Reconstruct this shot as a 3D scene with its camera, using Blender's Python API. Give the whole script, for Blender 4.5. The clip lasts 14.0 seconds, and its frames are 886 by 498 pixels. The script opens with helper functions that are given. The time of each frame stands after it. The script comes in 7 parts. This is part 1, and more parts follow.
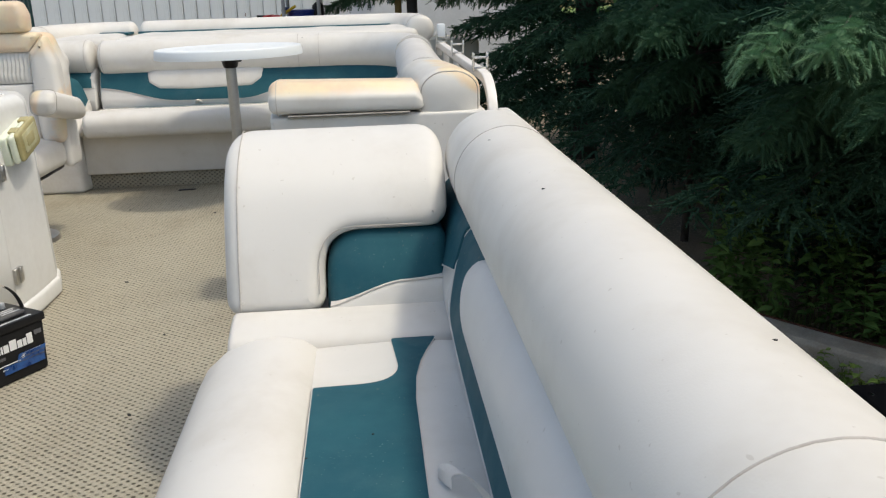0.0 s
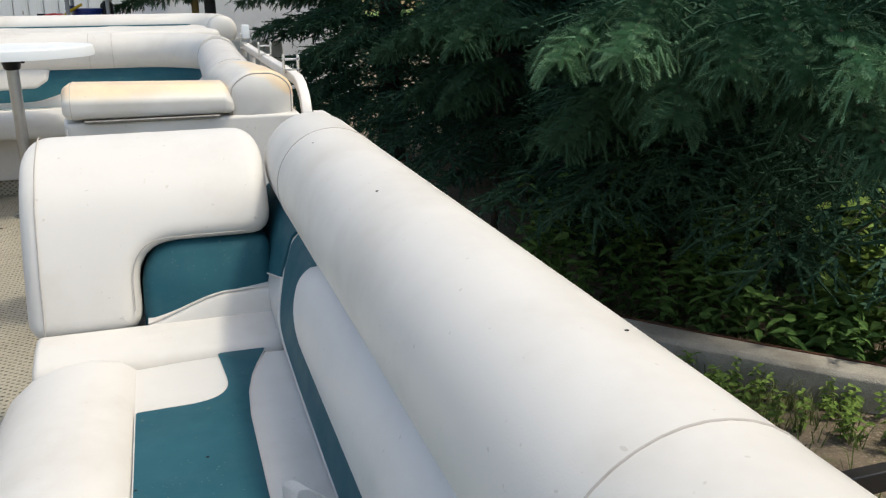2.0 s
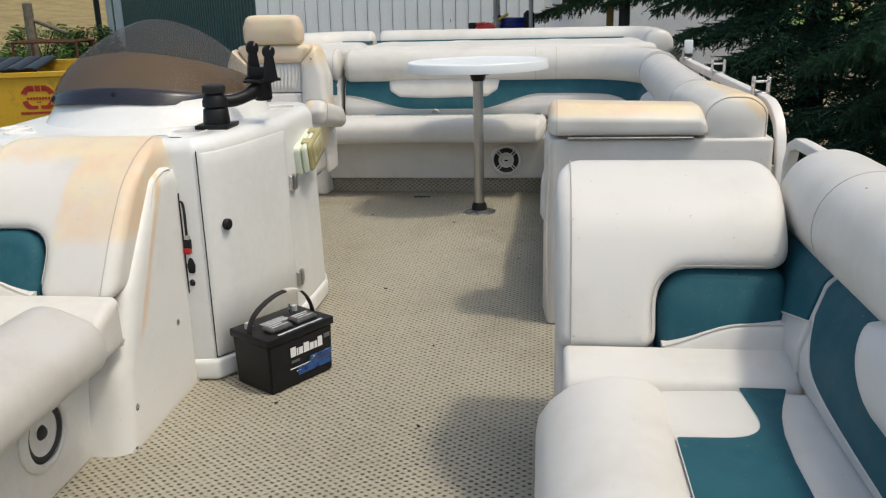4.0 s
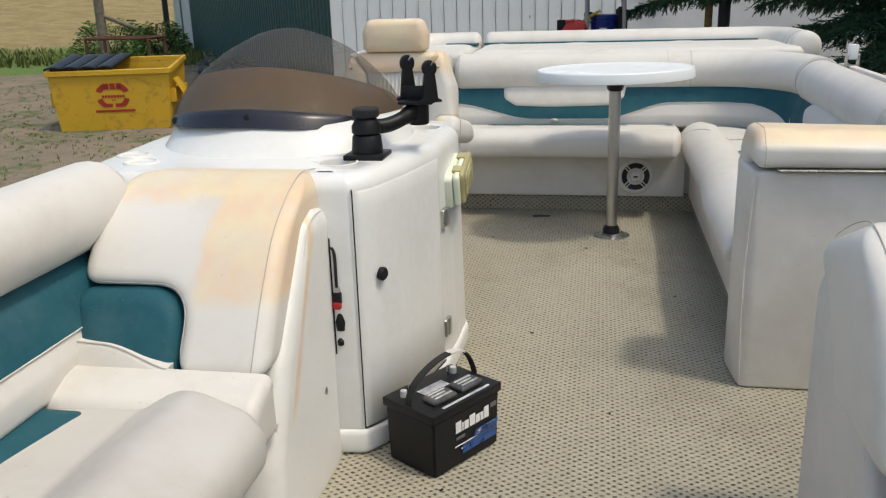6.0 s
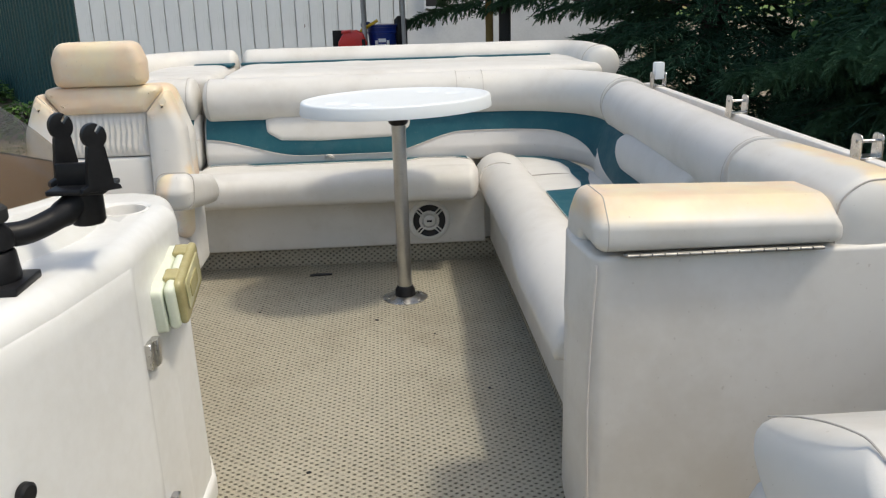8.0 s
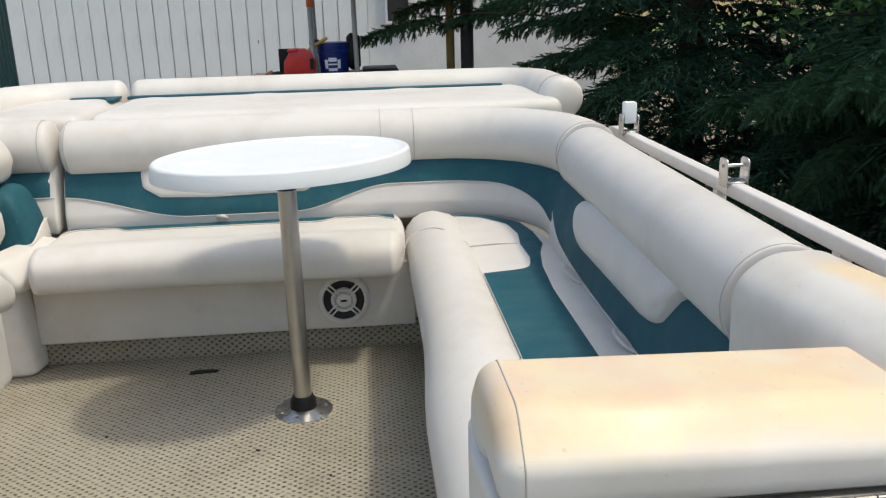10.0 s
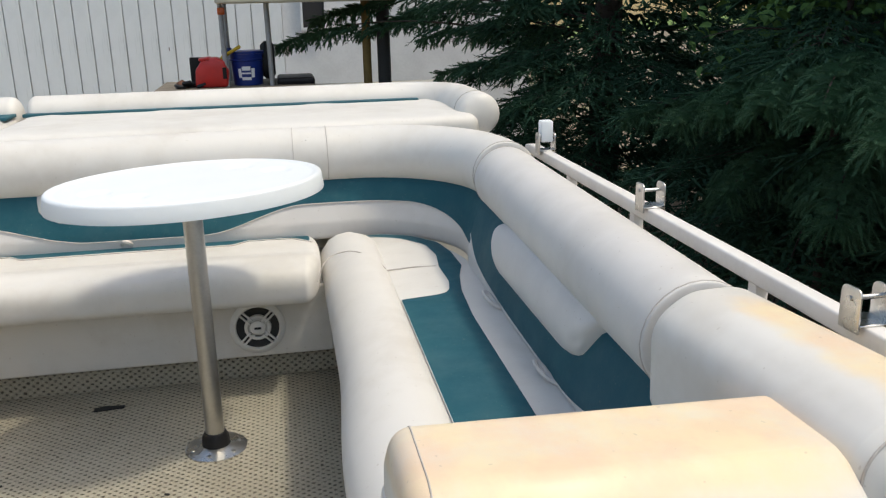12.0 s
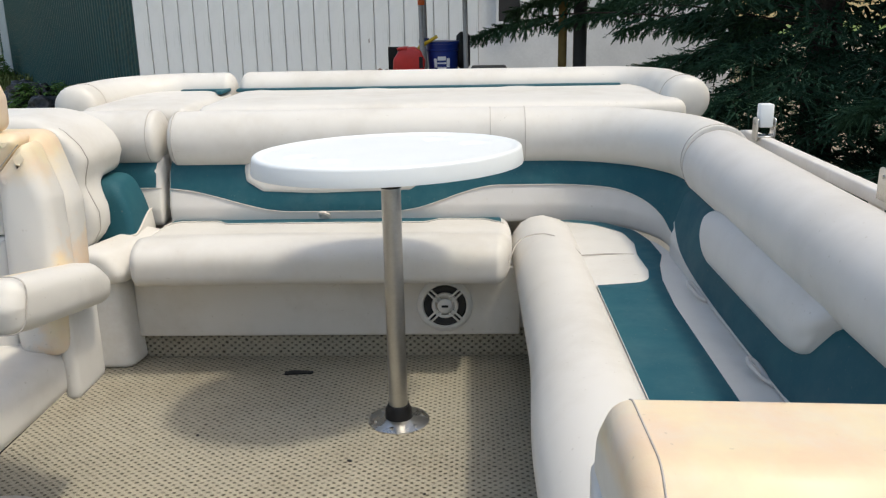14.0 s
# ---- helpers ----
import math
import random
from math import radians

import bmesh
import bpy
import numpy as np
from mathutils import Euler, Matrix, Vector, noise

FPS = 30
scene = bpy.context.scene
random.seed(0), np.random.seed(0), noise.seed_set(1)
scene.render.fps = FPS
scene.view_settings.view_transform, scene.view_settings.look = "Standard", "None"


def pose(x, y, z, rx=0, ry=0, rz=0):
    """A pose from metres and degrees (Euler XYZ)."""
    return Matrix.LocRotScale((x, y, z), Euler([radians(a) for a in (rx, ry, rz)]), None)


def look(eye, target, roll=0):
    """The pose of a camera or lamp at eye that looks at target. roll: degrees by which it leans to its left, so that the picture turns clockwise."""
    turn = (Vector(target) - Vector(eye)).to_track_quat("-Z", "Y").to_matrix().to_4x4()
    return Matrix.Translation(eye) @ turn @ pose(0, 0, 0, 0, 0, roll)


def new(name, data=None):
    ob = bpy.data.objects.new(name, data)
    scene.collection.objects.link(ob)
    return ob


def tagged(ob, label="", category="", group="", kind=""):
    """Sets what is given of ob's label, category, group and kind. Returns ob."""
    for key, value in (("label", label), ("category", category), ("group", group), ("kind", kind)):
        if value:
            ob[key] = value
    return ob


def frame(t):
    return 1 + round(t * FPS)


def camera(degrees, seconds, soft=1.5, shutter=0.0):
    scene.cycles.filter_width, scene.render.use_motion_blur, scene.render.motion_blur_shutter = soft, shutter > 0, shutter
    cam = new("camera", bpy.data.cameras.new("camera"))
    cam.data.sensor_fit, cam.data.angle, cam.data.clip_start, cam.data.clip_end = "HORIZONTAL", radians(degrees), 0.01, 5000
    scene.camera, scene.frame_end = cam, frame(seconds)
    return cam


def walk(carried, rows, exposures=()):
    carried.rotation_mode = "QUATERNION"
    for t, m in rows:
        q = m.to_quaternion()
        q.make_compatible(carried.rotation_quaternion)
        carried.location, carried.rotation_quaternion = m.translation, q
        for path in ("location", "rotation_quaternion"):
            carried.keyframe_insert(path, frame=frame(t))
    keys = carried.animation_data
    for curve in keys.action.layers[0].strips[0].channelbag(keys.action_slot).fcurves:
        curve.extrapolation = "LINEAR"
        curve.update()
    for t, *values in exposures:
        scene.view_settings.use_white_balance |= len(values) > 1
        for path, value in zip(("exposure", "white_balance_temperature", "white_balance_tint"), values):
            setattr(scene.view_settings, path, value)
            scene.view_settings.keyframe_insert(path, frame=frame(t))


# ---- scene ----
cam = camera(54.9, 14.0, soft=1.25)
PATH = [
    (0, (0.719, -4.756, 1.126), (0.878, -2.852, 0.536), -1.7),
    (0.5, (0.738, -4.739, 1.111), (1.175, -2.88, 0.517), -0.8),
    (1, (0.74, -4.728, 1.11), (1.283, -2.897, 0.516), -0.6),
    (1.5, (0.736, -4.725, 1.108), (1.326, -2.909, 0.512), -0.7),
    (2, (0.688, -4.723, 1.12), (1.279, -2.906, 0.529), -0.4),
    (2.5, (0.611, -4.729, 1.177), (1.079, -2.876, 0.587), -1.0),
    (3, (0.588, -4.735, 1.198), (0.871, -2.842, 0.617), -1.1),
    (3.5, (0.486, -4.757, 1.179), (0.534, -2.843, 0.601), -1.2),
    (4, (0.358, -4.722, 1.195), (0.127, -2.819, 0.622), -1.4),
    (4.2, (0.308, -4.726, 1.218), (0.004, -2.833, 0.649), -1.5),
    (6.3, (-0.093, -4.183, 1.245), (-0.447, -2.303, 0.661), -1.7),
    (6.5, (-0.1, -4.107, 1.278), (-0.431, -2.219, 0.706), -1.9),
    (7, (-0.145, -3.992, 1.29), (-0.37, -2.087, 0.723), -1.8),
    (7.5, (-0.152, -3.724, 1.283), (-0.208, -1.81, 0.704), -1.8),
    (8, (-0.044, -3.413, 1.249), (0.073, -1.503, 0.666), -1.6),
    (8.2, (0.016, -3.306, 1.244), (0.156, -1.396, 0.666), -1.7),
    (10.3, (0.255, -2.519, 1.287), (0.432, -0.606, 0.73), -1.5),
    (10.5, (0.257, -2.509, 1.306), (0.473, -0.6, 0.751), -1.5),
    (11, (0.252, -2.488, 1.323), (0.537, -0.588, 0.769), -1.4),
    (11.5, (0.268, -2.481, 1.324), (0.584, -0.586, 0.77), -1.3),
    (12, (0.28, -2.475, 1.317), (0.624, -0.585, 0.76), -1.3),
    (12.5, (0.299, -2.443, 1.304), (0.659, -0.556, 0.746), -1.2),
    (13, (0.293, -2.403, 1.29), (0.628, -0.512, 0.734), -1.2),
    (13.5, (0.281, -2.4, 1.272), (0.503, -0.491, 0.719), -1.1),
    (14, (0.231, -2.391, 1.233), (0.163, -0.469, 0.684), -1.1),
]
EXPOSURE = [(0.0, 0.52), (0.5, 0.62), (1.5, 0.64), (3.0, 0.62), (4.0, 0.40), (6.5, 0.42), (8.0, 0.53), (10.5, 0.57), (12.5, 0.60), (14.0, 0.59)]
walk(cam, [(t, look(eye, target, roll)) for t, eye, target, roll in PATH], [(t, e, 6950, 5) for t, e in EXPOSURE])

# ---- light ----
SUN_FROM = Vector((0.45, -0.16, 1.0)).normalized()
world = bpy.data.worlds.new("sky")
world.use_nodes = True
scene.world = world
sky = world.node_tree.nodes.new("ShaderNodeTexSky")
sky.sky_type, sky.sun_disc = "NISHITA", False
sky.sun_elevation, sky.sun_rotation = math.asin(SUN_FROM.z), math.atan2(SUN_FROM.x, SUN_FROM.y)
sky.dust_density, sky.ozone_density = 3.0, 1.0
world.node_tree.links.new(sky.outputs[0], world.node_tree.nodes["Background"].inputs[0])
world.node_tree.nodes["Background"].inputs[1].default_value = 0.15
sun = new("sun", bpy.data.lights.new("sun", "SUN"))
sun.data.energy, sun.data.angle, sun.data.color = 1.2, radians(5.2), (1.0, 0.94, 0.85)
sun.matrix_world = look(SUN_FROM * 30, (0, 0, 0))


# ---- materials ----
class Nodes:
    """A small builder of node materials on object coordinates."""

    def __init__(self, name):
        self.mat = bpy.data.materials.new(name)
        self.mat.use_nodes = True
        self.tree = self.mat.node_tree
        self.bsdf = self.tree.nodes["Principled BSDF"]
        self.coord = self.tree.nodes.new("ShaderNodeTexCoord").outputs["Object"]

    def node(self, kind, **sockets):
        n = self.tree.nodes.new(kind)
        for key, value in sockets.items():
            self.plug(value, n.inputs[key.replace("_", " ")])
        return n

    def plug(self, value, socket):
        if isinstance(value, bpy.types.NodeSocket):
            self.tree.links.new(value, socket)
        else:
            socket.default_value = value

    def noise(self, scale, detail=4.0, rough=0.6, coord=None):
        n = self.node("ShaderNodeTexNoise", Scale=scale, Detail=detail, Roughness=rough)
        self.plug(coord or self.coord, n.inputs["Vector"])
        return n.outputs["Fac"]

    def math(self, op, a, b=0.0, c=0.0, clamp=False):
        n = self.tree.nodes.new("ShaderNodeMath")
        n.operation, n.use_clamp = op, clamp
        for k, v in enumerate((a, b, c)):
            self.plug(v, n.inputs[k])
        return n.outputs[0]

    def ramp(self, fac, lo, hi, out_lo=0.0, out_hi=1.0):
        n = self.tree.nodes.new("ShaderNodeMapRange")
        n.interpolation_type = "SMOOTHSTEP"
        for k, v in enumerate((fac, lo, hi, out_lo, out_hi)):
            self.plug(v, n.inputs[k])
        return n.outputs[0]

    def mix(self, fac, a, b):
        n = self.tree.nodes.new("ShaderNodeMix")
        n.data_type = "RGBA"
        self.plug(fac, n.inputs[0])
        self.plug(a, n.inputs[6])
        self.plug(b, n.inputs[7])
        return n.outputs[2]

    def dot(self, vec):
        n = self.tree.nodes.new("ShaderNodeVectorMath")
        n.operation = "DOT_PRODUCT"
        self.plug(self.coord, n.inputs[0])
        n.inputs[1].default_value = vec
        return n.outputs["Value"]

    def done(self, color, rough, bump=None, strength=0.2, distance=0.002, metal=0.0, spec=0.5):
        self.plug(color, self.bsdf.inputs["Base Color"])
        self.plug(rough, self.bsdf.inputs["Roughness"])
        self.plug(metal, self.bsdf.inputs["Metallic"])
        self.plug(spec, self.bsdf.inputs["Specular IOR Level"])
        if bump is not None:
            b = self.node("ShaderNodeBump", Strength=strength, Distance=distance, Height=bump)
            self.plug(b.outputs[0], self.bsdf.inputs["Normal"])
        return self.mat


def rgb(r, g, b):
    return (r, g, b, 1.0)


def plain(name, a, b, scale=6.0, rough=0.5, bump_scale=120.0, strength=0.15, distance=0.001, metal=0.0, spec=0.5):
    """Two tones over two scales, with fine relief."""
    m = Nodes(name)
    big, fine = m.noise(scale), m.noise(scale * 14, 3)
    fac = m.ramp(m.math("ADD", m.math("MULTIPLY", big, 0.7), m.math("MULTIPLY", fine, 0.3)), 0.35, 0.65)
    rough_out = m.ramp(big, 0.3, 0.7, rough * 0.88, min(1.0, rough * 1.12))
    return m.done(m.mix(fac, rgb(*a), rgb(*b)), rough_out, m.noise(bump_scale, 2), strength, distance, metal, spec)


def vinyl(name, a, b, stains=(), rough=0.42, spec=0.4, dust=0.0):
    """Marine vinyl: leather-like grain, soft soiling, and patches bleached to peach where stains says so.
    A stain is a list of (direction, threshold, width) that must all hold, and how ragged its edge is."""
    m = Nodes(name)
    soil = m.ramp(m.noise(3.2, 5, 0.65), 0.42, 0.72)
    color = m.mix(soil, rgb(*a), rgb(*b))
    blotch = m.math("SUBTRACT", m.noise(7.0, 5, 0.6), 0.5)
    for planes, ragged in stains:
        mask = None
        for vec, level, width in planes:
            reach = m.math("ADD", m.dot(vec), m.math("MULTIPLY", blotch, ragged))
            one = m.ramp(reach, level, level + width)
            mask = one if mask is None else m.math("MULTIPLY", mask, one)
        tone = m.mix(m.ramp(m.noise(6, 5), 0.38, 0.62), rgb(0.74, 0.54, 0.36), rgb(0.76, 0.63, 0.40))
        color = m.mix(m.math("MULTIPLY", mask, m.ramp(m.noise(5.5, 6, 0.7), 0.3, 0.62, 0.5, 0.92)), color, tone)
    speck = m.ramp(m.noise(95, 1, 0.4), 0.76, 0.79)
    color = m.mix(m.math("MULTIPLY", speck, 0.25), color, rgb(0.28, 0.22, 0.16))
    if dust:
        bits = m.math("MULTIPLY", m.ramp(m.noise(240, 1, 0.4), 0.73, 0.77), m.ramp(m.noise(9, 3), 0.45, 0.6))
        color = m.mix(m.math("MULTIPLY", bits, dust), color, rgb(0.42, 0.44, 0.38))
        color = m.mix(m.math("MULTIPLY", m.ramp(m.noise(5, 6, 0.7), 0.45, 0.75), 0.12), color, rgb(0.20, 0.27, 0.26))
    grain = m.node("ShaderNodeTexVoronoi", Scale=420.0)
    m.plug(m.coord, grain.inputs["Vector"])
    wrinkle = m.math("ADD", m.math("MULTIPLY", grain.outputs["Distance"], 0.5), m.math("MULTIPLY", m.noise(16, 3), 0.9))
    return m.done(color, m.ramp(m.noise(9, 3), 0.3, 0.7, rough - 0.06, rough + 0.1), wrinkle, 0.045, 0.003, 0.0, spec)


WHITE = ((0.675, 0.65, 0.605), (0.60, 0.568, 0.515))
# Port seat's darker ivory: the shade over it is put into the colour
SHADE_IVORY = ((0.55, 0.53, 0.495), (0.48, 0.45, 0.41))
VINYL = vinyl("ivory_vinyl", *WHITE)
VINYL_SHADE = vinyl("shade_toned_ivory_vinyl", *SHADE_IVORY)
VINYL_COOL = vinyl("grey_ivory_vinyl", (0.64, 0.617, 0.588), (0.58, 0.557, 0.525), spec=0.3)
TEAL = vinyl("teal_vinyl", (0.015, 0.084, 0.112), (0.024, 0.108, 0.132), rough=0.6, spec=0.2, dust=0.3)
VINYL_PAD = vinyl("bleached_pad_vinyl", *WHITE, stains=[([((0, 0.1, 1), 0.585, 0.04)], 0.05)])
VINYL_ARM = vinyl("bleached_arm_vinyl", *WHITE, stains=[([((0.55, 0, 1), 1.365, 0.03), ((0, -1, 0), 1.26, 0.06)], 0.07)])
VINYL_LOUNGE = vinyl("bleached_lounge_vinyl", *WHITE, stains=[([((0, 0, 1), 0.745, 0.03)], 0.06), ([((1, 0, 0), -0.985, 0.03), ((0, 0, 1), 0.545, 0.05)], 0.05)])
VINYL_CHAIR = vinyl("bleached_chair_vinyl", *WHITE, stains=[([((0, 0, 1), 0.84, 0.08)], 0.16), ([((1, 0, -0.4), -1.02, 0.05)], 0.30), ([((-1, 0, -0.4), 0.90, 0.05)], 0.30)])
VINYL_REST = vinyl("bleached_armrest_vinyl", *WHITE, stains=[([((-1, 0, 0.25), 0.868, 0.02)], 0.05)])
GELCOAT = plain("white_gelcoat", (0.77, 0.77, 0.75), (0.715, 0.71, 0.68), 2.5, 0.24, 60, 0.05, 0.001)
PLASTIC = plain("white_moulded_plastic", (0.76, 0.75, 0.72), (0.69, 0.665, 0.62), 4, 0.42, 160, 0.12, 0.001)
TABLE_WHITE = plain("white_table_plastic", (0.80, 0.83, 0.84), (0.78, 0.81, 0.82), 5, 0.34, 90, 0.03, 0.0005)
BLACK = plain("black_plastic", (0.008, 0.008, 0.009), (0.014, 0.014, 0.015), 9, 0.42, 200, 0.2, 0.001, spec=0.22)
RUBBER = plain("black_rubber", (0.02, 0.02, 0.02), (0.032, 0.032, 0.032), 9, 0.75, 150, 0.3, 0.001, spec=0.22)
STEEL = plain("stainless_steel", (0.62, 0.61, 0.59), (0.52, 0.51, 0.49), 12, 0.28, 200, 0.08, 0.0006, metal=1.0)
ALUMINIUM = plain("anodised_aluminium", (0.55, 0.54, 0.52), (0.47, 0.46, 0.44), 8, 0.36, 240, 0.1, 0.0006, metal=1.0)
RAIL_WHITE = plain("white_coated_rail", (0.78, 0.75, 0.71), (0.71, 0.67, 0.62), 5, 0.4, 120, 0.08, 0.001)
STITCH = plain("thread", (0.50, 0.46, 0.42), (0.42, 0.38, 0.34), 30, 0.8)
PIPING = plain("ivory_piping", (0.66, 0.62, 0.57), (0.60, 0.55, 0.50), 20, 0.5)


def carpet_material():
    """Beige marine basket-weave carpet: rows of raised loops with dark pits between them."""
    m = Nodes("beige_woven_carpet")
    wob = m.node("ShaderNodeTexNoise", Scale=45.0, Detail=2.0)
    m.plug(m.coord, wob.inputs["Vector"])
    shift = m.tree.nodes.new("ShaderNodeVectorMath")
    shift.operation = "MULTIPLY_ADD"
    m.plug(wob.outputs["Color"], shift.inputs[0])
    shift.inputs[1].default_value = (0.0085, 0.0085, 0.0085)
    m.plug(m.coord, shift.inputs[2])
    sep = m.node("ShaderNodeSeparateXYZ")
    m.plug(shift.outputs[0], sep.inputs[0])
    x = m.math("ADD", sep.outputs[0], 0.0)
    y = m.math("ADD", sep.outputs[1], sep.outputs[2])
    wave = m.math("MULTIPLY", m.math("SINE", m.math("MULTIPLY", x, 2 * math.pi / 0.030)), m.math("SINE", m.math("MULTIPLY", y, 2 * math.pi / 0.024)))
    vary = m.ramp(m.noise(46, 3), 0.28, 0.58, 0.25, 1.0)
    pit = m.math("MULTIPLY", m.ramp(m.math("ADD", wave, m.math("MULTIPLY", m.math("SUBTRACT", m.noise(70, 2), 0.5), 0.5)), 0.38, 0.74), vary)
    loop = m.ramp(wave, -0.9, 0.4, 1.0, 0.72)
    tone = m.mix(m.ramp(m.noise(2.2, 6, 0.65), 0.35, 0.7), rgb(0.375, 0.353, 0.280), rgb(0.287, 0.268, 0.208))
    fibre = m.mix(m.ramp(m.noise(230, 3), 0.3, 0.7), tone, rgb(0.47, 0.43, 0.337))
    fibre = m.mix(m.math("MULTIPLY", m.ramp(m.noise(1.1, 5, 0.6), 0.5, 0.75), 0.35), fibre, rgb(0.22, 0.18, 0.13))
    fibre = m.mix(loop, m.mix(0.5, fibre, rgb(0.13, 0.11, 0.08)), fibre)
    color = m.mix(m.math("MULTIPLY", pit, 0.8), fibre, rgb(0.05, 0.041, 0.029))
    height = m.math("SUBTRACT", m.math("MULTIPLY", m.noise(300, 2), 0.35), m.math("MULTIPLY", pit, 1.0))
    return m.done(color, 0.95, height, 0.9, 0.008, 0.0, 0.1)


CARPET = carpet_material()


# ---- shape helpers ----
from mathutils.geometry import delaunay_2d_cdt


def mesh_of(name, verts, faces, material, parent=None, label="", smooth=40):
    """One mesh object from plain lists."""
    me = bpy.data.meshes.new(name)
    me.from_pydata([tuple(map(float, v)) for v in verts], [], [tuple(int(i) for i in f) for f in faces])
    if smooth:
        me.polygons.foreach_set("use_smooth", [True] * len(me.polygons))
        me.set_sharp_from_angle(angle=radians(smooth))
    for one in material if isinstance(material, (list, tuple)) else (material,):
        me.materials.append(one)
    ob = new(name, me)
    if parent is not None:
        ob.parent = parent
    if label:
        ob["label"] = label
    return ob


def part(name, bm, material, parent, label="", smooth=40):
    bmesh.ops.recalc_face_normals(bm, faces=bm.faces[:])
    me = bpy.data.meshes.new(name)
    bm.to_mesh(me)
    bm.free()
    if smooth:
        me.polygons.foreach_set("use_smooth", [True] * len(me.polygons))
        me.set_sharp_from_angle(angle=radians(smooth))
    for one in material if isinstance(material, (list, tuple)) else (material,):
        me.materials.append(one)
    ob = new(name, me)
    if parent is not None:
        ob.parent = parent
    if label:
        ob["label"] = label
    return ob


def thing(name, label, category, group="", kind=""):
    return tagged(new(name), label, category, group, kind)


def box(lo, hi, bevel=0.0, seg=3):
    """A box between two corners, with rounded edges."""
    bm = bmesh.new()
    bmesh.ops.create_cube(bm, size=1)
    for v in bm.verts:
        v.co = [(lo[k] + hi[k]) / 2 + v.co[k] * (hi[k] - lo[k]) for k in range(3)]
    if bevel:
        bmesh.ops.bevel(bm, geom=bm.edges[:] + bm.verts[:], offset=bevel, segments=seg, profile=0.5, affect="EDGES")
    return bm


def turned(profile, steps=32, m=None):
    """A lathe shape from (radius, height) pairs round z; a pair at radius 0 closes it."""
    bm = bmesh.new()
    rings = []
    for r, z in profile:
        if r <= 0:
            rings.append([bm.verts.new((0, 0, z))])
        else:
            rings.append([bm.verts.new((r * math.cos(2 * math.pi * k / steps), r * math.sin(2 * math.pi * k / steps), z)) for k in range(steps)])
    for a, b in zip(rings, rings[1:]):
        for k in range(steps):
            quad = []
            for v in (a[k % len(a)], a[(k + 1) % len(a)], b[(k + 1) % len(b)], b[k % len(b)]):
                if v not in quad:
                    quad.append(v)
            if len(quad) > 2:
                bm.faces.new(quad)
    if m is not None:
        bmesh.ops.transform(bm, matrix=m, verts=bm.verts[:])
    return bm


def merged(*bms):
    """Several bmeshes as one."""
    out = bmesh.new()
    for b in bms:
        me = bpy.data.meshes.new("tmp")
        b.to_mesh(me)
        b.free()
        out.from_mesh(me)
        bpy.data.meshes.remove(me)
    return out


def tube_data(points, r, n=8, loop=False):
    """Vertices and faces of a round tube along a line; r may be one radius or one a point."""
    p = np.array(points, float)
    radii = np.broadcast_to(np.array(r, float), len(p))
    t = np.gradient(p, axis=0)
    if loop:
        t = np.roll(p, -1, 0) - np.roll(p, 1, 0)
    t /= np.linalg.norm(t, axis=1)[:, None] + 1e-12
    ref = np.array((0.0, 0.0, 1.0)) if abs(t[0][2]) < 0.9 else np.array((1.0, 0.0, 0.0))
    verts = []
    for k in range(len(p)):
        side = np.cross(t[k], ref)
        side /= np.linalg.norm(side) + 1e-12
        ref = np.cross(side, t[k])
        for j in range(n):
            a = 2 * math.pi * j / n
            verts.append(p[k] + radii[k] * (math.cos(a) * side + math.sin(a) * ref))
    faces = []
    rows = len(p) if loop else len(p) - 1
    for k in range(rows):
        for j in range(n):
            a, b = k * n, ((k + 1) % len(p)) * n
            faces.append((a + j, a + (j + 1) % n, b + (j + 1) % n, b + j))
    if not loop:
        faces += [tuple(range(n))[::-1], tuple((len(p) - 1) * n + j for j in range(n))]
    return verts, faces


def tube(name, points, r, material, parent, n=8, loop=False, label=""):
    v, f = tube_data(points, r, n, loop)
    return mesh_of(name, v, f, material, parent, label, smooth=50)


def smooth_line(points, n=40):
    """A Catmull-Rom line through points, as an array."""
    p = np.array(points, float)
    p = np.vstack([2 * p[0] - p[1], p, 2 * p[-1] - p[-2]])
    out = []
    for k in range(n):
        s = k / (n - 1) * (len(p) - 3)
        i = min(int(s), len(p) - 4)
        u = s - i
        a, b, c, d = p[i : i + 4]
        out.append(0.5 * (2 * b + (c - a) * u + (2 * a - 5 * b + 4 * c - d) * u * u + (3 * b - a - 3 * c + d) * u**3))
    return np.array(out)


def rounded(poly, radii, n=6):
    """A closed outline with its corners filleted."""
    out = []
    p = [np.array(q, float) for q in poly]
    for k, q in enumerate(p):
        r = radii[k] if isinstance(radii, (list, tuple)) else radii
        a, b = p[k - 1] - q, p[(k + 1) % len(p)] - q
        la, lb = np.linalg.norm(a), np.linalg.norm(b)
        a, b = a / la, b / lb
        half = math.acos(max(-1, min(1, float(a @ b)))) / 2
        if r <= 0 or half > 1.55:
            out.append(q)
            continue
        cut = min(r / math.tan(half), la * 0.49, lb * 0.49)
        for j in range(n + 1):
            u = j / n
            out.append((1 - u) ** 2 * (q + a * cut) + 2 * u * (1 - u) * q + u * u * (q + b * cut))
    return np.array(out)


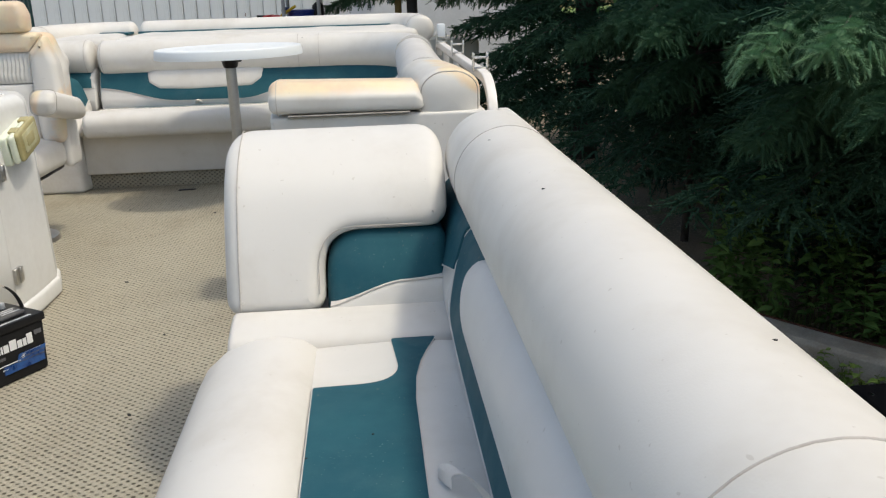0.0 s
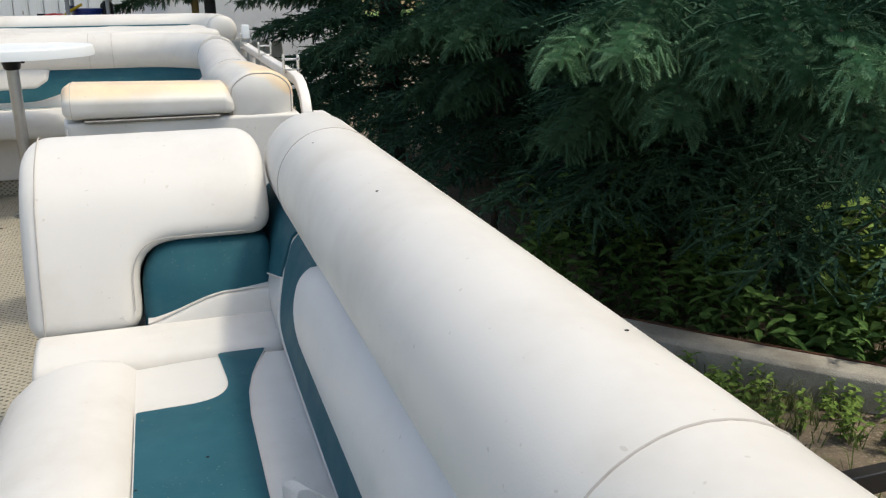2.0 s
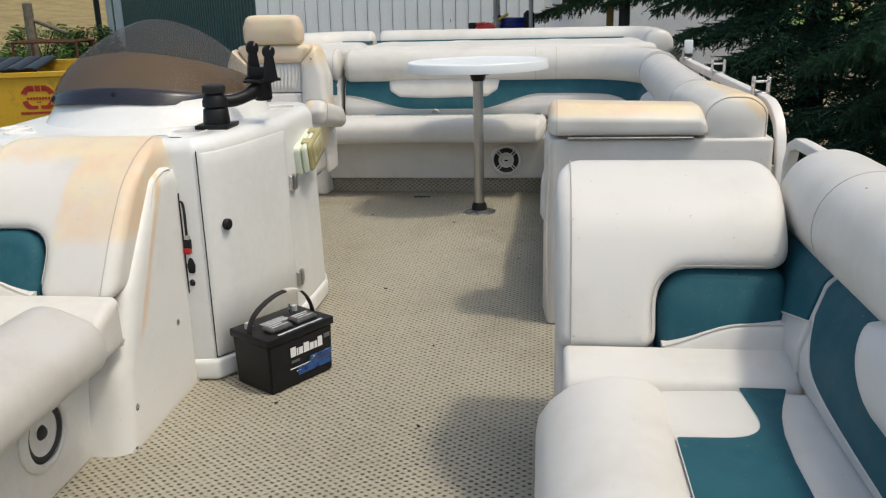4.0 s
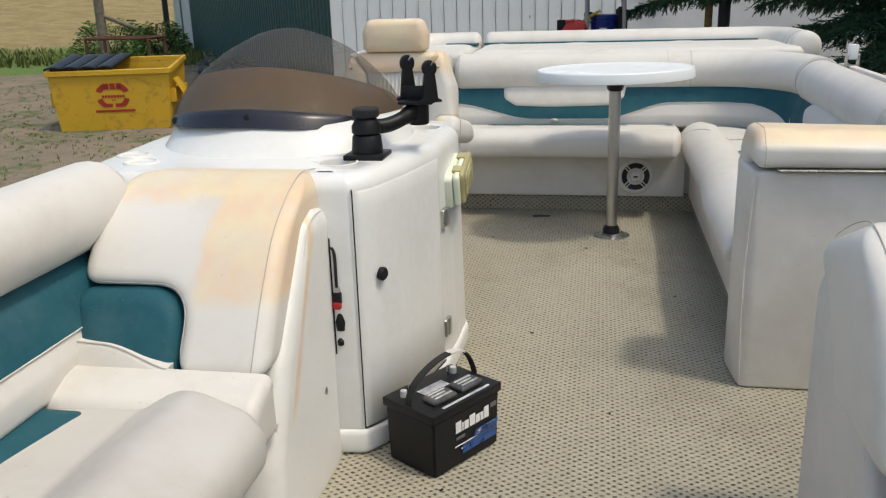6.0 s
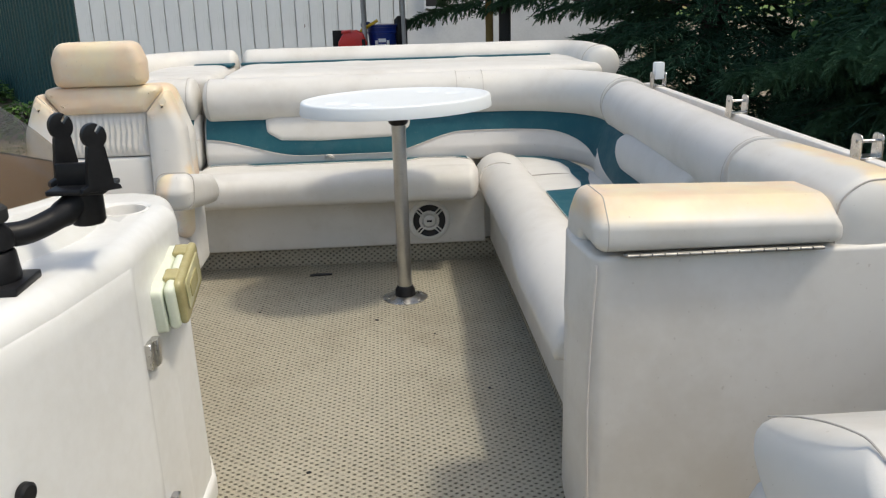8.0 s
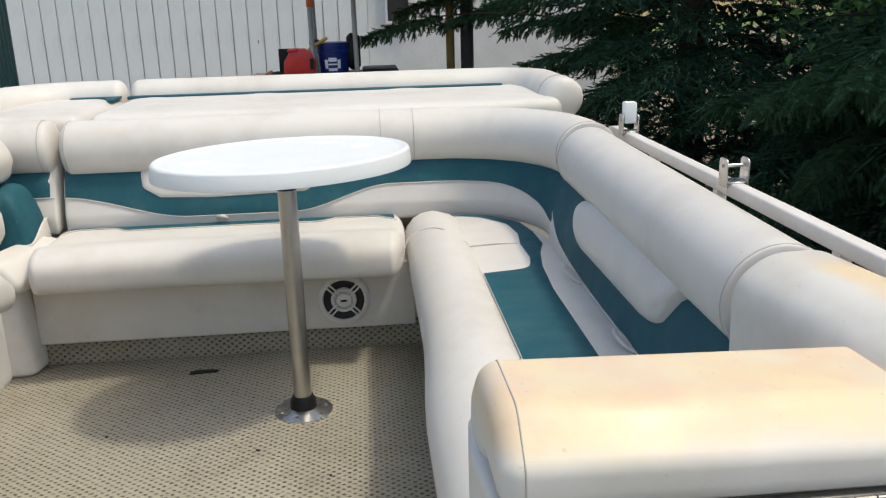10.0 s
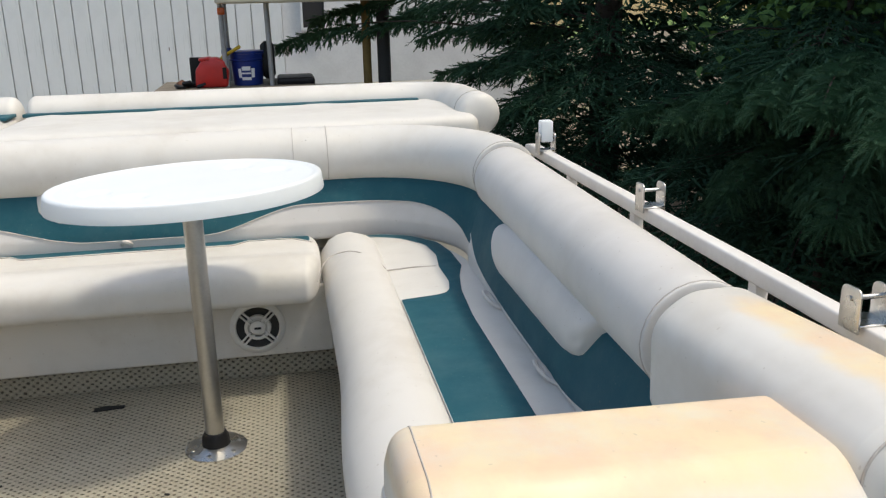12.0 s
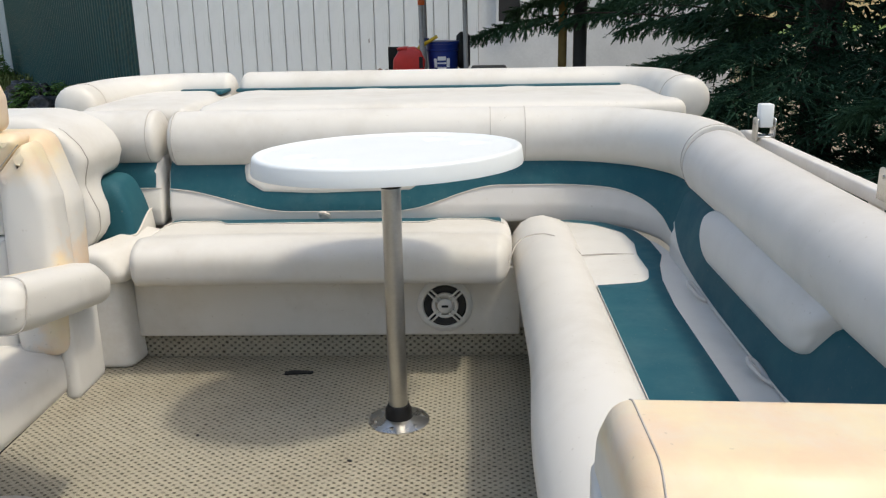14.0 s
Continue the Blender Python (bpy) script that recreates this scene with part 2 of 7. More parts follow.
class Sweep:
    """A closed profile of (d, h) carried along a level line: d to the right of the way, h up. The ends may be domed."""

    def __init__(self, path, profile, ends=(0.0, 0.0), steps=0.05, power=2.4):
        p = np.array(path, float)
        if p.shape[1] == 2:
            p = np.c_[p, np.zeros(len(p))]
        s = np.r_[0, np.cumsum(np.linalg.norm(np.diff(p, axis=0), axis=1))]
        self.length = s[-1]
        us = set(np.linspace(0, self.length, max(3, int(self.length / steps) + 1)).tolist())
        for e, flip in ((ends[0], False), (ends[1], True)):
            if e:
                us |= {(self.length - w if flip else w) for w in e * (1 - np.cos(np.linspace(0, math.pi / 2, 9)))}
        us = np.array(sorted(us))
        keep = np.r_[True, np.diff(us) > 1e-5]
        self.u = us[keep]
        q = np.stack([np.interp(self.u, s, p[:, k]) for k in range(3)], 1)
        t = np.stack([np.interp(np.clip(self.u + 0.01, 0, self.length), s, p[:, k]) - np.interp(np.clip(self.u - 0.01, 0, self.length), s, p[:, k]) for k in range(3)], 1)
        t[:, 2] = 0
        t /= np.linalg.norm(t, axis=1)[:, None]
        side = np.stack([t[:, 1], -t[:, 0], 0 * t[:, 0]], 1)
        prof = np.array(profile, float)
        mid = (prof.max(0) + prof.min(0)) / 2
        k = np.ones(len(self.u))
        if ends[0]:
            w = np.clip(self.u / ends[0], 0, 1)
            k = np.minimum(k, (1 - (1 - w) ** power) ** (1 / power))
        if ends[1]:
            w = np.clip((self.length - self.u) / ends[1], 0, 1)
            k = np.minimum(k, (1 - (1 - w) ** power) ** (1 / power))
        k = np.maximum(k, 0.02)
        flat = mid + (prof[None] - mid) * k[:, None, None]
        self.grid = q[:, None] + side[:, None] * flat[:, :, :1] + np.array((0, 0, 1.0)) * flat[:, :, 1:]
        self.arc = np.r_[0, np.cumsum(np.linalg.norm(np.diff(np.vstack([prof, prof[:1]]), axis=0), axis=1))]

    def build(self, name, material, parent, label="", smooth=50):
        n, m = self.grid.shape[:2]
        faces = [(i * m + j, (i + 1) * m + j, (i + 1) * m + (j + 1) % m, i * m + (j + 1) % m) for i in range(n - 1) for j in range(m)]
        faces += [tuple(range(m)), tuple((n - 1) * m + j for j in range(m))[::-1]]
        return mesh_of(name, self.grid.reshape(-1, 3), faces, material, parent, label, smooth)

    def at(self, u, v, off=0.0):
        """The place u metres along and v metres round the profile, lifted by off."""
        g = np.concatenate([self.grid, self.grid[:, :1]], 1)

        def here(u, v):
            i = int(np.clip(np.searchsorted(self.u, u) - 1, 0, len(self.u) - 2))
            j = int(np.clip(np.searchsorted(self.arc, v) - 1, 0, len(self.arc) - 2))
            a = np.clip((u - self.u[i]) / (self.u[i + 1] - self.u[i]), 0, 1)
            b = np.clip((v - self.arc[j]) / (self.arc[j + 1] - self.arc[j] + 1e-9), 0, 1)
            return (1 - a) * ((1 - b) * g[i, j] + b * g[i, j + 1]) + a * ((1 - b) * g[i + 1, j] + b * g[i + 1, j + 1])

        q = here(u, v)
        if off:
            nrm = np.cross(here(u + 0.006, v) - here(u - 0.006, v), here(u, v + 0.006) - here(u, v - 0.006))
            q = q + off * nrm / (np.linalg.norm(nrm) + 1e-12)
        return q

    def ring(self, u, name, material, parent, r=0.003, off=0.002, span=None):
        """A seam round the profile at u."""
        lo, hi = span or (0.0, self.arc[-1] - 1e-4)
        return tube(name, [self.at(u, v, off) for v in np.linspace(lo, hi, 90)], r, material, parent, 6)


def patch(surf, us, lo, hi, name, material, parent, off=0.004, rows=8, piping=None, label="", r=0.0020):
    """A sewn panel that lies on a swept cushion between two curves lo(u) and hi(u) of its profile."""
    us = np.array(us)
    verts, faces = [], []
    n = rows + 3
    for i, u in enumerate(us):
        a, b = lo(u), hi(u)
        edge = i in (0, len(us) - 1)
        vs = [a, *np.linspace(a, b, rows + 1), b]
        for j, v in enumerate(vs):
            verts.append(surf.at(u, v, -0.002 if j in (0, n - 1) or edge else off))
    for i in range(len(us) - 1):
        for j in range(n - 1):
            faces.append((i * n + j, i * n + j + 1, (i + 1) * n + j + 1, (i + 1) * n + j))
    ob = mesh_of(name, verts, faces, material, parent, label, 60)
    if piping:
        for curve in piping:
            fn = lo if curve == "lo" else hi
            tube("piping", [surf.at(u, fn(u), off) for u in us], r, PIPING, ob, 6)
    return ob


def pillow(outline, depth, r, place, puff=0.0, seg=5):
    """A cushion with a given outline (a, b) and depth along c, its rims rounded by r; place maps (a, b, c) to the world.
    puff lifts the middle of a convex front."""
    p = np.array(outline, float)
    area = 0.5 * np.sum(p[:, 0] * np.roll(p[:, 1], -1) - np.roll(p[:, 0], -1) * p[:, 1])
    if area < 0:
        p = p[::-1]
    longest = max(max(p.max(0) - p.min(0)) / 18, 0.02)
    fine = []
    for q, w in zip(p, np.roll(p, -1, 0)):
        k = max(1, int(np.linalg.norm(w - q) / longest))
        fine += [q + (w - q) * j / k for j in range(k)]
    p = np.array(fine)
    t = np.roll(p, -1, 0) - np.roll(p, 1, 0)
    t /= np.linalg.norm(t, axis=1)[:, None] + 1e-12
    inward = np.stack([-t[:, 1], t[:, 0]], 1)
    layers = []
    for k in range(seg + 1):
        a = k / seg * math.pi / 2
        layers.append((r * (1 - math.sin(a)), r * (1 - math.cos(a))))
    layers = [(inset, c) for inset, c in layers]
    full = layers + [(inset, depth - c) for inset, c in reversed(layers)]
    bm = bmesh.new()
    rings = []
    for inset, c in full:
        rings.append([bm.verts.new(place(*(q + inward[k] * inset), c)) for k, q in enumerate(p)])
    for a, b in zip(rings, rings[1:]):
        for k in range(len(p)):
            bm.faces.new((a[k], a[(k + 1) % len(p)], b[(k + 1) % len(p)], b[k]))
    base = p + inward * r
    size = max(base.max(0) - base.min(0))
    step = max(size / 14, 0.018)
    lo, hi = base.min(0), base.max(0)
    inner = []
    for x in np.arange(lo[0] + step / 2, hi[0], step):
        for y in np.arange(lo[1] + step / 2, hi[1], step):
            if np.min(np.linalg.norm(base - (x, y), axis=1)) > step * 0.45:
                inner.append((x, y))
    n = len(p)
    pts = [Vector(q) for q in base] + [Vector(q) for q in inner]
    got, _, tris, origin, _, _ = delaunay_2d_cdt(pts, [], [list(range(n))], 1, 1e-6)
    for ring, c, s in ((rings[-1], depth, 1), (rings[0], 0.0, -1)):
        made = []
        for q, o in zip(got, origin):
            mine = [j for j in o if j < n]
            if mine:
                made.append(ring[mine[0]])
            else:
                gap = float(np.min(np.linalg.norm(base - np.array(q), axis=1)))
                lift = puff * (1 - (1 - min(1.0, gap / 0.07)) ** 2) if s > 0 else 0.0
                made.append(bm.verts.new(place(q[0], q[1], c + lift)))
        for t in tris:
            corners = [made[k] for k in t]
            if len(set(corners)) == len(corners):
                try:
                    bm.faces.new(corners[::s])
                except ValueError:
                    pass
    return bm


def ellipse(cx, cy, a, b, n=40, turn=0.0, power=2.0):
    out = []
    for k in range(n):
        w = 2 * math.pi * k / n
        x = a * math.copysign(abs(math.cos(w)) ** (2 / power), math.cos(w))
        y = b * math.copysign(abs(math.sin(w)) ** (2 / power), math.sin(w))
        out.append((cx + x * math.cos(turn) - y * math.sin(turn), cy + x * math.sin(turn) + y * math.cos(turn)))
    return np.array(out)


def circle_profile(d, h, r, n=28, squash=1.0):
    return np.array([(d + r * math.cos(2 * math.pi * k / n), h + squash * r * math.sin(2 * math.pi * k / n)) for k in range(n)])


# ---- boat: deck, rails ----
deck = part("floor", box((-1.52, -6.2, -0.05), (1.24, 2.35, 0.0), 0.004, 1), CARPET, None)
tagged(deck, "beige woven marine carpet over the boat deck", "floor", kind="structure")
skirt = part("trim", box((-1.56, -6.24, -0.14), (1.28, 2.39, -0.052), 0.01, 2), ALUMINIUM, None)
tagged(skirt, "aluminium edge round the boat deck", "trim", kind="structure")
for k, (px, py) in enumerate(((-0.95, -2.0), (0.7, -2.0))):
    bm = turned([(0, -4.0), (0.12, -3.8), (0.30, -3.2), (0.31, 0), (0.31, 3.6), (0.2, 4.0), (0, 4.05)], 24, Matrix.Translation((px, py, -0.47)) @ Matrix.Rotation(radians(-90), 4, "X"))
    tagged(part("pontoon", bm, ALUMINIUM, None), "round aluminium pontoon under the boat deck", "pontoon", "pontoons")


def square_tube(name, points, w, material, parent, label=""):
    """A square tube with rounded edges along a line."""
    p = np.array(points, float)
    t = np.gradient(p, axis=0)
    t /= np.linalg.norm(t, axis=1)[:, None]
    out = rounded([(-w / 2, -w / 2), (w / 2, -w / 2), (w / 2, w / 2), (-w / 2, w / 2)], w * 0.16, 3)
    side = np.array((1.0, 0, 0))
    verts, n = [], len(out)
    for q, tt in zip(p, t):
        up = np.cross(side, tt)
        verts += [q + side * a + up * b for a, b in out]
    faces = [(i * n + j, i * n + (j + 1) % n, (i + 1) * n + (j + 1) % n, (i + 1) * n + j) for i in range(len(p) - 1) for j in range(n)]
    faces += [tuple(range(n))[::-1], tuple((len(p) - 1) * n + j for j in range(n))]
    return mesh_of(name, verts, faces, material, parent, label, 35)


RX = 1.175
fence = thing("rail_fence", "white coated square-tube boat rail beside the seats", "railing")
top = [(RX, 0.60, 0.72), (RX, 0.595, 0.76), (RX, 0.57, 0.785), (RX, 0.53, 0.79)] + [(RX, y, 0.79) for y in np.linspace(0.45, -1.42, 10)]
top += [(RX, -1.50, 0.787), (RX, -1.57, 0.77), (RX, -1.63, 0.735), (RX, -1.66, 0.69), (RX, -1.69, 0.6), (RX, -1.72, 0.4), (RX, -1.73, 0.0)]
square_tube("top_rail", top, 0.036, RAIL_WHITE, fence)
for y in (0.10, -0.42, -1.02):
    part("post", box((RX - 0.014, y - 0.016, 0.0), (RX + 0.014, y + 0.016, 0.775), 0.004, 2), RAIL_WHITE, fence)
part("rail_panel", box((RX - 0.004, -1.70, 0.03), (RX + 0.004, 0.58, 0.58), 0.002, 1), RAIL_WHITE, fence)
gate = thing("gate_rail", "white square-tube rail with a rounded corner beside the entry gap", "railing")
low = [(RX, -1.79, 0.0), (RX, -1.79, 0.5), (RX, -1.80, 0.62), (RX, -1.83, 0.685), (RX, -1.90, 0.709)] + [(RX, y, 0.712 - 0.02 * max(0.0, -2.4 - y)) for y in np.linspace(-2.0, -6.0, 16)]
square_tube("top_rail", low, 0.036, RAIL_WHITE, gate)
part("rail_panel", box((RX - 0.004, -6.0, 0.03), (RX + 0.004, -1.84, 0.55), 0.002, 1), RAIL_WHITE, gate)
port = thing("rail_fence", "white coated rail along the console side of the boat", "railing")
square_tube("top_rail", [(-1.50, y, 0.60) for y in np.linspace(-6.0, 2.2, 12)], 0.036, RAIL_WHITE, port)
part("rail_panel", box((-1.504, -6.0, 0.03), (-1.496, 2.2, 0.56), 0.002, 1), RAIL_WHITE, port)


def rail_bracket(y, folded=False):
    """A U-shaped steel clip with a cross pin, or with a folded white hinge block."""
    b = thing("rail_bracket", "bent stainless steel bracket with a pin on the white rail", "bracket", "brackets on the rail")
    z = 0.808
    w = 0.028
    part("base_plate", box((RX - w, y - 0.028, z), (RX + w, y + 0.028, z + 0.004), 0.001, 1), STEEL, b)
    for s in (-1, 1):
        out = rounded([(y - 0.025, z - 0.012), (y + 0.025, z - 0.012), (y + 0.025, z + 0.062), (y - 0.025, z + 0.062)], [0.002, 0.002, 0.016, 0.016], 5)
        part("side_plate", pillow(out, 0.004, 0.001, lambda a, c, d, s=s: (RX + s * w + d - 0.002, a, c), seg=2), STEEL, b)
    tube("pin", [(RX - w - 0.006, y, z + 0.042), (RX + w + 0.006, y, z + 0.042)], 0.0045, STEEL, b, 10)
    if folded:
        part("hinge_block", box((RX - 0.022, y - 0.02, z + 0.03), (RX + 0.022, y + 0.02, z + 0.105), 0.006, 2), TABLE_WHITE, b, "white folded hinge block")
    return b


rail_bracket(0.386, True)
rail_bracket(-0.50)
rail_bracket(-1.334)

# ---- stern bench with the rounded corner ----
bench = thing("bench_seat", "ivory and teal vinyl stern bench with a rolled backrest", "bench")
part("base_panel", pillow(rounded([(-0.985, 0.09), (0.40, 0.09), (0.40, 0.345), (-0.985, 0.345)], 0.008, 2), 0.03, 0.008, lambda a, c, d: (a, 0.51 - d, c), seg=3), VINYL, bench)
part("toe_kick", box((-0.985, 0.505, 0.0), (0.46, 0.53, 0.10), 0.003, 1), CARPET, bench, "toe kick covered in beige carpet")
part("plinth", box((-1.0, 0.535, 0.0), (0.45, 1.0, 0.34), 0.004, 1), PLASTIC, bench)
seat_prof = rounded([(0.0, 0.335), (0.43, 0.335), (0.514, 0.338), (0.520, 0.455), (0.40, 0.486), (0.25, 0.455), (0.0, 0.448)], [0.01, 0.03, 0.060, 0.085, 0.14, 0.10, 0.02], 9)
bow_line = [(x, 0.80 + 0.016 * (1 - ((x + 0.29) / 0.675) ** 2)) for x in np.linspace(-0.965, 0.385, 15)]
bench_seat = Sweep(bow_line, seat_prof, (0.055, 0.055), 0.05, 2.3)
bench_seat.build("seat_cushion", VINYL, bench)


def profile_v(prof, d, h_min=None):
    """How far round a profile its upper side passes depth d."""
    p = np.array(prof)
    arc = np.r_[0, np.cumsum(np.linalg.norm(np.diff(np.vstack([p, p[:1]]), axis=0), axis=1))]
    best = None
    for k in range(len(p)):
        a, b = p[k], p[(k + 1) % len(p)]
        if (a[0] - d) * (b[0] - d) <= 0 and a[0] != b[0]:
            u = (d - a[0]) / (b[0] - a[0])
            h = a[1] + u * (b[1] - a[1])
            if best is None or h > best[0]:
                best = (h, arc[k] + u * (arc[k + 1] - arc[k]))
    return best[1]


def front_v(prof, h):
    """How far round a profile its front passes height h."""
    p = np.array(prof)
    arc = np.r_[0, np.cumsum(np.linalg.norm(np.diff(np.vstack([p, p[:1]]), axis=0), axis=1))]
    best = None
    for k in range(len(p)):
        a, b = p[k], p[(k + 1) % len(p)]
        if (a[1] - h) * (b[1] - h) <= 0 and a[1] != b[1]:
            u = (h - a[1]) / (b[1] - a[1])
            d = a[0] + u * (b[0] - a[0])
            if best is None or d > best[0]:
                best = (d, arc[k] + u * (arc[k + 1] - arc[k]))
    return best[1]


def ease(x, a, b):
    w = min(1.0, max(0.0, (x - a) / (b - a)))
    return w * w * (3 - 2 * w)


L0 = 0.965


def bench_teal_lo(u):
    x = u - L0
    dent = ease(x, -0.95, -0.88) * (1 - ease(x, -0.75, -0.69)) + ease(x, 0.05, 0.12) * (1 - ease(x, 0.27, 0.345))
    return profile_v(seat_prof, 0.10 - 0.055 * min(1.0, dent))


patch(bench_seat, np.linspace(0.03, 1.32, 70), bench_teal_lo, lambda u: profile_v(seat_prof, 0.012), "teal_panel", TEAL, bench, 0.003, 4, ["lo"])

# backrest round the corner
ARC = [(0.52 + 0.385 * math.sin(a), 0.41 + 0.385 * math.cos(a)) for a in np.linspace(0, math.pi / 2, 14)]
back_path = [(-0.94, 0.795), (-0.4, 0.795), (0.1, 0.795)] + ARC + [(0.905, 0.30)]
BACK = rounded([(-0.14, 0.43), (0.012, 0.43), (0.015, 0.50), (-0.028, 0.640), (-0.080, 0.69), (-0.14, 0.69)], [0.01, 0.02, 0.06, 0.03, 0.02, 0.01], 5)
bench_back = Sweep(back_path, BACK, (0.02, 0.02), 0.04, 3.0)
bench_back.build("backrest", VINYL_COOL, bench)
LB = bench_back.length


def bench_wave(u):
    """The lower edge of the teal band: it dips beside the pillow and climbs towards the corner."""
    x = u - 0.94
    z = 0.572 - 0.09 * ease(x, -0.95, -0.45) + 0.09 * ease(x, -0.06, 0.34) - 0.075 * ease(u, LB - 0.50, LB)
    return front_v(BACK, z)


patch(bench_back, np.r_[0.008, 0.014, np.linspace(0.02, LB - 0.02, 88), LB - 0.014, LB - 0.007], bench_wave, lambda u: front_v(BACK, 0.672), "teal_panel", TEAL, bench, 0.004, 8, ["lo"])
part("back_pillow", pillow(rounded([(-0.645, 0.66), (-0.64, 0.595), (-0.57, 0.553), (-0.37, 0.545), (0.0, 0.553), (0.07, 0.60), (0.08, 0.66), (0.05, 0.68), (-0.60, 0.68)], 0.035, 4), 0.052, 0.030, lambda a, c, d: (a, 0.829 + 0.30 * (c - 0.5) - d - 0.012, c), 0.006), VINYL, bench, "slim ivory pillow sewn into the backrest")
roll_bench = Sweep(back_path, circle_profile(-0.104, 0.747, 0.110), (0.05, 0.004), 0.035, 2.6)
roll_bench.build("bolster", VINYL, bench)
for u in (0.035, LB - 0.93, LB - 0.80, LB - 0.02):
    roll_bench.ring(u, "seam", STITCH, bench, 0.0016, 0.001)
strap = smooth_line([(-0.352, 0.80, 0.455), (-0.35, 0.775, 0.472), (-0.336, 0.757, 0.482), (-0.322, 0.765, 0.474), (-0.318, 0.79, 0.463)], 16)
tube("pull_strap", strap, 0.008, PIPING, bench, 6, label="short ivory pull strap")

# ---- port stern corner seat ----
corner = thing("corner_seat", "ivory vinyl reclined corner seat on a moulded plastic base", "seat")
part("base", pillow(rounded([(-1.42, 0.395), (-1.005, 0.395), (-0.985, 0.55), (-0.985, 1.0), (-1.42, 1.0)], [0.02, 0.05, 0.03, 0.02, 0.02], 6), 0.335, 0.022, lambda a, c, d: (a + 0.02 * (0.335 - d) / 0.335, c, d)), PLASTIC, corner)
corner_roll = Sweep([(-1.40, 0.795), (-0.962, 0.795)], circle_profile(-0.108, 0.757, 0.106), (0.0, 0.035), 0.05, 2.6)
corner_roll.build("bolster", VINYL, corner)
corner_roll.ring(0.395, "seam", STITCH, corner, 0.0016, 0.001)
corner_back = Sweep([(-1.40, 0.795), (-0.958, 0.795)], BACK, (0.0, 0.015), 0.05, 3.0)
corner_back.build("backrest", VINYL, corner)
patch(corner_back, np.linspace(0.02, 0.435, 12), lambda u: front_v(BACK, 0.575), lambda u: front_v(BACK, 0.672), "teal_panel", TEAL, corner, 0.004, 6, ["lo"])

# the reclined side back faces across the boat; it is cut out at its lower rear for the inserts
def recline_x(z, rows):
    return float(np.interp(z, [r[0] for r in rows], [r[1] for r in rows]))


RECLINE = [(0.38, -1.185), (0.42, -1.135), (0.46, -1.085), (0.51, -1.055), (0.57, -1.052), (0.62, -1.072), (0.66, -1.088), (0.70, -1.082), (0.75, -1.066), (0.80, -1.088), (0.85, -1.135), (0.88, -1.19), (0.91, -1.27)]
recl = rounded([(0.0, 0.395), (0.15, 0.395), (0.155, 0.655), (0.36, 0.66), (0.36, 0.90), (0.0, 0.90)], [0.045, 0.045, 0.08, 0.045, 0.06, 0.06], 7)
part("recline_back", pillow(recl, 0.26, 0.04, lambda a, c, d: (recline_x(c, RECLINE) - 0.26 + d, 0.40 + a, c), seg=6), VINYL, corner)
tube("seam", [(recline_x(z, RECLINE) + 0.001, 0.434, z) for z in np.linspace(0.42, 0.86, 30)], 0.0016, STITCH, corner, 6)
INSERT = [(0.40, -0.985), (0.46, -0.990), (0.52, -0.998), (0.57, -1.012), (0.62, -1.035), (0.67, -1.07)]
part("teal_insert", pillow(rounded([(0.15, 0.40), (0.36, 0.40), (0.36, 0.655), (0.165, 0.65)], [0.03, 0.03, 0.04, 0.07], 6), 0.16, 0.028, lambda a, c, d: (recline_x(c, INSERT) - 0.16 + d, 0.40 + a, c)), TEAL, corner)
wave = [(a, 0.455 + 0.055 * ease(a, 0.15, 0.36)) for a in np.linspace(0.155, 0.352, 12)]
part("white_insert", pillow(wave + [(0.352, 0.39), (0.155, 0.39)], 0.16, 0.006, lambda a, c, d: (recline_x(c, INSERT) - 0.154 + d, 0.40 + a, c), seg=3), VINYL, corner)
tube("piping", [(recline_x(b, INSERT) + 0.007, 0.40 + a, b) for a, b in wave], 0.0022, PIPING, corner, 6)
part("seat_wedge", pillow(rounded([(-1.30, 0.335), (-0.97, 0.335), (-0.952, 0.37), (-1.02, 0.445), (-1.10, 0.462), (-1.17, 0.425), (-1.30, 0.42)], [0.03, 0.03, 0.03, 0.05, 0.04, 0.05, 0.03], 5), 0.36, 0.028, lambda a, c, d: (a + 0.10 * d / 0.36, 0.335 + d, c)), VINYL, corner)

# ---- starboard stern lounge ----
lounge = thing("lounge_seat", "ivory and teal vinyl lounge along the white rail", "lounge")
part("base_panel", box((0.425, -1.70, 0.09), (0.455, 0.50, 0.35), 0.006, 2), VINYL, lounge)
part("toe_kick", box((0.45, -1.70, 0.0), (0.47, 0.52, 0.10), 0.003, 1), CARPET, lounge, "toe kick covered in beige carpet")


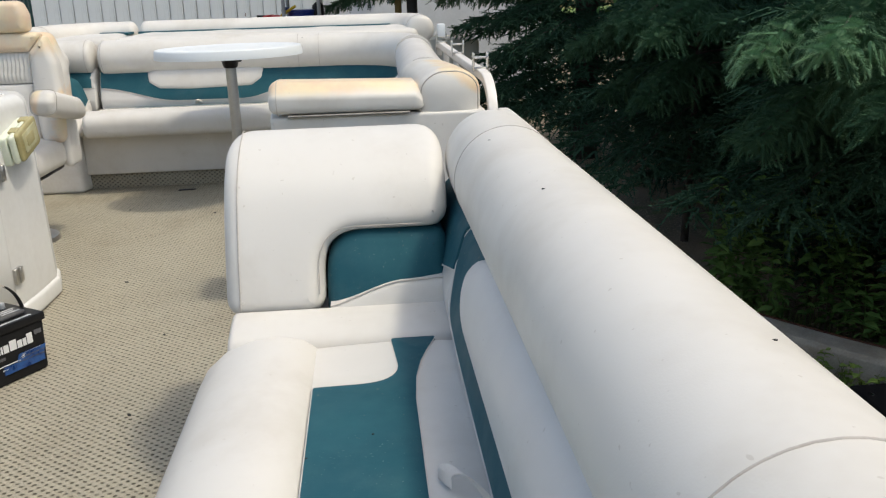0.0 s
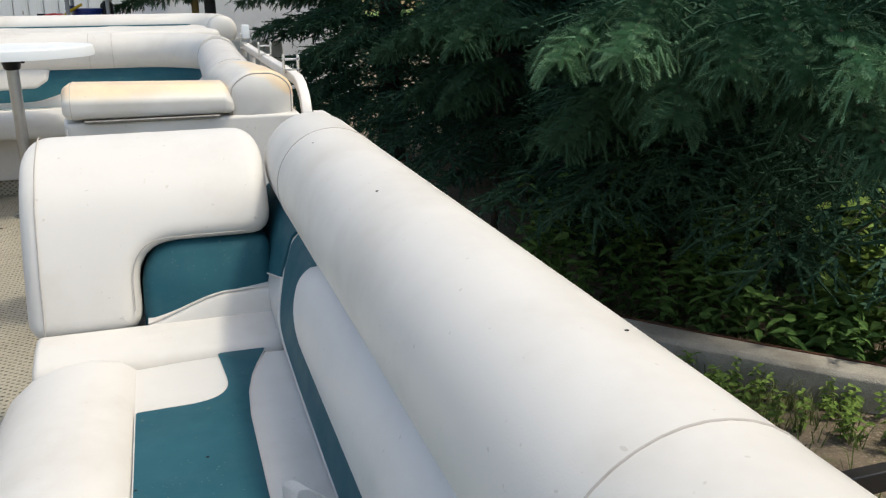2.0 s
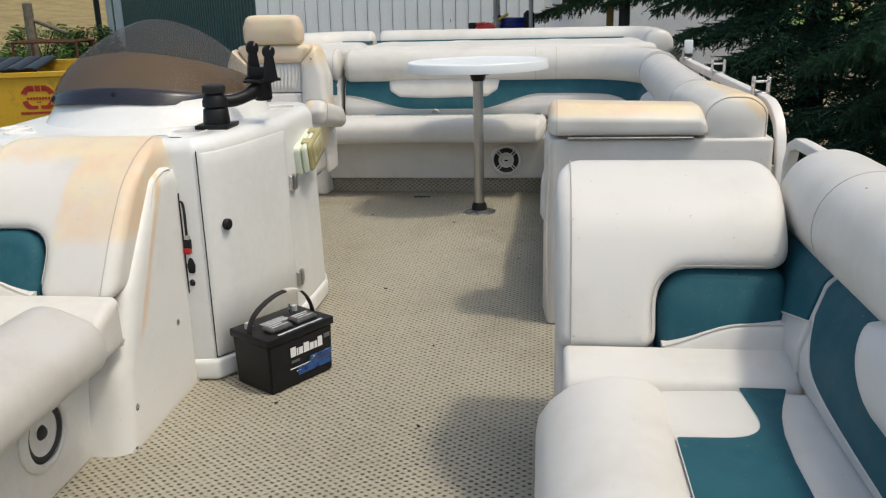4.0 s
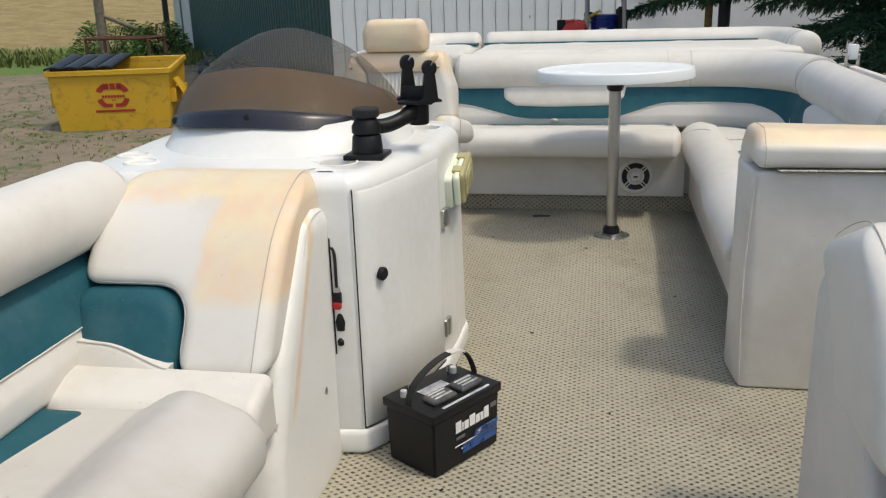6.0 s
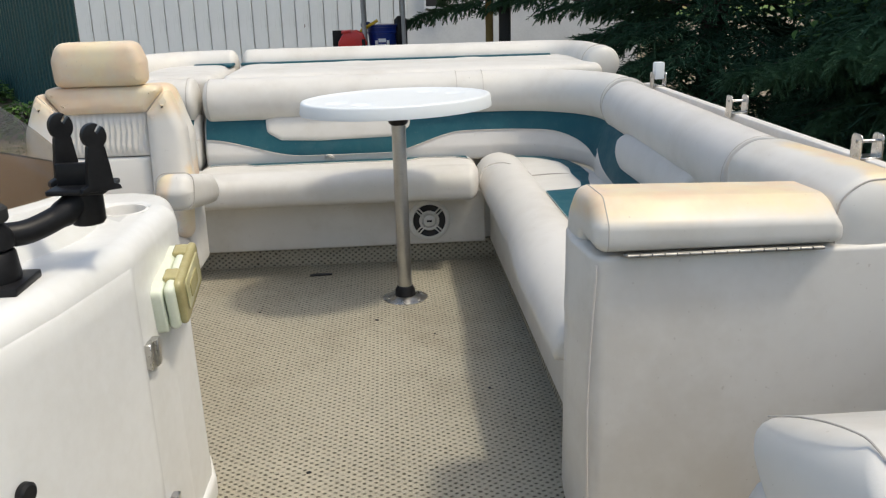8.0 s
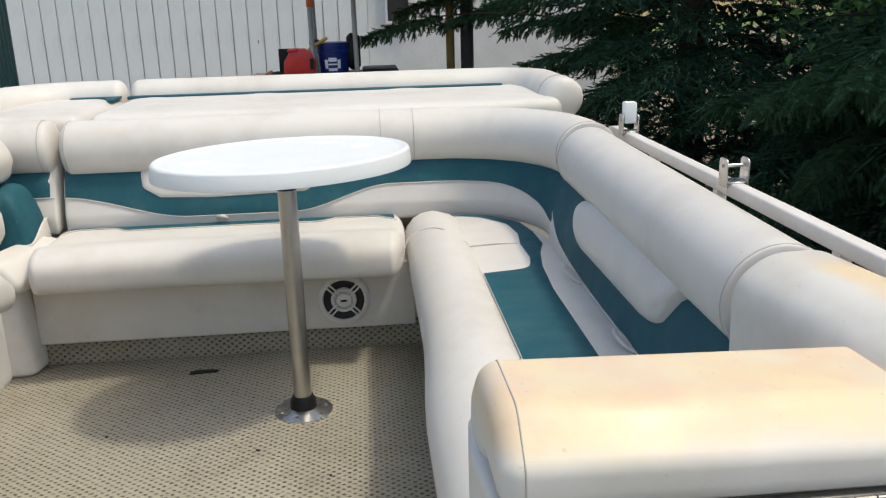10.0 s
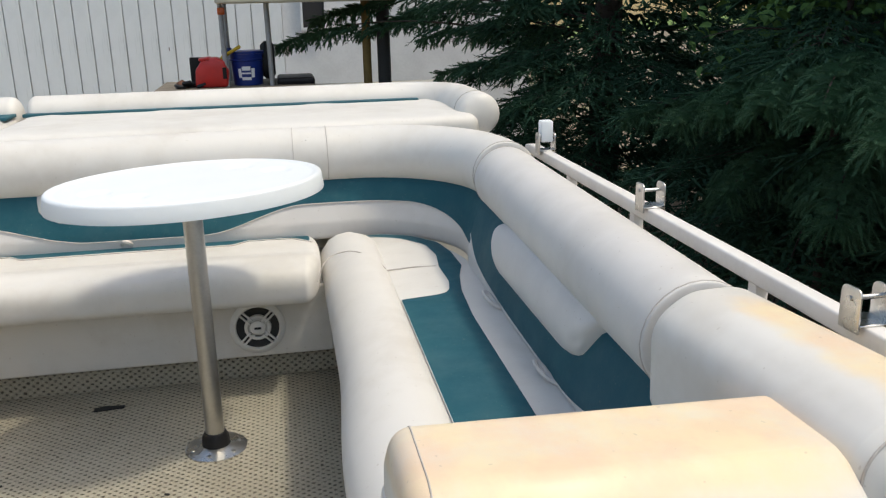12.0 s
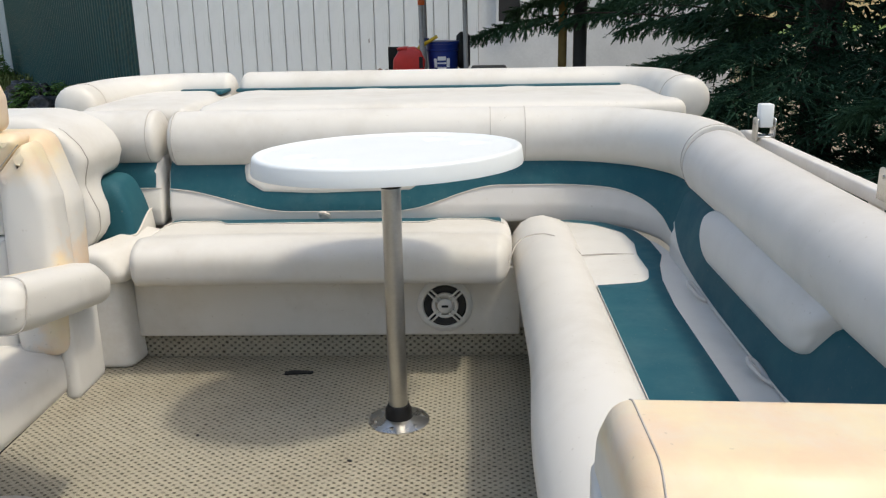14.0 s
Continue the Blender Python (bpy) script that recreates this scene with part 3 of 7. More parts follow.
def lounge_loft(name, y0, y1, back_x, front_x, crease_x, z, parent, seg=0.04, ends=(0.05, 0.05)):
    """A seat cushion with a fat front roll; back_x and front_x may vary along y. Returns its grid."""
    ys = sorted(set(np.linspace(y0, y1, int((y1 - y0) / seg) + 2).round(4).tolist() + (y0 + ends[0] * (1 - np.cos(np.linspace(0, math.pi / 2, 8)))).round(5).tolist() + (y1 - ends[1] * (1 - np.cos(np.linspace(0, math.pi / 2, 8)))).round(5).tolist()))
    prof_roll = [(0.0, 0.0), (0.02, 0.006), (0.10, 0.022), (0.30, 0.033), (0.52, 0.026), (0.72, 0.006), (0.88, -0.03), (0.97, -0.07), (0.985, -0.095), (0.94, -0.118), (0.80, -0.122)]
    rows = []
    for y in ys:
        xb, xf = back_x(y), front_x(y)
        xc = min(crease_x, xf + (xb - xf) * 0.62)
        e0, e1 = min(1, (y - y0) / ends[0]), min(1, (y1 - y) / ends[1])
        k = max(0.02, min((1 - (1 - e0) ** 2.6) ** (1 / 2.6), (1 - (1 - e1) ** 2.6) ** (1 / 2.6)))
        row = [(xb, z - 0.122), (xb, z - 0.02), (xb - 0.008, z)] + [(xb + (xc - xb) * w, z + 0.006 * math.sin(math.pi * w)) for w in (0.25, 0.5, 0.75)]
        row += [(xc + (xf - xc) * a, z + b) for a, b in prof_roll]
        mid = np.array(((xb + xf) / 2, z - 0.06))
        rows.append([(*(mid + (np.array(q) - mid) * np.array((1 - 0.10 * (1 - k), k))), y) for q in row])
    g = np.array([[(x, y, zz) for x, zz, y in row] for row in rows])
    n, m = g.shape[:2]
    faces = [(i * m + j, i * m + (j + 1) % m, (i + 1) * m + (j + 1) % m, (i + 1) * m + j) for i in range(n - 1) for j in range(m)]
    faces += [tuple(range(m))[::-1], tuple((n - 1) * m + j for j in range(m))]
    mesh_of(name, g.reshape(-1, 3), faces, VINYL, parent, "", 50)
    return g


def lounge_back_x(y):
    if y < 0.22:
        return 0.888
    return 0.40 + 0.488 * math.sqrt(max(0.0, 1 - ((y - 0.22) / 0.56) ** 2.4))


lounge_loft("seat_cushion", -1.44, 0.76, lounge_back_x, lambda y: 0.345 + 0.028 * ease(y, -0.9, -0.3), 0.588, 0.443, lounge, 0.04, (0.04, 0.07))


def flat_panel(name, outline, z, material, parent, label="", piping=True, t=0.0022):
    """A sewn panel lying on a level cushion."""
    ob = part(name, pillow(outline, t + 0.006, 0.002, lambda a, b, c: (a, b, z - 0.006 + c), seg=2), material, parent, label)
    if piping:
        tube("piping", [(*q, z + t - 0.0008) for q in outline], 0.0012, PIPING, ob, 5, True)
    return ob


teal_out = rounded([(0.590, -1.40), (0.590, -0.041), (0.745, -0.012), (0.765, 0.10), (0.762, 0.268), (0.778, 0.40), (0.762, 0.547), (0.678, 0.660), (0.562, 0.715), (0.47, 0.728), (0.50, 0.742), (0.626, 0.735), (0.725, 0.69), (0.812, 0.575), (0.838, 0.431), (0.842, 0.262), (0.812, 0.15), (0.788, 0.0), (0.774, -0.22), (0.772, -1.40)], [0, 0.008, 0.07, 0.06, 0.06, 0.08, 0.1, 0.1, 0.1, 0.005, 0.005, 0.05, 0.1, 0.1, 0.1, 0.05, 0.08, 0.1, 0.1, 0], 5)
flat_panel("teal_panel", teal_out, 0.447, TEAL, lounge)
tube("seam", smooth_line([(0.352, 0.30, 0.415), (0.389, 0.385, 0.466), (0.473, 0.435, 0.477), (0.551, 0.372, 0.466), (0.580, 0.268, 0.454)], 26), 0.0020, STITCH, lounge, 6)
tube("seam", smooth_line([(0.583, 0.264, 0.4485), (0.67, 0.275, 0.450), (0.755, 0.273, 0.448)], 12), 0.0024, STITCH, lounge, 6)
side_path = [(0.880, 0.285), (0.878, -0.5), (0.878, -1.46)]
side_back = Sweep(side_path, BACK, (0.02, 0.02), 0.05, 3.0)
side_back.build("backrest", VINYL_COOL, lounge)


def side_lo(u):
    return front_v(BACK, 0.455 + 0.103 * math.exp(-u / 0.2) + 0.03 * ease(u, 1.05, 1.3))


patch(side_back, np.r_[np.linspace(0.008, 0.03, 6), np.linspace(0.05, 1.72, 56)], side_lo, lambda u: front_v(BACK, 0.678), "teal_panel", TEAL, lounge, 0.004, 8, ["lo"])


def side_bolster(y0, parent):
    """A fat rounded bolster sewn onto the sloping side back; it runs from y0 towards the bow and ends on a slant."""
    na, nf = 56, 18
    rows = []
    for i in range(na + 1):
        t = i / na
        t = t * t * (3 - 2 * t) * 0.35 + t * 0.65
        for j in range(nf + 1):
            f = j / nf
            low = 0.540 + 0.070 * max(0.0, 1 - t / 0.14) ** 2.2 + 0.030 * max(0.0, (t - 0.80) / 0.20) ** 3
            z = low + (0.705 - low) * f
            first = 0.055 * max(0.0, 1 - f / 0.45) ** 2 + 0.20 * max(0.0, (f - 0.5) / 0.5) ** 1.4
            last = 0.825 + 0.105 * f
            a = first + t * (last - first)
            near, far = a - first, last - a
            lift = (1 - min(1.0, abs(2 * f - 1)) ** 2.0) ** 0.5 * (1 - max(0.0, 1 - near / 0.10) ** 2.2) ** 0.5 * (1 - max(0.0, 1 - far / 0.045) ** 2.4) ** 0.45
            pull = 0.010 * math.exp(-((far - 0.03) / 0.02) ** 2) * math.exp(-((f - 0.30) / 0.12) ** 2)
            w = 0.050 * lift - 0.008 - pull
            rows.append((0.863 + 0.316 * (z - 0.5) - 0.953 * w, y0 - a, z + 0.301 * w))
    faces = [(i * (nf + 1) + j, (i + 1) * (nf + 1) + j, (i + 1) * (nf + 1) + j + 1, i * (nf + 1) + j + 1) for i in range(na) for j in range(nf)]
    return mesh_of("back_bolster", rows, faces, VINYL_COOL, parent, "long rounded ivory bolster sewn into the backrest", 70)


side_bolster(-0.02, lounge)
roll_side = Sweep([(1.004, 0.285), (0.986, -0.45), (0.968, -1.195)], circle_profile(0, 0.737, 0.109), (0.004, 0.004), 0.06)
roll_side.build("bolster", VINYL_COOL, lounge)
roll_side.ring(0.006, "seam", STITCH, lounge, 0.0018, 0.001)
roll_side.ring(1.47, "seam", STITCH, lounge, 0.0013, 0.0006)
for sx, sy in ((0.842, -0.13), (0.842, -0.66)):
    line = smooth_line([(sx + 0.02, sy - 0.055, 0.450), (sx + 0.004, sy - 0.035, 0.458), (sx - 0.012, sy - 0.004, 0.474), (sx - 0.010, sy + 0.014, 0.480), (sx + 0.004, sy + 0.006, 0.472), (sx + 0.016, sy - 0.03, 0.456), (sx + 0.024, sy - 0.06, 0.448)], 26)
    tube("pull_strap", line, 0.0055, PIPING, lounge, 6, label="looped ivory pull strap")

# ---- arm cabinet with the bleached pad ----
arm = thing("arm_cabinet", "ivory vinyl arm cabinet with a sun-bleached peach pad", "cabinet")
part("body", pillow(rounded([(0.378, -1.722), (1.145, -1.722), (1.145, -1.44), (0.375, -1.44), (0.362, -1.55)], [0.035, 0.03, 0.01, 0.03, 0.1], 6), 0.697, 0.012, lambda a, c, d: (a - 0.012 * math.sin(math.pi * min(1, d / 0.66)), c, d)), VINYL, arm)
tube("seam", [(0.384 - 0.012 * math.sin(math.pi * min(1, z / 0.66)), -1.7215, z) for z in np.linspace(0.01, 0.68, 24)], 0.0022, PIPING, arm, 6)
pad_out = rounded([(-1.738, 0.708), (-1.738, 0.77), (-1.68, 0.820), (-1.525, 0.814), (-1.455, 0.75), (-1.425, 0.60), (-1.41, 0.45), (-1.52, 0.45), (-1.56, 0.66), (-1.60, 0.708)], [0.028, 0.03, 0.05, 0.05, 0.06, 0.1, 0.032, 0.032, 0.06, 0.03], 7)
part("arm_pad", pillow([q for q in pad_out], 0.545, 0.032, lambda a, c, d: (0.375 + d, a, c - 0.045 * max(0.0, (d - 0.475) / 0.07) ** 2.2 * max(0.0, (c - 0.70) / 0.11)), seg=7), VINYL_PAD, arm, "ivory vinyl pad bleached to peach on top")
tube("seam", [(0.405, *q) for q in pad_out], 0.0013, STITCH, arm, 6, True)
DULL_STEEL = plain("dull_steel", (0.40, 0.39, 0.37), (0.28, 0.27, 0.25), 30, 0.5, 200, 0.1, 0.0006, metal=1.0)
hinge = part("piano_hinge", box((0.44, -1.738, 0.699), (0.87, -1.722, 0.707), 0.002, 1), DULL_STEEL, arm)
for k in range(16):
    x = 0.445 + k * 0.0266
    tube("knuckle", [(x, -1.740, 0.703), (x + 0.0245, -1.740, 0.703)], 0.0042, DULL_STEEL, hinge, 8)
end_roll = Sweep([(0.968, -1.197), (0.969, -1.212), (0.978, -1.30), (1.004, -1.50), (1.018, -1.715)], rounded([(-0.112, 0.635), (0.112, 0.635), (0.116, 0.80), (0.05, 0.845), (-0.05, 0.845), (-0.114, 0.80)], [0.03, 0.03, 0.10, 0.10, 0.10, 0.10], 12), (0.030, 0.05), 0.04, 2.2)
end_roll.build("bolster", VINYL_ARM, arm, "ivory bolster end bleached to peach")
end_roll.ring(0.495, "seam", STITCH, arm, 0.0022, 0.001)

# ---- starboard bow lounge, next to the camera's start ----
bow = thing("lounge_seat", "ivory and teal vinyl bow lounge with a reclined end back", "lounge")
part("base_panel", box((0.41, -6.0, 0.02), (0.44, -2.9, 0.34), 0.006, 2), VINYL, bow)
lounge_loft("seat_cushion", -6.0, -3.124, lambda y: 0.886, lambda y: 0.345, 0.592, 0.437, bow, 0.06, (0.04, 0.055))
teal_bow = rounded([(0.594, -5.9), (0.594, -3.351), (0.755, -3.345), (0.740, -3.146), (0.834, -3.146), (0.808, -3.22), (0.795, -3.265), (0.783, -3.33), (0.777, -3.42), (0.772, -5.9)], [0, 0.008, 0.085, 0.01, 0.008, 0.06, 0.06, 0.08, 0.1, 0], 9)
flat_panel("teal_panel", teal_bow, 0.442, TEAL, bow)
part("ledge", pillow(rounded([(-3.118, 0.34), (-3.118, 0.436), (-3.04, 0.458), (-2.990, 0.464), (-2.986, 0.34)], [0.01, 0.045, 0.05, 0.016, 0.01], 7), 0.475, 0.014, lambda a, c, d: (0.405 + d, a, c)), VINYL, bow, "ivory ledge cushion below the end back")


def end_back(parent, x0, x1, cut, y_front, z0, z1, zc, lean, material, deep=0.24, fall=0.0, slope=0.38, ledge_z=0.462, step=0.012):
    """A reclined back shaped like an inverted L, with a teal insert in its cut-out. cut: where the cut-out starts; it runs to x1."""
    s = 1 if x1 > x0 else -1
    w, c = abs(x1 - x0), abs(cut - x0)
    foot = ledge_z - 0.022
    out = rounded([(0, foot), (c, foot), (c, zc), (w, zc), (w, z1), (0, z1)], [0.045, 0.045, 0.095, 0.05, 0.06, 0.06], 8)

    def place(a, b, d):
        crown = 0.10 * max(0.0, (b - (z1 - 0.13)) / 0.13) ** 2.2
        belly = 0.02 * math.sin(math.pi * min(1, max(0, (b - z0) / (z1 - z0))))
        return (x0 + s * a, y_front + lean * (b - z0) + (deep - d) + crown * (1 - 0.3 * (deep - d) / deep) - belly, b - 0.012 * crown - fall * max(0.0, 1 - d / deep) ** 1.5 * max(0.0, (b - z0) / (z1 - z0)))

    part("end_back", pillow(out, deep, 0.042, place, seg=6), material, parent)
    # the teal insert is a puffed cushion of its own, with an ivory foot along a wavy seam
    ins = rounded([(c + 0.002, foot - 0.035), (w - 0.004, foot - 0.035), (w - 0.006, zc - 0.006), (c + 0.006, zc + 0.004)], [0.012, 0.012, 0.035, 0.10], 8)
    part("teal_insert", pillow(ins, 0.14, 0.034, lambda a, b, d: (x0 + s * a, y_front + step + 0.018 + slope * (b - z0) + 0.14 - d, b), 0.012, 6), TEAL, parent)
    us = np.linspace(c + 0.010, w - 0.012, 22)
    top = [ledge_z - 0.002 + 0.042 * ease(u, c - 0.02, c + 0.62 * (w - c)) + 0.010 * (u - c) / (w - c) for u in us]
    low = rounded(list(zip(us, top)) + [(w - 0.012, foot), (c + 0.010, foot)], 0.0)
    part("white_insert", pillow(low, 0.13, 0.010, lambda a, b, d: (x0 + s * a, y_front + step - 0.007 + slope * (b - z0) + 0.13 - d, b), 0.002, 4), VINYL, parent)
    tube("piping", [(x0 + s * u, y_front + step - 0.005 + slope * (b - z0), b + 0.001) for u, b in zip(us, top)], 0.0018, PIPING, parent, 6)
    seam = [place(0.034, b, deep + 0.0005) for b in np.linspace(foot + 0.02, z1 - 0.042, 30)]
    seam = seam[:-1] + [place(0.034, z1 - 0.042 + 0.0425 * math.sin(w), deep - 0.042 + 0.0425 * math.cos(w)) for w in np.linspace(0.0, math.pi / 2, 8)] + [place(0.034, z1 + 0.0005, d) for d in np.linspace(deep - 0.06, 0.06, 8)]
    tube("seam", seam, 0.0013, STITCH, parent, 6)
    cut_edge = [q for q in out if c - 0.002 <= q[0] <= w - 0.05 and z0 < q[1] <= zc + 0.002]
    cut_edge.sort(key=lambda q: (q[0] + q[1]))
    tube("piping", [place(q[0] - 0.012, q[1] + 0.012, deep - 0.006) for q in cut_edge], 0.0013, STITCH, parent, 6)
    return out, place


end_back(bow, 0.388, 0.888, 0.606, -2.995, 0.452, 0.812, 0.610, 0.50, VINYL, 0.33, 0.125, step=-0.002)
part("back_shell", pillow(rounded([(-2.90, 0.0), (-2.475, 0.0), (-2.465, 0.60), (-2.50, 0.655), (-2.62, 0.62), (-2.90, 0.45), (-2.95, 0.3)], [0.025, 0.025, 0.03, 0.025, 0.08, 0.03, 0.03], 5), 0.49, 0.02, lambda a, c, d: (0.395 + d, a, c)), VINYL_COOL, bow)
corner_back_b = Sweep([(0.878, -2.60), (0.878, -3.086)], BACK, (0.02, 0.014), 0.04, 2.6)
corner_back_b.build("corner_back", VINYL_COOL, bow)
patch(corner_back_b, np.r_[0.014, np.linspace(0.03, 0.466, 22), 0.474, 0.480], lambda u: front_v(BACK, 0.523 + 0.242 * (min(max(u, 0.25), 0.5) - 0.329)), lambda u: front_v(BACK, 0.678), "teal_panel", TEAL, bow, 0.004, 8, ["lo"])
bow_back = Sweep([(0.878, -3.090), (0.878, -4.5), (0.878, -6.0)], BACK, (0.02, 0.0), 0.05, 2.6)
bow_back.build("backrest", VINYL_COOL, bow)
patch(bow_back, np.r_[0.007, np.linspace(0.010, 0.30, 32), np.linspace(0.32, 2.9, 40)], lambda u: front_v(BACK, min(0.66, 0.464 + 0.10 * math.exp(-max(0.0, u - 0.008) / 0.045) + 0.042 * math.exp(-u / 0.2))), lambda u: front_v(BACK, 0.678), "teal_panel", TEAL, bow, 0.005, 8, ["lo"])
side_bolster(-3.322, bow)
roll_bow = Sweep([(1.014, -2.60), (1.010, -3.02), (1.008, -6.0)], circle_profile(0, 0.727, 0.116, 40), (0.17, 0.004), 0.06, 2.0)
roll_bow.build("bolster", VINYL, bow)
for u in (0.40, 1.697):
    roll_bow.ring(u, "seam", STITCH, bow, 0.0011, 0.0004)

ribbon = smooth_line([(0.800, -3.70, 0.452), (0.803, -3.69, 0.466), (0.820, -3.705, 0.474), (0.838, -3.73, 0.470), (0.852, -3.75, 0.460), (0.862, -3.765, 0.448)], 18)
rv, rf = [], []
for q in ribbon:
    w = np.array((0.008, -0.016, 0.001))
    rv += [q - w, q + w, q + w + (0, 0, -0.003), q - w + (0, 0, -0.003)]
for k in range(len(ribbon) - 1):
    rf += [(4 * k + a, 4 * k + (a + 1) % 4, 4 * k + 4 + (a + 1) % 4, 4 * k + 4 + a) for a in range(4)]
mesh_of("pull_strap", rv, rf, PIPING, bow, "folded ivory pull strap", 40)

# ---- port bow lounge with the bleached back ----
pbow = thing("lounge_seat", "ivory vinyl bow lounge with a peach-bleached end back beside the console", "lounge")
part("base_panel", box((-0.90, -6.0, 0.0), (-0.86, -2.62, 0.34), 0.006, 2), PLASTIC, pbow)
end_back(pbow, -0.775, -1.27, -0.995, -2.702, 0.450, 0.808, 0.592, 0.80, VINYL_LOUNGE, 0.24, 0.03, 0.42, 0.446, -0.004)
part("ledge", pillow(rounded([(-2.828, 0.30), (-2.828, 0.412), (-2.75, 0.444), (-2.698, 0.448), (-2.694, 0.30)], [0.02, 0.05, 0.06, 0.016, 0.01], 7), 0.535, 0.028, lambda a, c, d: (-1.29 + d, a, c)), VINYL, pbow, "ivory ledge cushion below the end back")
pb_prof = rounded([(0.0, 0.31), (0.50, 0.31), (0.595, 0.322), (0.595, 0.43), (0.43, 0.495), (0.29, 0.41), (0.0, 0.395)], [0.01, 0.02, 0.05, 0.09, 0.12, 0.06, 0.02], 9)
port_seat = Sweep([(-1.30, -6.0), (-1.30, -2.80)], pb_prof, (0.0, 0.10), 0.05, 2.0)
# this cushion wears the ivory darkened for the shade lying on it
port_seat.build("seat_cushion", VINYL_SHADE, pbow)
part("teal_panel", pillow(rounded([(-1.30, -5.9), (-1.12, -5.9), (-1.17, -3.05), (-1.125, -2.842), (-1.30, -2.842)], [0, 0, 0.1, 0.02, 0], 5), 0.012, 0.002, lambda a, b, c: (a, b, 0.392 + c), seg=2), TEAL, pbow)
port_path = [(-1.235, -6.0), (-1.235, -2.36)]
PB = BACK - np.array((0.0, 0.03))
port_back = Sweep(port_path, PB, (0.0, 0.02), 0.08, 3.0)
port_back.build("backrest", VINYL, pbow)
patch(port_back, np.linspace(0.1, 3.62, 44), lambda u: front_v(PB, 0.515), lambda u: front_v(PB, 0.648), "teal_panel", TEAL, pbow, 0.004, 6, ["lo"])
roll_port = Sweep([(-1.335, -6.0), (-1.335, -2.30)], circle_profile(0, 0.745, 0.105), (0.0, 0.10), 0.08, 2.0)
roll_port.build("bolster", VINYL, pbow)
roll_port.ring(3.10, "seam", STITCH, pbow, 0.0018, 0.001)

# ---- stern sun pad ----
sunpad = thing("sun_pad", "ivory vinyl sun pad with a horseshoe bolster and teal stripe", "sun pad")
part("plinth", box((-1.46, 1.02, 0.0), (1.17, 2.02, 0.74), 0.01, 2), PLASTIC, sunpad)
for x0, x1, r0 in ((-1.34, -0.895, 1), (-0.865, 1.08, 0)):
    out = rounded([(x0, 0.98), (x1, 0.98), (x1, 1.72), (x0, 1.72)], [0.05, 0.05, 0.03, 0.03], 5)
    part("pad", pillow(out, 0.13, 0.045, lambda a, b, c: (a, b, 0.735 + c), 0.006), VINYL, sunpad)
u_r = [(1.10, 1.06)] + [(1.10, 1.30)] + [(0.85 + 0.25 * math.cos(a), 1.48 + 0.25 * math.sin(a)) for a in np.linspace(0, math.pi / 2, 9)] + [(0.3, 1.73), (-0.868, 1.73)]
u_l = [(-0.888, 1.73), (-1.08, 1.73)] + [(-1.08 - 0.32 * math.sin(a), 1.41 + 0.32 * math.cos(a)) for a in np.linspace(0, math.pi / 2, 9)] + [(-1.40, 1.25), (-1.40, 1.08)]
SUNROLL = circle_profile(0, 0.852, 0.092)
for path in (u_r, u_l):
    rs = Sweep(path, SUNROLL, (0.05, 0.05), 0.04, 2.4)
    rs.build("bolster", VINYL, sunpad)
    rs.ring(0.12 if path is u_r else rs.length - 0.12, "seam", STITCH, sunpad, 0.0018, 0.001)
part("teal_stripe", box((-0.86, 1.60, 0.862), (0.92, 1.66, 0.876), 0.003, 1), TEAL, sunpad)
part("teal_stripe", pillow(rounded([(-1.12, 1.60), (-0.96, 1.60), (-0.92, 1.50), (-0.90, 1.50), (-0.90, 1.66), (-1.12, 1.66)], [0, 0.05, 0.03, 0, 0, 0], 4), 0.014, 0.002, lambda a, b, c: (a, b, 0.862 + c), seg=2), TEAL, sunpad)

# ---- pedestal table ----
table = thing("pedestal_table", "white plastic oval table on an aluminium pole", "table")
TT = radians(22)
CUPS = ((-0.235, -0.085), (-0.13, -0.165), (0.13, 0.205), (0.245, 0.125))


def table_top(cx, cy, a, b, turn, z):
    """An oval moulded top: a dished face with four shallow cup recesses inside a rounded lip, and a drafted rim."""
    fs = [(f, z - 0.005) for f in np.linspace(0.0, 0.925, 64)] + [(0.94, z - 0.0035), (0.955, z - 0.001), (0.97, z), (0.982, z - 0.001), (0.991, z - 0.004), (0.996, z - 0.009), (1.003, z - 0.030), (1.008, z - 0.046), (1.006, z - 0.050), (0.985, z - 0.050), (0.975, z - 0.045), (0.96, z - 0.022), (0.0, z - 0.022)]
    n = 180
    verts = []
    for f, h in fs:
        for k in range(n):
            w = 2 * math.pi * k / n
            x, y = a * f * math.cos(w), b * f * math.sin(w)
            p = (cx + x * math.cos(turn) - y * math.sin(turn), cy + x * math.sin(turn) + y * math.cos(turn))
            dent = 0.0
            if h > z - 0.008 and f < 0.93:
                for q in CUPS:
                    r = math.hypot(p[0] - q[0], p[1] - q[1])
                    dent += 0.008 * (1 - ease(r, 0.026, 0.050))
            verts.append((*p, h - dent))
    faces = [(i * n + k, i * n + (k + 1) % n, (i + 1) * n + (k + 1) % n, (i + 1) * n + k) for i in range(len(fs) - 1) for k in range(n)]
    return verts, faces


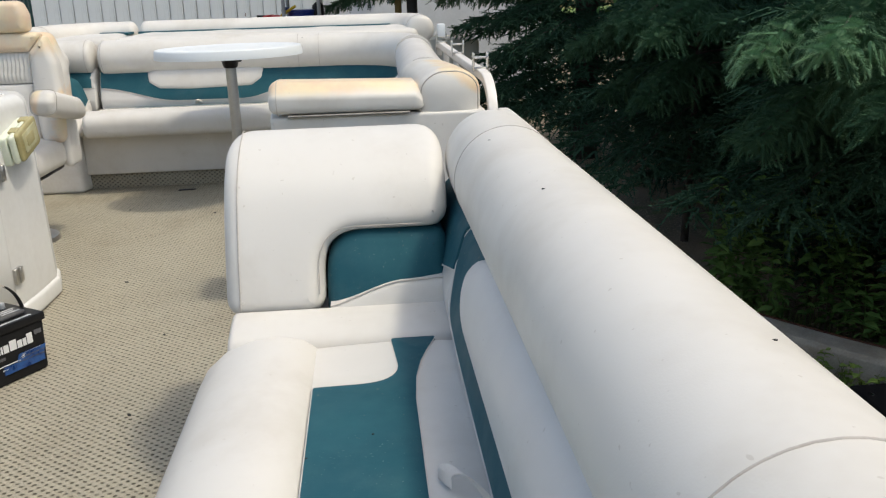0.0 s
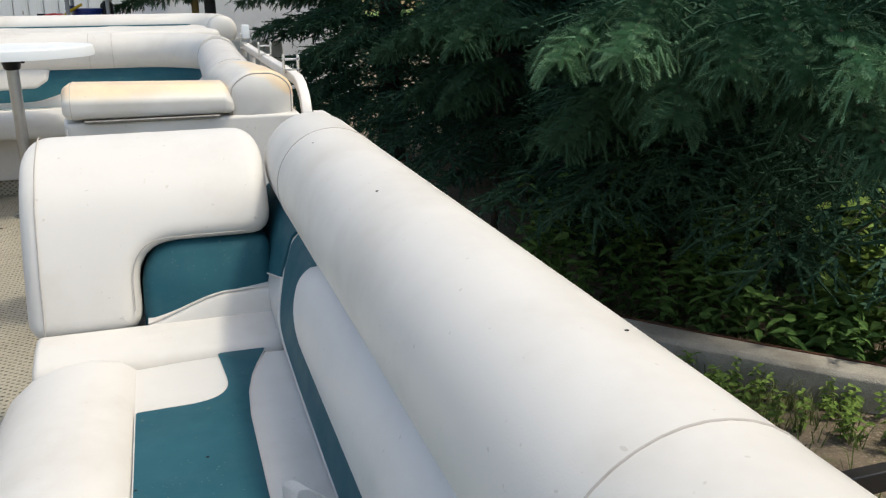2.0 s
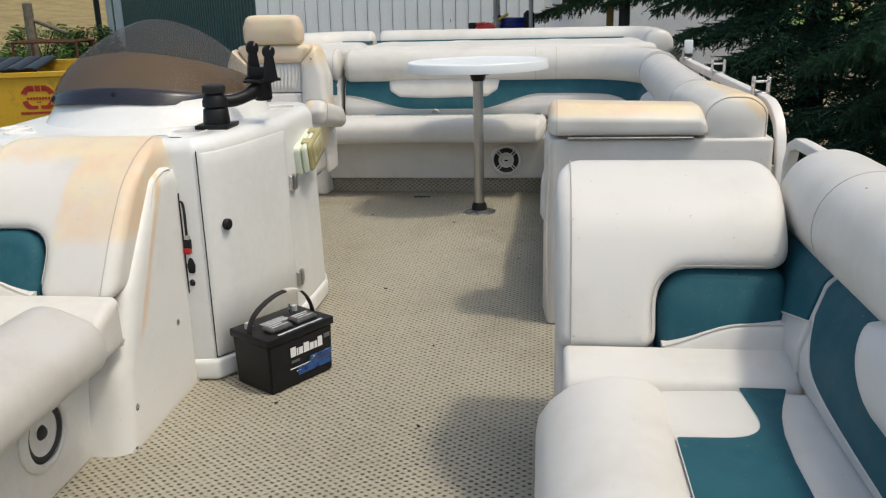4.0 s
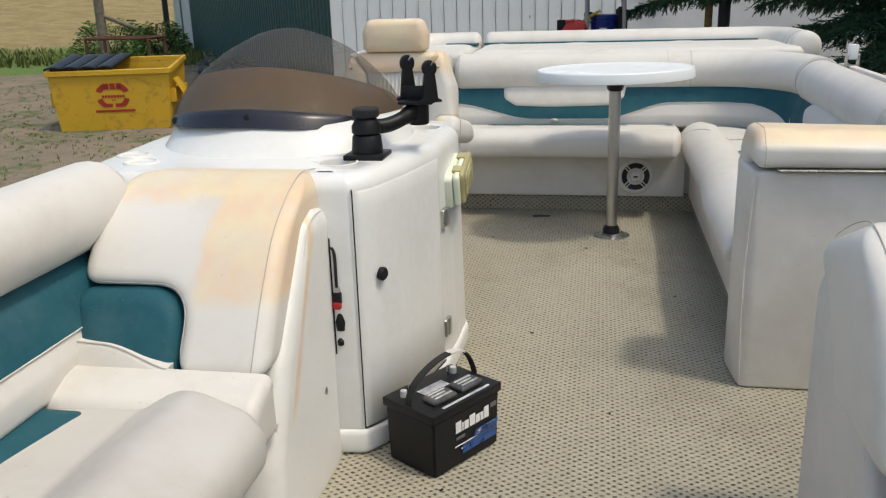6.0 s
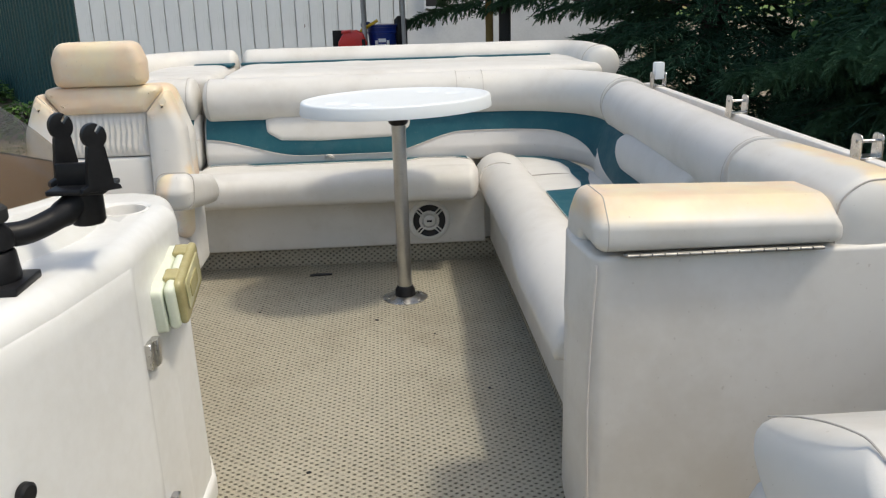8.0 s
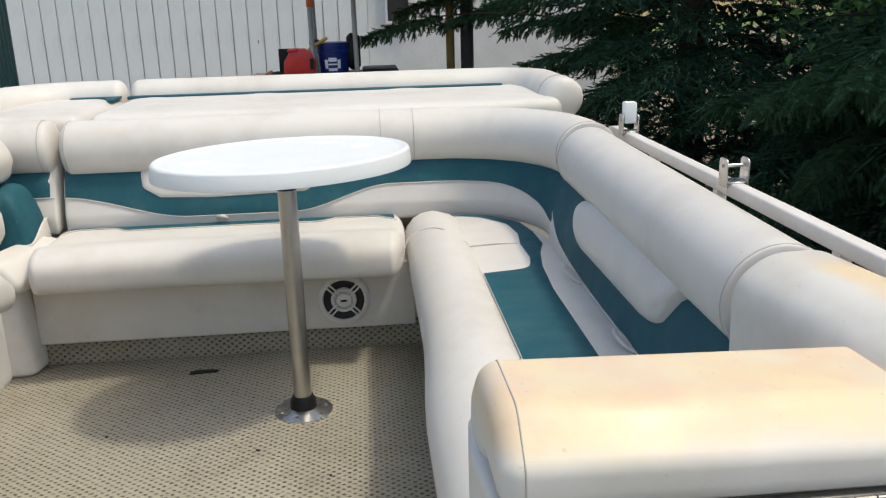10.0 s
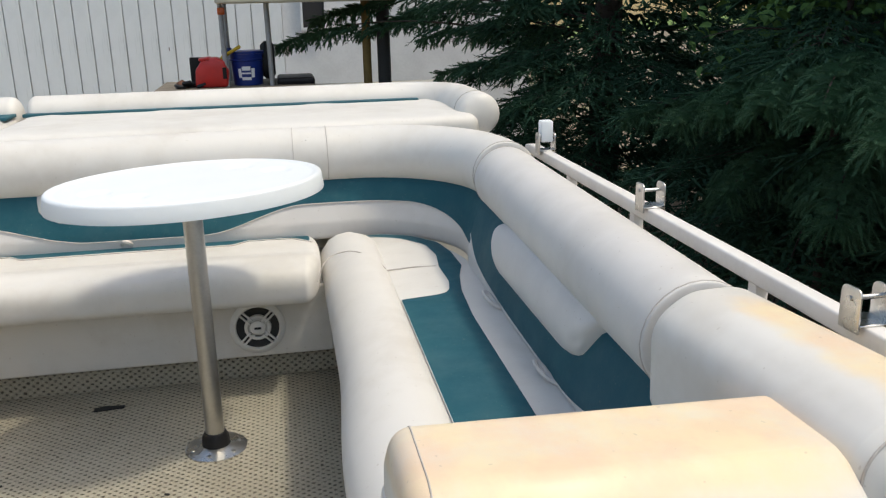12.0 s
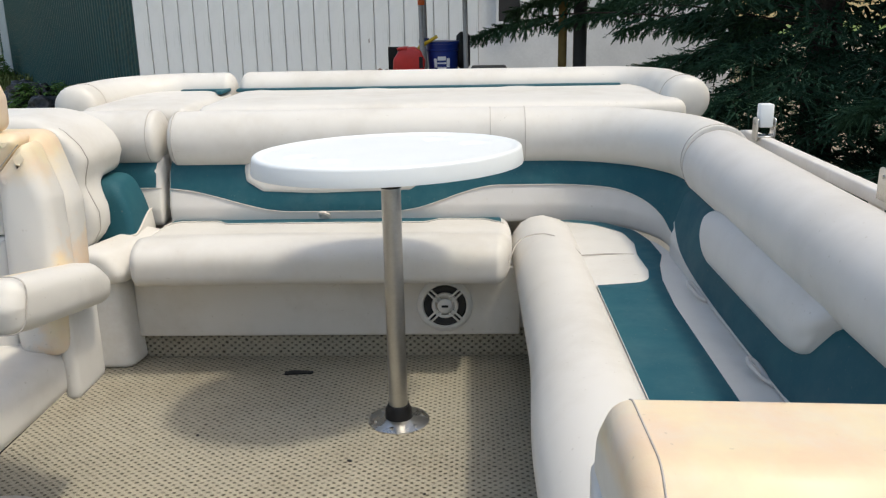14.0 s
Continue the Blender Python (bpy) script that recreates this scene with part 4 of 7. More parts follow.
mesh_of("tabletop", *table_top(0.0, 0.02, 0.392, 0.302, TT, 0.845), TABLE_WHITE, table, "white moulded oval top with four cup recesses", 50)
part("pole", turned([(0, 0.05), (0.0285, 0.05), (0.0285, 0.78), (0, 0.78)], 28), ALUMINIUM, table)
part("collar", turned([(0.030, 0.012), (0.043, 0.014), (0.041, 0.040), (0.033, 0.055), (0.0285, 0.056)], 28), BLACK, table, "black plastic collar")
part("top_socket", turned([(0.030, 0.735), (0.038, 0.742), (0.046, 0.775), (0.052, 0.782), (0.052, 0.805), (0, 0.805)], 28), BLACK, table, "black plastic socket")
part("floor_flange", turned([(0, 0.0), (0.094, 0.0), (0.094, 0.003), (0.085, 0.006), (0.052, 0.010), (0.045, 0.014), (0, 0.014)], 40), STEEL, table)
for k in range(6):
    a = k * math.pi / 3 + 0.3
    part("screw", turned([(0.007, 0.0), (0.006, 0.004), (0, 0.005)], 10, Matrix.Translation((0.073 * math.cos(a), 0.073 * math.sin(a), 0.0065))), STEEL, table)
part("lock_knob", turned([(0.010, 0), (0.010, 0.012), (0.006, 0.016), (0, 0.016)], 14, Matrix.Translation((0.045, 0.0, 0.775)) @ Matrix.Rotation(radians(90), 4, "Y")), BLACK, table)


# ---- helm console ----
console = thing("helm_console", "white glossy moulded console with a tinted windshield", "console")
plan = rounded([(-0.76, -2.275), (-0.69, -2.268), (-0.645, -2.205), (-0.60, -2.05), (-0.548, -1.80), (-0.535, -1.62), (-0.532, -1.45), (-0.57, -1.33), (-0.65, -1.29), (-1.42, -1.29), (-1.50, -1.45), (-1.53, -1.75), (-1.50, -2.15), (-1.44, -2.275)], [0.02, 0.04, 0.06, 0.1, 0.1, 0.1, 0.06, 0.06, 0.06, 0.08, 0.08, 0.15, 0.08, 0.05], 5)
CUPS_CUT = ((-0.646, -1.505), (-0.771, -2.096))
body = part("body", pillow(plan, 0.752, 0.045, lambda a, b, c: (a - 0.03 * max(0.0, c - 0.3) * (1 if b > -1.7 else 0.3), b, 0.04 + c), seg=6), GELCOAT, console)
for cup in CUPS_CUT:
    cutter = part("cup_bore", turned([(0, 0.715), (0.0475, 0.715), (0.0495, 0.83), (0, 0.83)], 40, Matrix.Translation((*cup, 0.0))), GELCOAT, None)
    bore = body.modifiers.new("bore", "BOOLEAN")
    bore.operation, bore.solver, bore.object = "DIFFERENCE", "EXACT", cutter
    bored = bpy.data.meshes.new_from_object(body.evaluated_get(bpy.context.evaluated_depsgraph_get()))
    body.modifiers.remove(bore)
    body.data = bored
    bpy.data.objects.remove(cutter)
    part("cup_holder", turned([(0.046, 0.720), (0.0475, 0.788), (0.049, 0.7935), (0.052, 0.7945), (0.0545, 0.793), (0.0555, 0.789)], 40, Matrix.Translation((*cup, 0.0))), PLASTIC, console)
foot = plan + (plan - np.array((-1.04, -1.78))) * 0.017
part("foot", pillow(foot, 0.078, 0.02, lambda a, b, c: (a, b, c)), GELCOAT, console)

# the access door follows the curved side
k0 = int(np.argmin(np.linalg.norm(plan - np.array((-0.688, -2.262)), axis=1)))
k1 = int(np.argmin(np.linalg.norm(plan - np.array((-0.544, -1.79)), axis=1)))
way = np.array(plan[min(k0, k1) : max(k0, k1) + 1])
gone = np.r_[0, np.cumsum(np.linalg.norm(np.diff(way, axis=0), axis=1))]
line = np.stack([np.interp(np.linspace(0, gone[-1], 40), gone, way[:, c]) for c in range(2)], 1)
t = np.gradient(line, axis=0)
nrm = np.stack([t[:, 1], -t[:, 0]], 1)
nrm /= np.linalg.norm(nrm, axis=1)[:, None]
if nrm[5][0] < 0:
    nrm = -nrm
zs = [0.082, 0.088, 0.30, 0.55, 0.70, 0.742, 0.748]
verts, faces = [], []
for i, (q, w) in enumerate(zip(line, nrm)):
    for j, z in enumerate(zs):
        rim = i in (0, len(line) - 1) or j in (0, len(zs) - 1)
        off = 0.0006 if j == len(zs) - 1 else -0.004 if rim else 0.0045
        lean = 0.03 * max(0.0, z - 0.34) * (1 if q[1] > -1.7 else 0.3)
        verts.append((q[0] + w[0] * off - lean, q[1] + w[1] * off, z))
m = len(zs)
faces = [(i * m + j, (i + 1) * m + j, (i + 1) * m + j + 1, i * m + j + 1) for i in range(len(line) - 1) for j in range(m - 1)]
door = mesh_of("door", verts, faces, GELCOAT, console, "white access door with scuffed lower corner", 75)
q, w = line[0], nrm[0]
tube("door_gap", [(q[0] + w[0] * 0.003, q[1] + w[1] * 0.003 - 0.003, z) for z in np.linspace(0.08, 0.745, 12)] + [(q[0] - 0.012, q[1] + 0.028, 0.775), (q[0] - 0.02, q[1] + 0.06, 0.789)], 0.002, RUBBER, console, 6)
tube("door_gap", [(a[0] + b[0] * 0.003, a[1] + b[1] * 0.003, 0.080) for a, b in zip(line, nrm)], 0.0022, RUBBER, console, 6)
part("door_knob", turned([(0.007, -0.005), (0.008, 0.012), (0.018, 0.014), (0.0185, 0.024), (0.014, 0.028), (0, 0.028)], 24, Matrix.Translation((-0.652, -2.198, 0.512)) @ Matrix.Rotation(radians(90), 4, "Y") @ Matrix.Rotation(radians(20), 4, "X")), BLACK, door, "round black pull knob")
for z in (0.555, 0.19):
    hg = part("hinge", merged(box((-0.550, -1.800, z - 0.028), (-0.536, -1.774, z + 0.028), 0.002, 1), box((-0.548, -1.770, z - 0.028), (-0.530, -1.748, z + 0.028), 0.002, 1)), STEEL, console, "worn steel hinge")
    for s in range(5):
        tube("knuckle", [(-0.536, -1.772, z - 0.028 + s * 0.0115), (-0.536, -1.772, z - 0.018 + s * 0.0115)], 0.005, STEEL, hg, 8)
for cx, cy in ((-1.34, -2.12), (-1.42, -2.02)):
    part("cup_holder", turned([(0.0, 0.0), (0.036, 0.0), (0.038, 0.002), (0.041, 0.007), (0.047, 0.007), (0.051, 0.003), (0.052, -0.004)], 32, Matrix.Translation((cx, cy, 0.790))), PLASTIC, console)

# riser and windshield
riser = []
for k, (sc, z) in enumerate(((1.0, 0.782), (0.985, 0.80), (0.95, 0.835), (0.925, 0.868), (0.90, 0.874))):
    riser.append([(x, y, z - 0.05 * max(0, (y + 1.75)) * (k > 1)) for x, y in ellipse(-1.055, -1.69 + 0.02 * k, 0.40 * sc, 0.385 * sc, 56, 0.0, 2.0)])
rv = [q for ring in riser for q in ring]
rf = [(i * 56 + j, i * 56 + (j + 1) % 56, (i + 1) * 56 + (j + 1) % 56, (i + 1) * 56 + j) for i in range(4) for j in range(56)] + [tuple(4 * 56 + j for j in range(56))]
mesh_of("riser", rv, rf, GELCOAT, console, "", 40)
ws_base = smooth_line([(-1.435, -1.58, 0.81), (-1.395, -1.82, 0.850), (-1.25, -1.955, 0.868), (-1.077, -1.99, 0.872), (-0.89, -1.955, 0.862), (-0.755, -1.80, 0.842), (-0.69, -1.50, 0.812)], 41)
ws_top = smooth_line([(-1.435, -1.57, 0.815), (-1.355, -1.66, 0.985), (-1.215, -1.65, 1.088), (-1.055, -1.63, 1.132), (-0.885, -1.61, 1.078), (-0.765, -1.56, 0.965), (-0.69, -1.49, 0.817)], 41)


def sheet(low, high, f0, f1, bulge, shift=0.0, rows=9, thick=0.004):
    """A curved closed shell between two lines, from fraction f0 to f1 of its height."""
    n = len(low)
    v = []
    for back in (0, 1):
        for i in range(n):
            for j in range(rows):
                f = f0 + (f1 - f0) * j / (rows - 1)
                p = low[i] * (1 - f) + high[i] * f
                out = np.array((p[0] + 1.05, p[1] + 1.45, 0.0))
                out /= np.linalg.norm(out) + 1e-9
                hgt = np.linalg.norm(high[i] - low[i])
                p = p + out * (bulge * 4 * f * (1 - f) * hgt + shift - back * thick) + np.array((0, 0, 0.3 * bulge * 4 * f * (1 - f) * hgt))
                v.append(p)
    f = []
    o = n * rows
    for i in range(n - 1):
        for j in range(rows - 1):
            a = i * rows + j
            f.append((a, a + rows, a + rows + 1, a + 1))
            f.append((o + a, o + a + 1, o + a + rows + 1, o + a + rows))
        a = i * rows
        f.append((a, o + a, o + a + rows, a + rows))
        a = i * rows + rows - 1
        f.append((a, a + rows, o + a + rows, o + a))
    for i in (0, n - 1):
        for j in range(rows - 1):
            a = i * rows + j
            f.append((a, a + 1, o + a + 1, o + a))
    return v, f


def smoked_acrylic():
    """Tinted clear sheet: straight-through light, a film of dust, and gloss by Fresnel."""
    m = Nodes("smoked_acrylic")
    t = m.tree
    clear = t.nodes.new("ShaderNodeBsdfTransparent")
    clear.inputs[0].default_value = rgb(0.70, 0.675, 0.64)
    dust = m.node("ShaderNodeBsdfDiffuse", Color=rgb(0.36, 0.34, 0.31))
    film = t.nodes.new("ShaderNodeMixShader")
    m.plug(m.ramp(m.noise(2.5, 3), 0.3, 0.7, 0.05, 0.08), film.inputs[0])
    t.links.new(clear.outputs[0], film.inputs[1])
    t.links.new(dust.outputs[0], film.inputs[2])
    gloss = m.node("ShaderNodeBsdfGlossy", Roughness=0.02)
    fres = m.node("ShaderNodeFresnel", IOR=1.25)
    out = t.nodes.new("ShaderNodeMixShader")
    m.plug(m.math("MULTIPLY", fres.outputs[0], 0.14), out.inputs[0])
    t.links.new(film.outputs[0], out.inputs[1])
    t.links.new(gloss.outputs[0], out.inputs[2])
    t.links.new(out.outputs[0], t.nodes["Material Output"].inputs["Surface"])
    t.nodes.remove(m.bsdf)
    return m.mat


TINT = smoked_acrylic()
shield = mesh_of("windshield", *sheet(ws_base, ws_top, 0.15, 1.0, 0.10), TINT, console, "smoked see-through acrylic windshield", 60)
shield.visible_shadow = False
BAND = plain("navy_black_trim", (0.012, 0.013, 0.022), (0.02, 0.021, 0.03), 10, 0.3)
mesh_of("trim_band", *sheet(ws_base, ws_top, -0.01, 0.15, 0.10, 0.003, 4, 0.008), BAND, console, "dark band along the foot of the windshield", 60)
for i in (9, 20, 31):
    p = ws_base[i] * 0.92 + ws_top[i] * 0.08
    part("screw", turned([(0.013, 0.0), (0.012, 0.006), (0.006, 0.010), (0, 0.010)], 14, Matrix.Translation((p[0], p[1] - 0.010, p[2])) @ Matrix.Rotation(radians(75), 4, "X")), BLACK, console)
DASH = plain("tan_dash_vinyl", (0.27, 0.185, 0.118), (0.23, 0.155, 0.10), 8, 0.7)
span = np.linalg.norm(ws_top - ws_base, axis=1)
reach = []
for i, h in enumerate(span):
    s = abs(i - 20) / 20
    reach.append(min(0.985, 0.54 * span[20] * (1 - 0.50 * s**2.2) / max(h, 0.01)))
hv, hf = sheet(ws_base, ws_top, 0.0, 1.0, 0.10, -0.009, 9, 0.008)
grid = np.array(hv).reshape(2, 41, 9, 3)
low_f, cut = 0.06, np.array(reach)
for b in (0, 1):
    for i in range(41):
        fs = np.linspace(low_f, max(low_f + 0.02, cut[i]), 9)
        grid[b, i] = np.stack([np.interp(fs, np.linspace(0, 1, 9), grid[b, i, :, c]) for c in range(3)], 1)
mesh_of("dash_hood", grid.reshape(-1, 3), hf, DASH, console, "tan dash hood behind the windshield", 60)
lip = grid[1, :, 8]
pod = [q + np.array((0, dy, dz)) for dy, dz in ((0.0, -0.004), (0.018, -0.001), (0.03, -0.012), (0.035, -0.06)) for q in lip[6:36]]
mesh_of("instrument_pod", pod, [(r * 30 + k, r * 30 + k + 1, r * 30 + 31 + k, r * 30 + 30 + k) for r in range(3) for k in range(29)], BLACK, console, "black instrument pod behind the dash hood", 60)

# ---- swivel bracket on the console ----
rod = thing("rod_holder", "black plastic swivel bracket with two notched forks", "rod holder")
part("base_plate", box((-0.765, -2.075, 0.791), (-0.652, -1.965, 0.806), 0.004, 2), BLACK, rod)
part("socket", turned([(0.042, 0.80), (0.044, 0.812), (0.040, 0.852), (0.036, 0.856), (0, 0.856)], 28, Matrix.Translation((-0.708, -2.02, 0))), BLACK, rod)
part("swivel", turned([(0.030, 0.855), (0.041, 0.862), (0.041, 0.880), (0.030, 0.900), (0.026, 0.905), (0, 0.905)], 28, Matrix.Translation((-0.708, -2.02, 0))), BLACK, rod)
part("clamp_knob", turned([(0.036, 0.905), (0.038, 0.908), (0.038, 0.926), (0.034, 0.930), (0, 0.930)], 14, Matrix.Translation((-0.708, -2.02, 0))), RUBBER, rod)
tube("arm", smooth_line([(-0.70, -2.0, 0.875), (-0.66, -1.97, 0.874), (-0.615, -1.93, 0.892), (-0.590, -1.90, 0.915)], 16), [0.021] * 10 + [0.024] * 6, BLACK, rod, 14)
part("post", turned([(0.026, 0.865), (0.03, 0.87), (0.03, 0.925), (0, 0.928)], 20, Matrix.Translation((-0.585, -1.895, 0))), BLACK, rod)
part("cradle", box((-0.635, -1.945, 0.926), (-0.535, -1.845, 0.936), 0.004, 2), BLACK, rod)
part("web", box((-0.628, -1.903, 0.934), (-0.552, -1.890, 0.975), 0.003, 2), BLACK, rod)
for fx, fy, tall in ((-0.625, -1.86, 0.96), (-0.547, -1.93, 0.88)):
    head = [(0.025 * math.cos(w), 0.108 + 0.025 * math.sin(w)) for w in np.linspace(radians(-50), radians(42), 9)] + [(0.006, 0.112), (0.001, 0.118), (0.010, 0.130)] + [(0.025 * math.cos(w), 0.108 + 0.025 * math.sin(w)) for w in np.linspace(radians(76), radians(230), 13)]
    out = [(0.042, 0.0), (0.040, 0.008), (0.027, 0.014), (0.024, 0.045), (0.018, 0.085)] + head + [(-0.018, 0.085), (-0.024, 0.045), (-0.027, 0.014), (-0.040, 0.008), (-0.042, 0.0)]
    part("fork", pillow(out, 0.018, 0.0015, lambda a, c, d, fx=fx, fy=fy, tall=tall: (fx + 0.66 * a + 0.57 * d, fy + 0.46 * a - 0.82 * d, 0.932 + tall * c), seg=2), BLACK, rod)

# ---- navigation light box on the console's side ----
navbox = thing("console_light", "pale plastic lamp housing with a yellowed lens on the console", "lamp")
PALE = plain("pale_green_plastic", (0.72, 0.76, 0.64), (0.66, 0.70, 0.55), 9, 0.4)
OCHRE = plain("yellowed_lens", (0.44, 0.39, 0.19), (0.36, 0.31, 0.14), 14, 0.22)
PALE_LENS = plain("pale_lens", (0.56, 0.53, 0.33), (0.46, 0.42, 0.22), 22, 0.2)
tilt = Matrix.Translation((-0.530, -1.605, 0.645)) @ Matrix.Rotation(radians(14), 4, "X")


def lamp_part(name, bm, material, parent, label=""):
    bmesh.ops.transform(bm, matrix=tilt, verts=bm.verts[:])
    return part(name, bm, material, parent, label)


def lamp_slab(y0, y1, z0, z1, x0, x1, r, edge):
    return pillow(rounded([(y0, z0), (y1, z0), (y1, z1), (y0, z1)], r, 5), x1 - x0, edge, lambda a, c, d: (x0 + d, a, c), seg=4)


lamp_part("housing", lamp_slab(-0.106, 0.096, -0.060, 0.048, -0.035, 0.004, 0.016, 0.006), PALE, navbox)
lamp_part("cover", lamp_slab(-0.100, 0.098, -0.057, 0.051, 0.0055, 0.027, 0.018, 0.010), PALE, navbox)
lens = lamp_part("lens", lamp_slab(-0.084, 0.102, -0.056, 0.053, 0.022, 0.041, 0.020, 0.009), OCHRE, navbox, "yellowed lens with a stepped clear middle")
lamp_part("bezel", lamp_slab(-0.056, 0.080, -0.034, 0.038, 0.0405, 0.0445, 0.014, 0.003), PALE_LENS, lens)
lamp_part("bulb_window", lamp_slab(-0.030, 0.040, -0.018, 0.020, 0.044, 0.047, 0.008, 0.002), OCHRE, lens)
for a in (-0.062, 0.040):
    lamp_part("hinge_tab", lamp_slab(a, a + 0.040, 0.040, 0.056, -0.002, 0.030, 0.006, 0.006), OCHRE, navbox)

# ---- side panel of the port lounge, with hanging wires ----
panel = thing("end_panel", "white moulded end panel between the lounge and the console", "panel")
PANEL = vinyl("scuffed_panel_plastic", (0.76, 0.75, 0.72), (0.69, 0.665, 0.62), stains=[([((0, -1, 0.55), 2.745, 0.03), ((0, 1, -0.55), -2.79, 0.012), ((0, 0, 1), 0.25, 0.1)], 0.03)])
part("panel", pillow(rounded([(-2.25, 0.0), (-2.25, 0.705), (-2.34, 0.722), (-2.415, 0.70), (-2.64, 0.42), (-2.735, 0.22), (-2.775, 0.0)], [0.01, 0.05, 0.03, 0.05, 0.15, 0.1, 0.02], 6), 0.12, 0.048, lambda a, c, d: (-0.754 - (0.12 - d) * (0.5 + 1.05 * (1 - ease(c, 0.02, 0.50))), a, c - 0.055 * max(0.0, 1 - c / 0.15)), seg=7), PANEL, panel)
edge_line = smooth_line([(-2.30, 0.724), (-2.36, 0.722), (-2.42, 0.695), (-2.50, 0.57), (-2.60, 0.435), (-2.66, 0.33)], 30)
tube("edge_welt", [(-0.762, a + 0.004, b - 0.014) for a, b in edge_line], 0.0022, PIPING, panel, 8, label="bleached welt along the panel edge")
for a, b in ((-2.69, 0.115), (-2.38, 0.245)):
    part("recessed_screw", turned([(0.011, 0.0), (0.009, 0.0015), (0.006, 0.0005), (0, 0.0005)], 16, Matrix.Translation((-0.7545, a, b)) @ Matrix.Rotation(radians(90), 4, "Y")), STEEL, panel)
part("wire_slot", pillow(rounded([(-2.276, 0.30), (-2.258, 0.30), (-2.258, 0.63), (-2.276, 0.63)], 0.008, 4), 0.004, 0.0006, lambda a, c, d: (-0.756 + d, a, c), seg=2), BLACK, panel, "dark slot for the wires")
wires = thing("hanging_wires", "black wires with a red connector hanging by the console", "cable")
for s in (-1, 1):
    tube("wire", smooth_line([(-0.772, -2.262, 0.60), (-0.755, -2.268, 0.605), (-0.742, -2.272 + 0.004 * s, 0.585), (-0.741, -2.272 + 0.005 * s, 0.52), (-0.742, -2.272 + 0.002 * s, 0.465)], 20), 0.0042, RUBBER, wires, 8)
RED = plain("red_plastic", (0.45, 0.015, 0.015), (0.35, 0.012, 0.012), 12, 0.4)
part("tape", box((-0.750, -2.282, 0.478), (-0.733, -2.262, 0.495), 0.004, 2), STEEL, wires, "silver tape")
part("connector", box((-0.752, -2.285, 0.448), (-0.730, -2.258, 0.482), 0.005, 2), BLACK, wires)
part("connector", box((-0.753, -2.288, 0.434), (-0.731, -2.264, 0.456), 0.005, 2), RED, wires, "red connector")
tube("wire", smooth_line([(-0.741, -2.270, 0.45), (-0.739, -2.266, 0.41), (-0.740, -2.268, 0.365), (-0.741, -2.270, 0.345)], 14), 0.0036, RUBBER, wires, 8)
part("plug", turned([(0, 0.0), (0.012, 0.006), (0.015, 0.03), (0.009, 0.05), (0.005, 0.056), (0, 0.056)], 14, Matrix.Translation((-0.739, -2.267, 0.365))), BLACK, wires)
part("plug", turned([(0, 0.0), (0.009, 0.004), (0.010, 0.016), (0.004, 0.024), (0, 0.024)], 12, Matrix.Translation((-0.741, -2.270, 0.325))), BLACK, wires)

# ---- battery ----
battery = thing("battery", "black boat battery with a carry strap on the carpet", "battery")
BM = Matrix.Translation((-0.475, -2.375, 0.001)) @ Matrix.Rotation(math.atan2(0.214, 0.139), 4, "Z")
W, D, HT = 0.258, 0.172, 0.188


def bat(name, bm, material, parent=battery, label=""):
    bmesh.ops.transform(bm, matrix=BM, verts=bm.verts[:])
    return part(name, bm, material, parent, label)


case = bmesh.new()
bmesh.ops.create_cube(case, size=1)
for v in case.verts:
    grow = 0.0 if v.co.z < 0 else 0.004
    v.co = (W / 2 + v.co.x * (W + 2 * grow), D / 2 + v.co.y * (D + 2 * grow), (v.co.z + 0.5) * 0.165)
bmesh.ops.bevel(case, geom=case.edges[:], offset=0.006, segments=3, affect="EDGES")
bat("case", case, BLACK)
bat("lid", box((-0.009, -0.009, 0.162), (W + 0.009, D + 0.009, HT), 0.004, 2), BLACK)
LIDTOP = plain("scuffed_black_plastic", (0.03, 0.03, 0.032), (0.09, 0.09, 0.09), 40, 0.45)
SILVER = plain("silver_label", (0.62, 0.63, 0.64), (0.30, 0.31, 0.32), 60, 0.3)
for x0 in (0.035, 0.140):
    cap = bat("vent_cap", box((x0, 0.022, HT - 0.002), (x0 + 0.088, 0.078, HT + 0.017), 0.010, 4), LIDTOP)
    for k in range(3):
        bat("cap_print", box((x0 + 0.012, 0.032 + 0.014 * k, HT + 0.0165), (x0 + 0.076 - 0.012 * (k % 2), 0.039 + 0.014 * k, HT + 0.0178), 0.0004, 1), SILVER, cap)
bat("top_label", box((0.07, 0.092, HT - 0.001), (0.165, 0.128, HT + 0.001), 0.0005, 1), SILVER, label="crumpled silver label")
bat("warning_strip", box((0.045, 0.002, HT - 0.001), (0.23, 0.011, HT + 0.001), 0.0004, 1), SILVER)
for x0 in (0.028, 0.225):
    bat("terminal", turned([(0.010, HT - 0.002), (0.009, HT + 0.018), (0, HT + 0.018)], 16, Matrix.Translation((x0, 0.135, 0))), SILVER)
    bat("stud", turned([(0.004, HT), (0.004, HT + 0.03), (0, HT + 0.03)], 10, Matrix.Translation((x0 + 0.022 * (1 if x0 < 0.1 else -1), 0.135, 0))), STEEL)
strap_line = smooth_line([(0.0, D / 2, HT - 0.03), (0.0, D / 2, HT + 0.02), (0.03, D / 2 - 0.01, HT + 0.07), (0.10, D / 2 - 0.02, HT + 0.105), (0.18, D / 2 - 0.015, HT + 0.10), (0.235, D / 2, HT + 0.06), (W, D / 2, HT + 0.01), (W, D / 2, HT - 0.03)], 40)
sv, sf = [], []
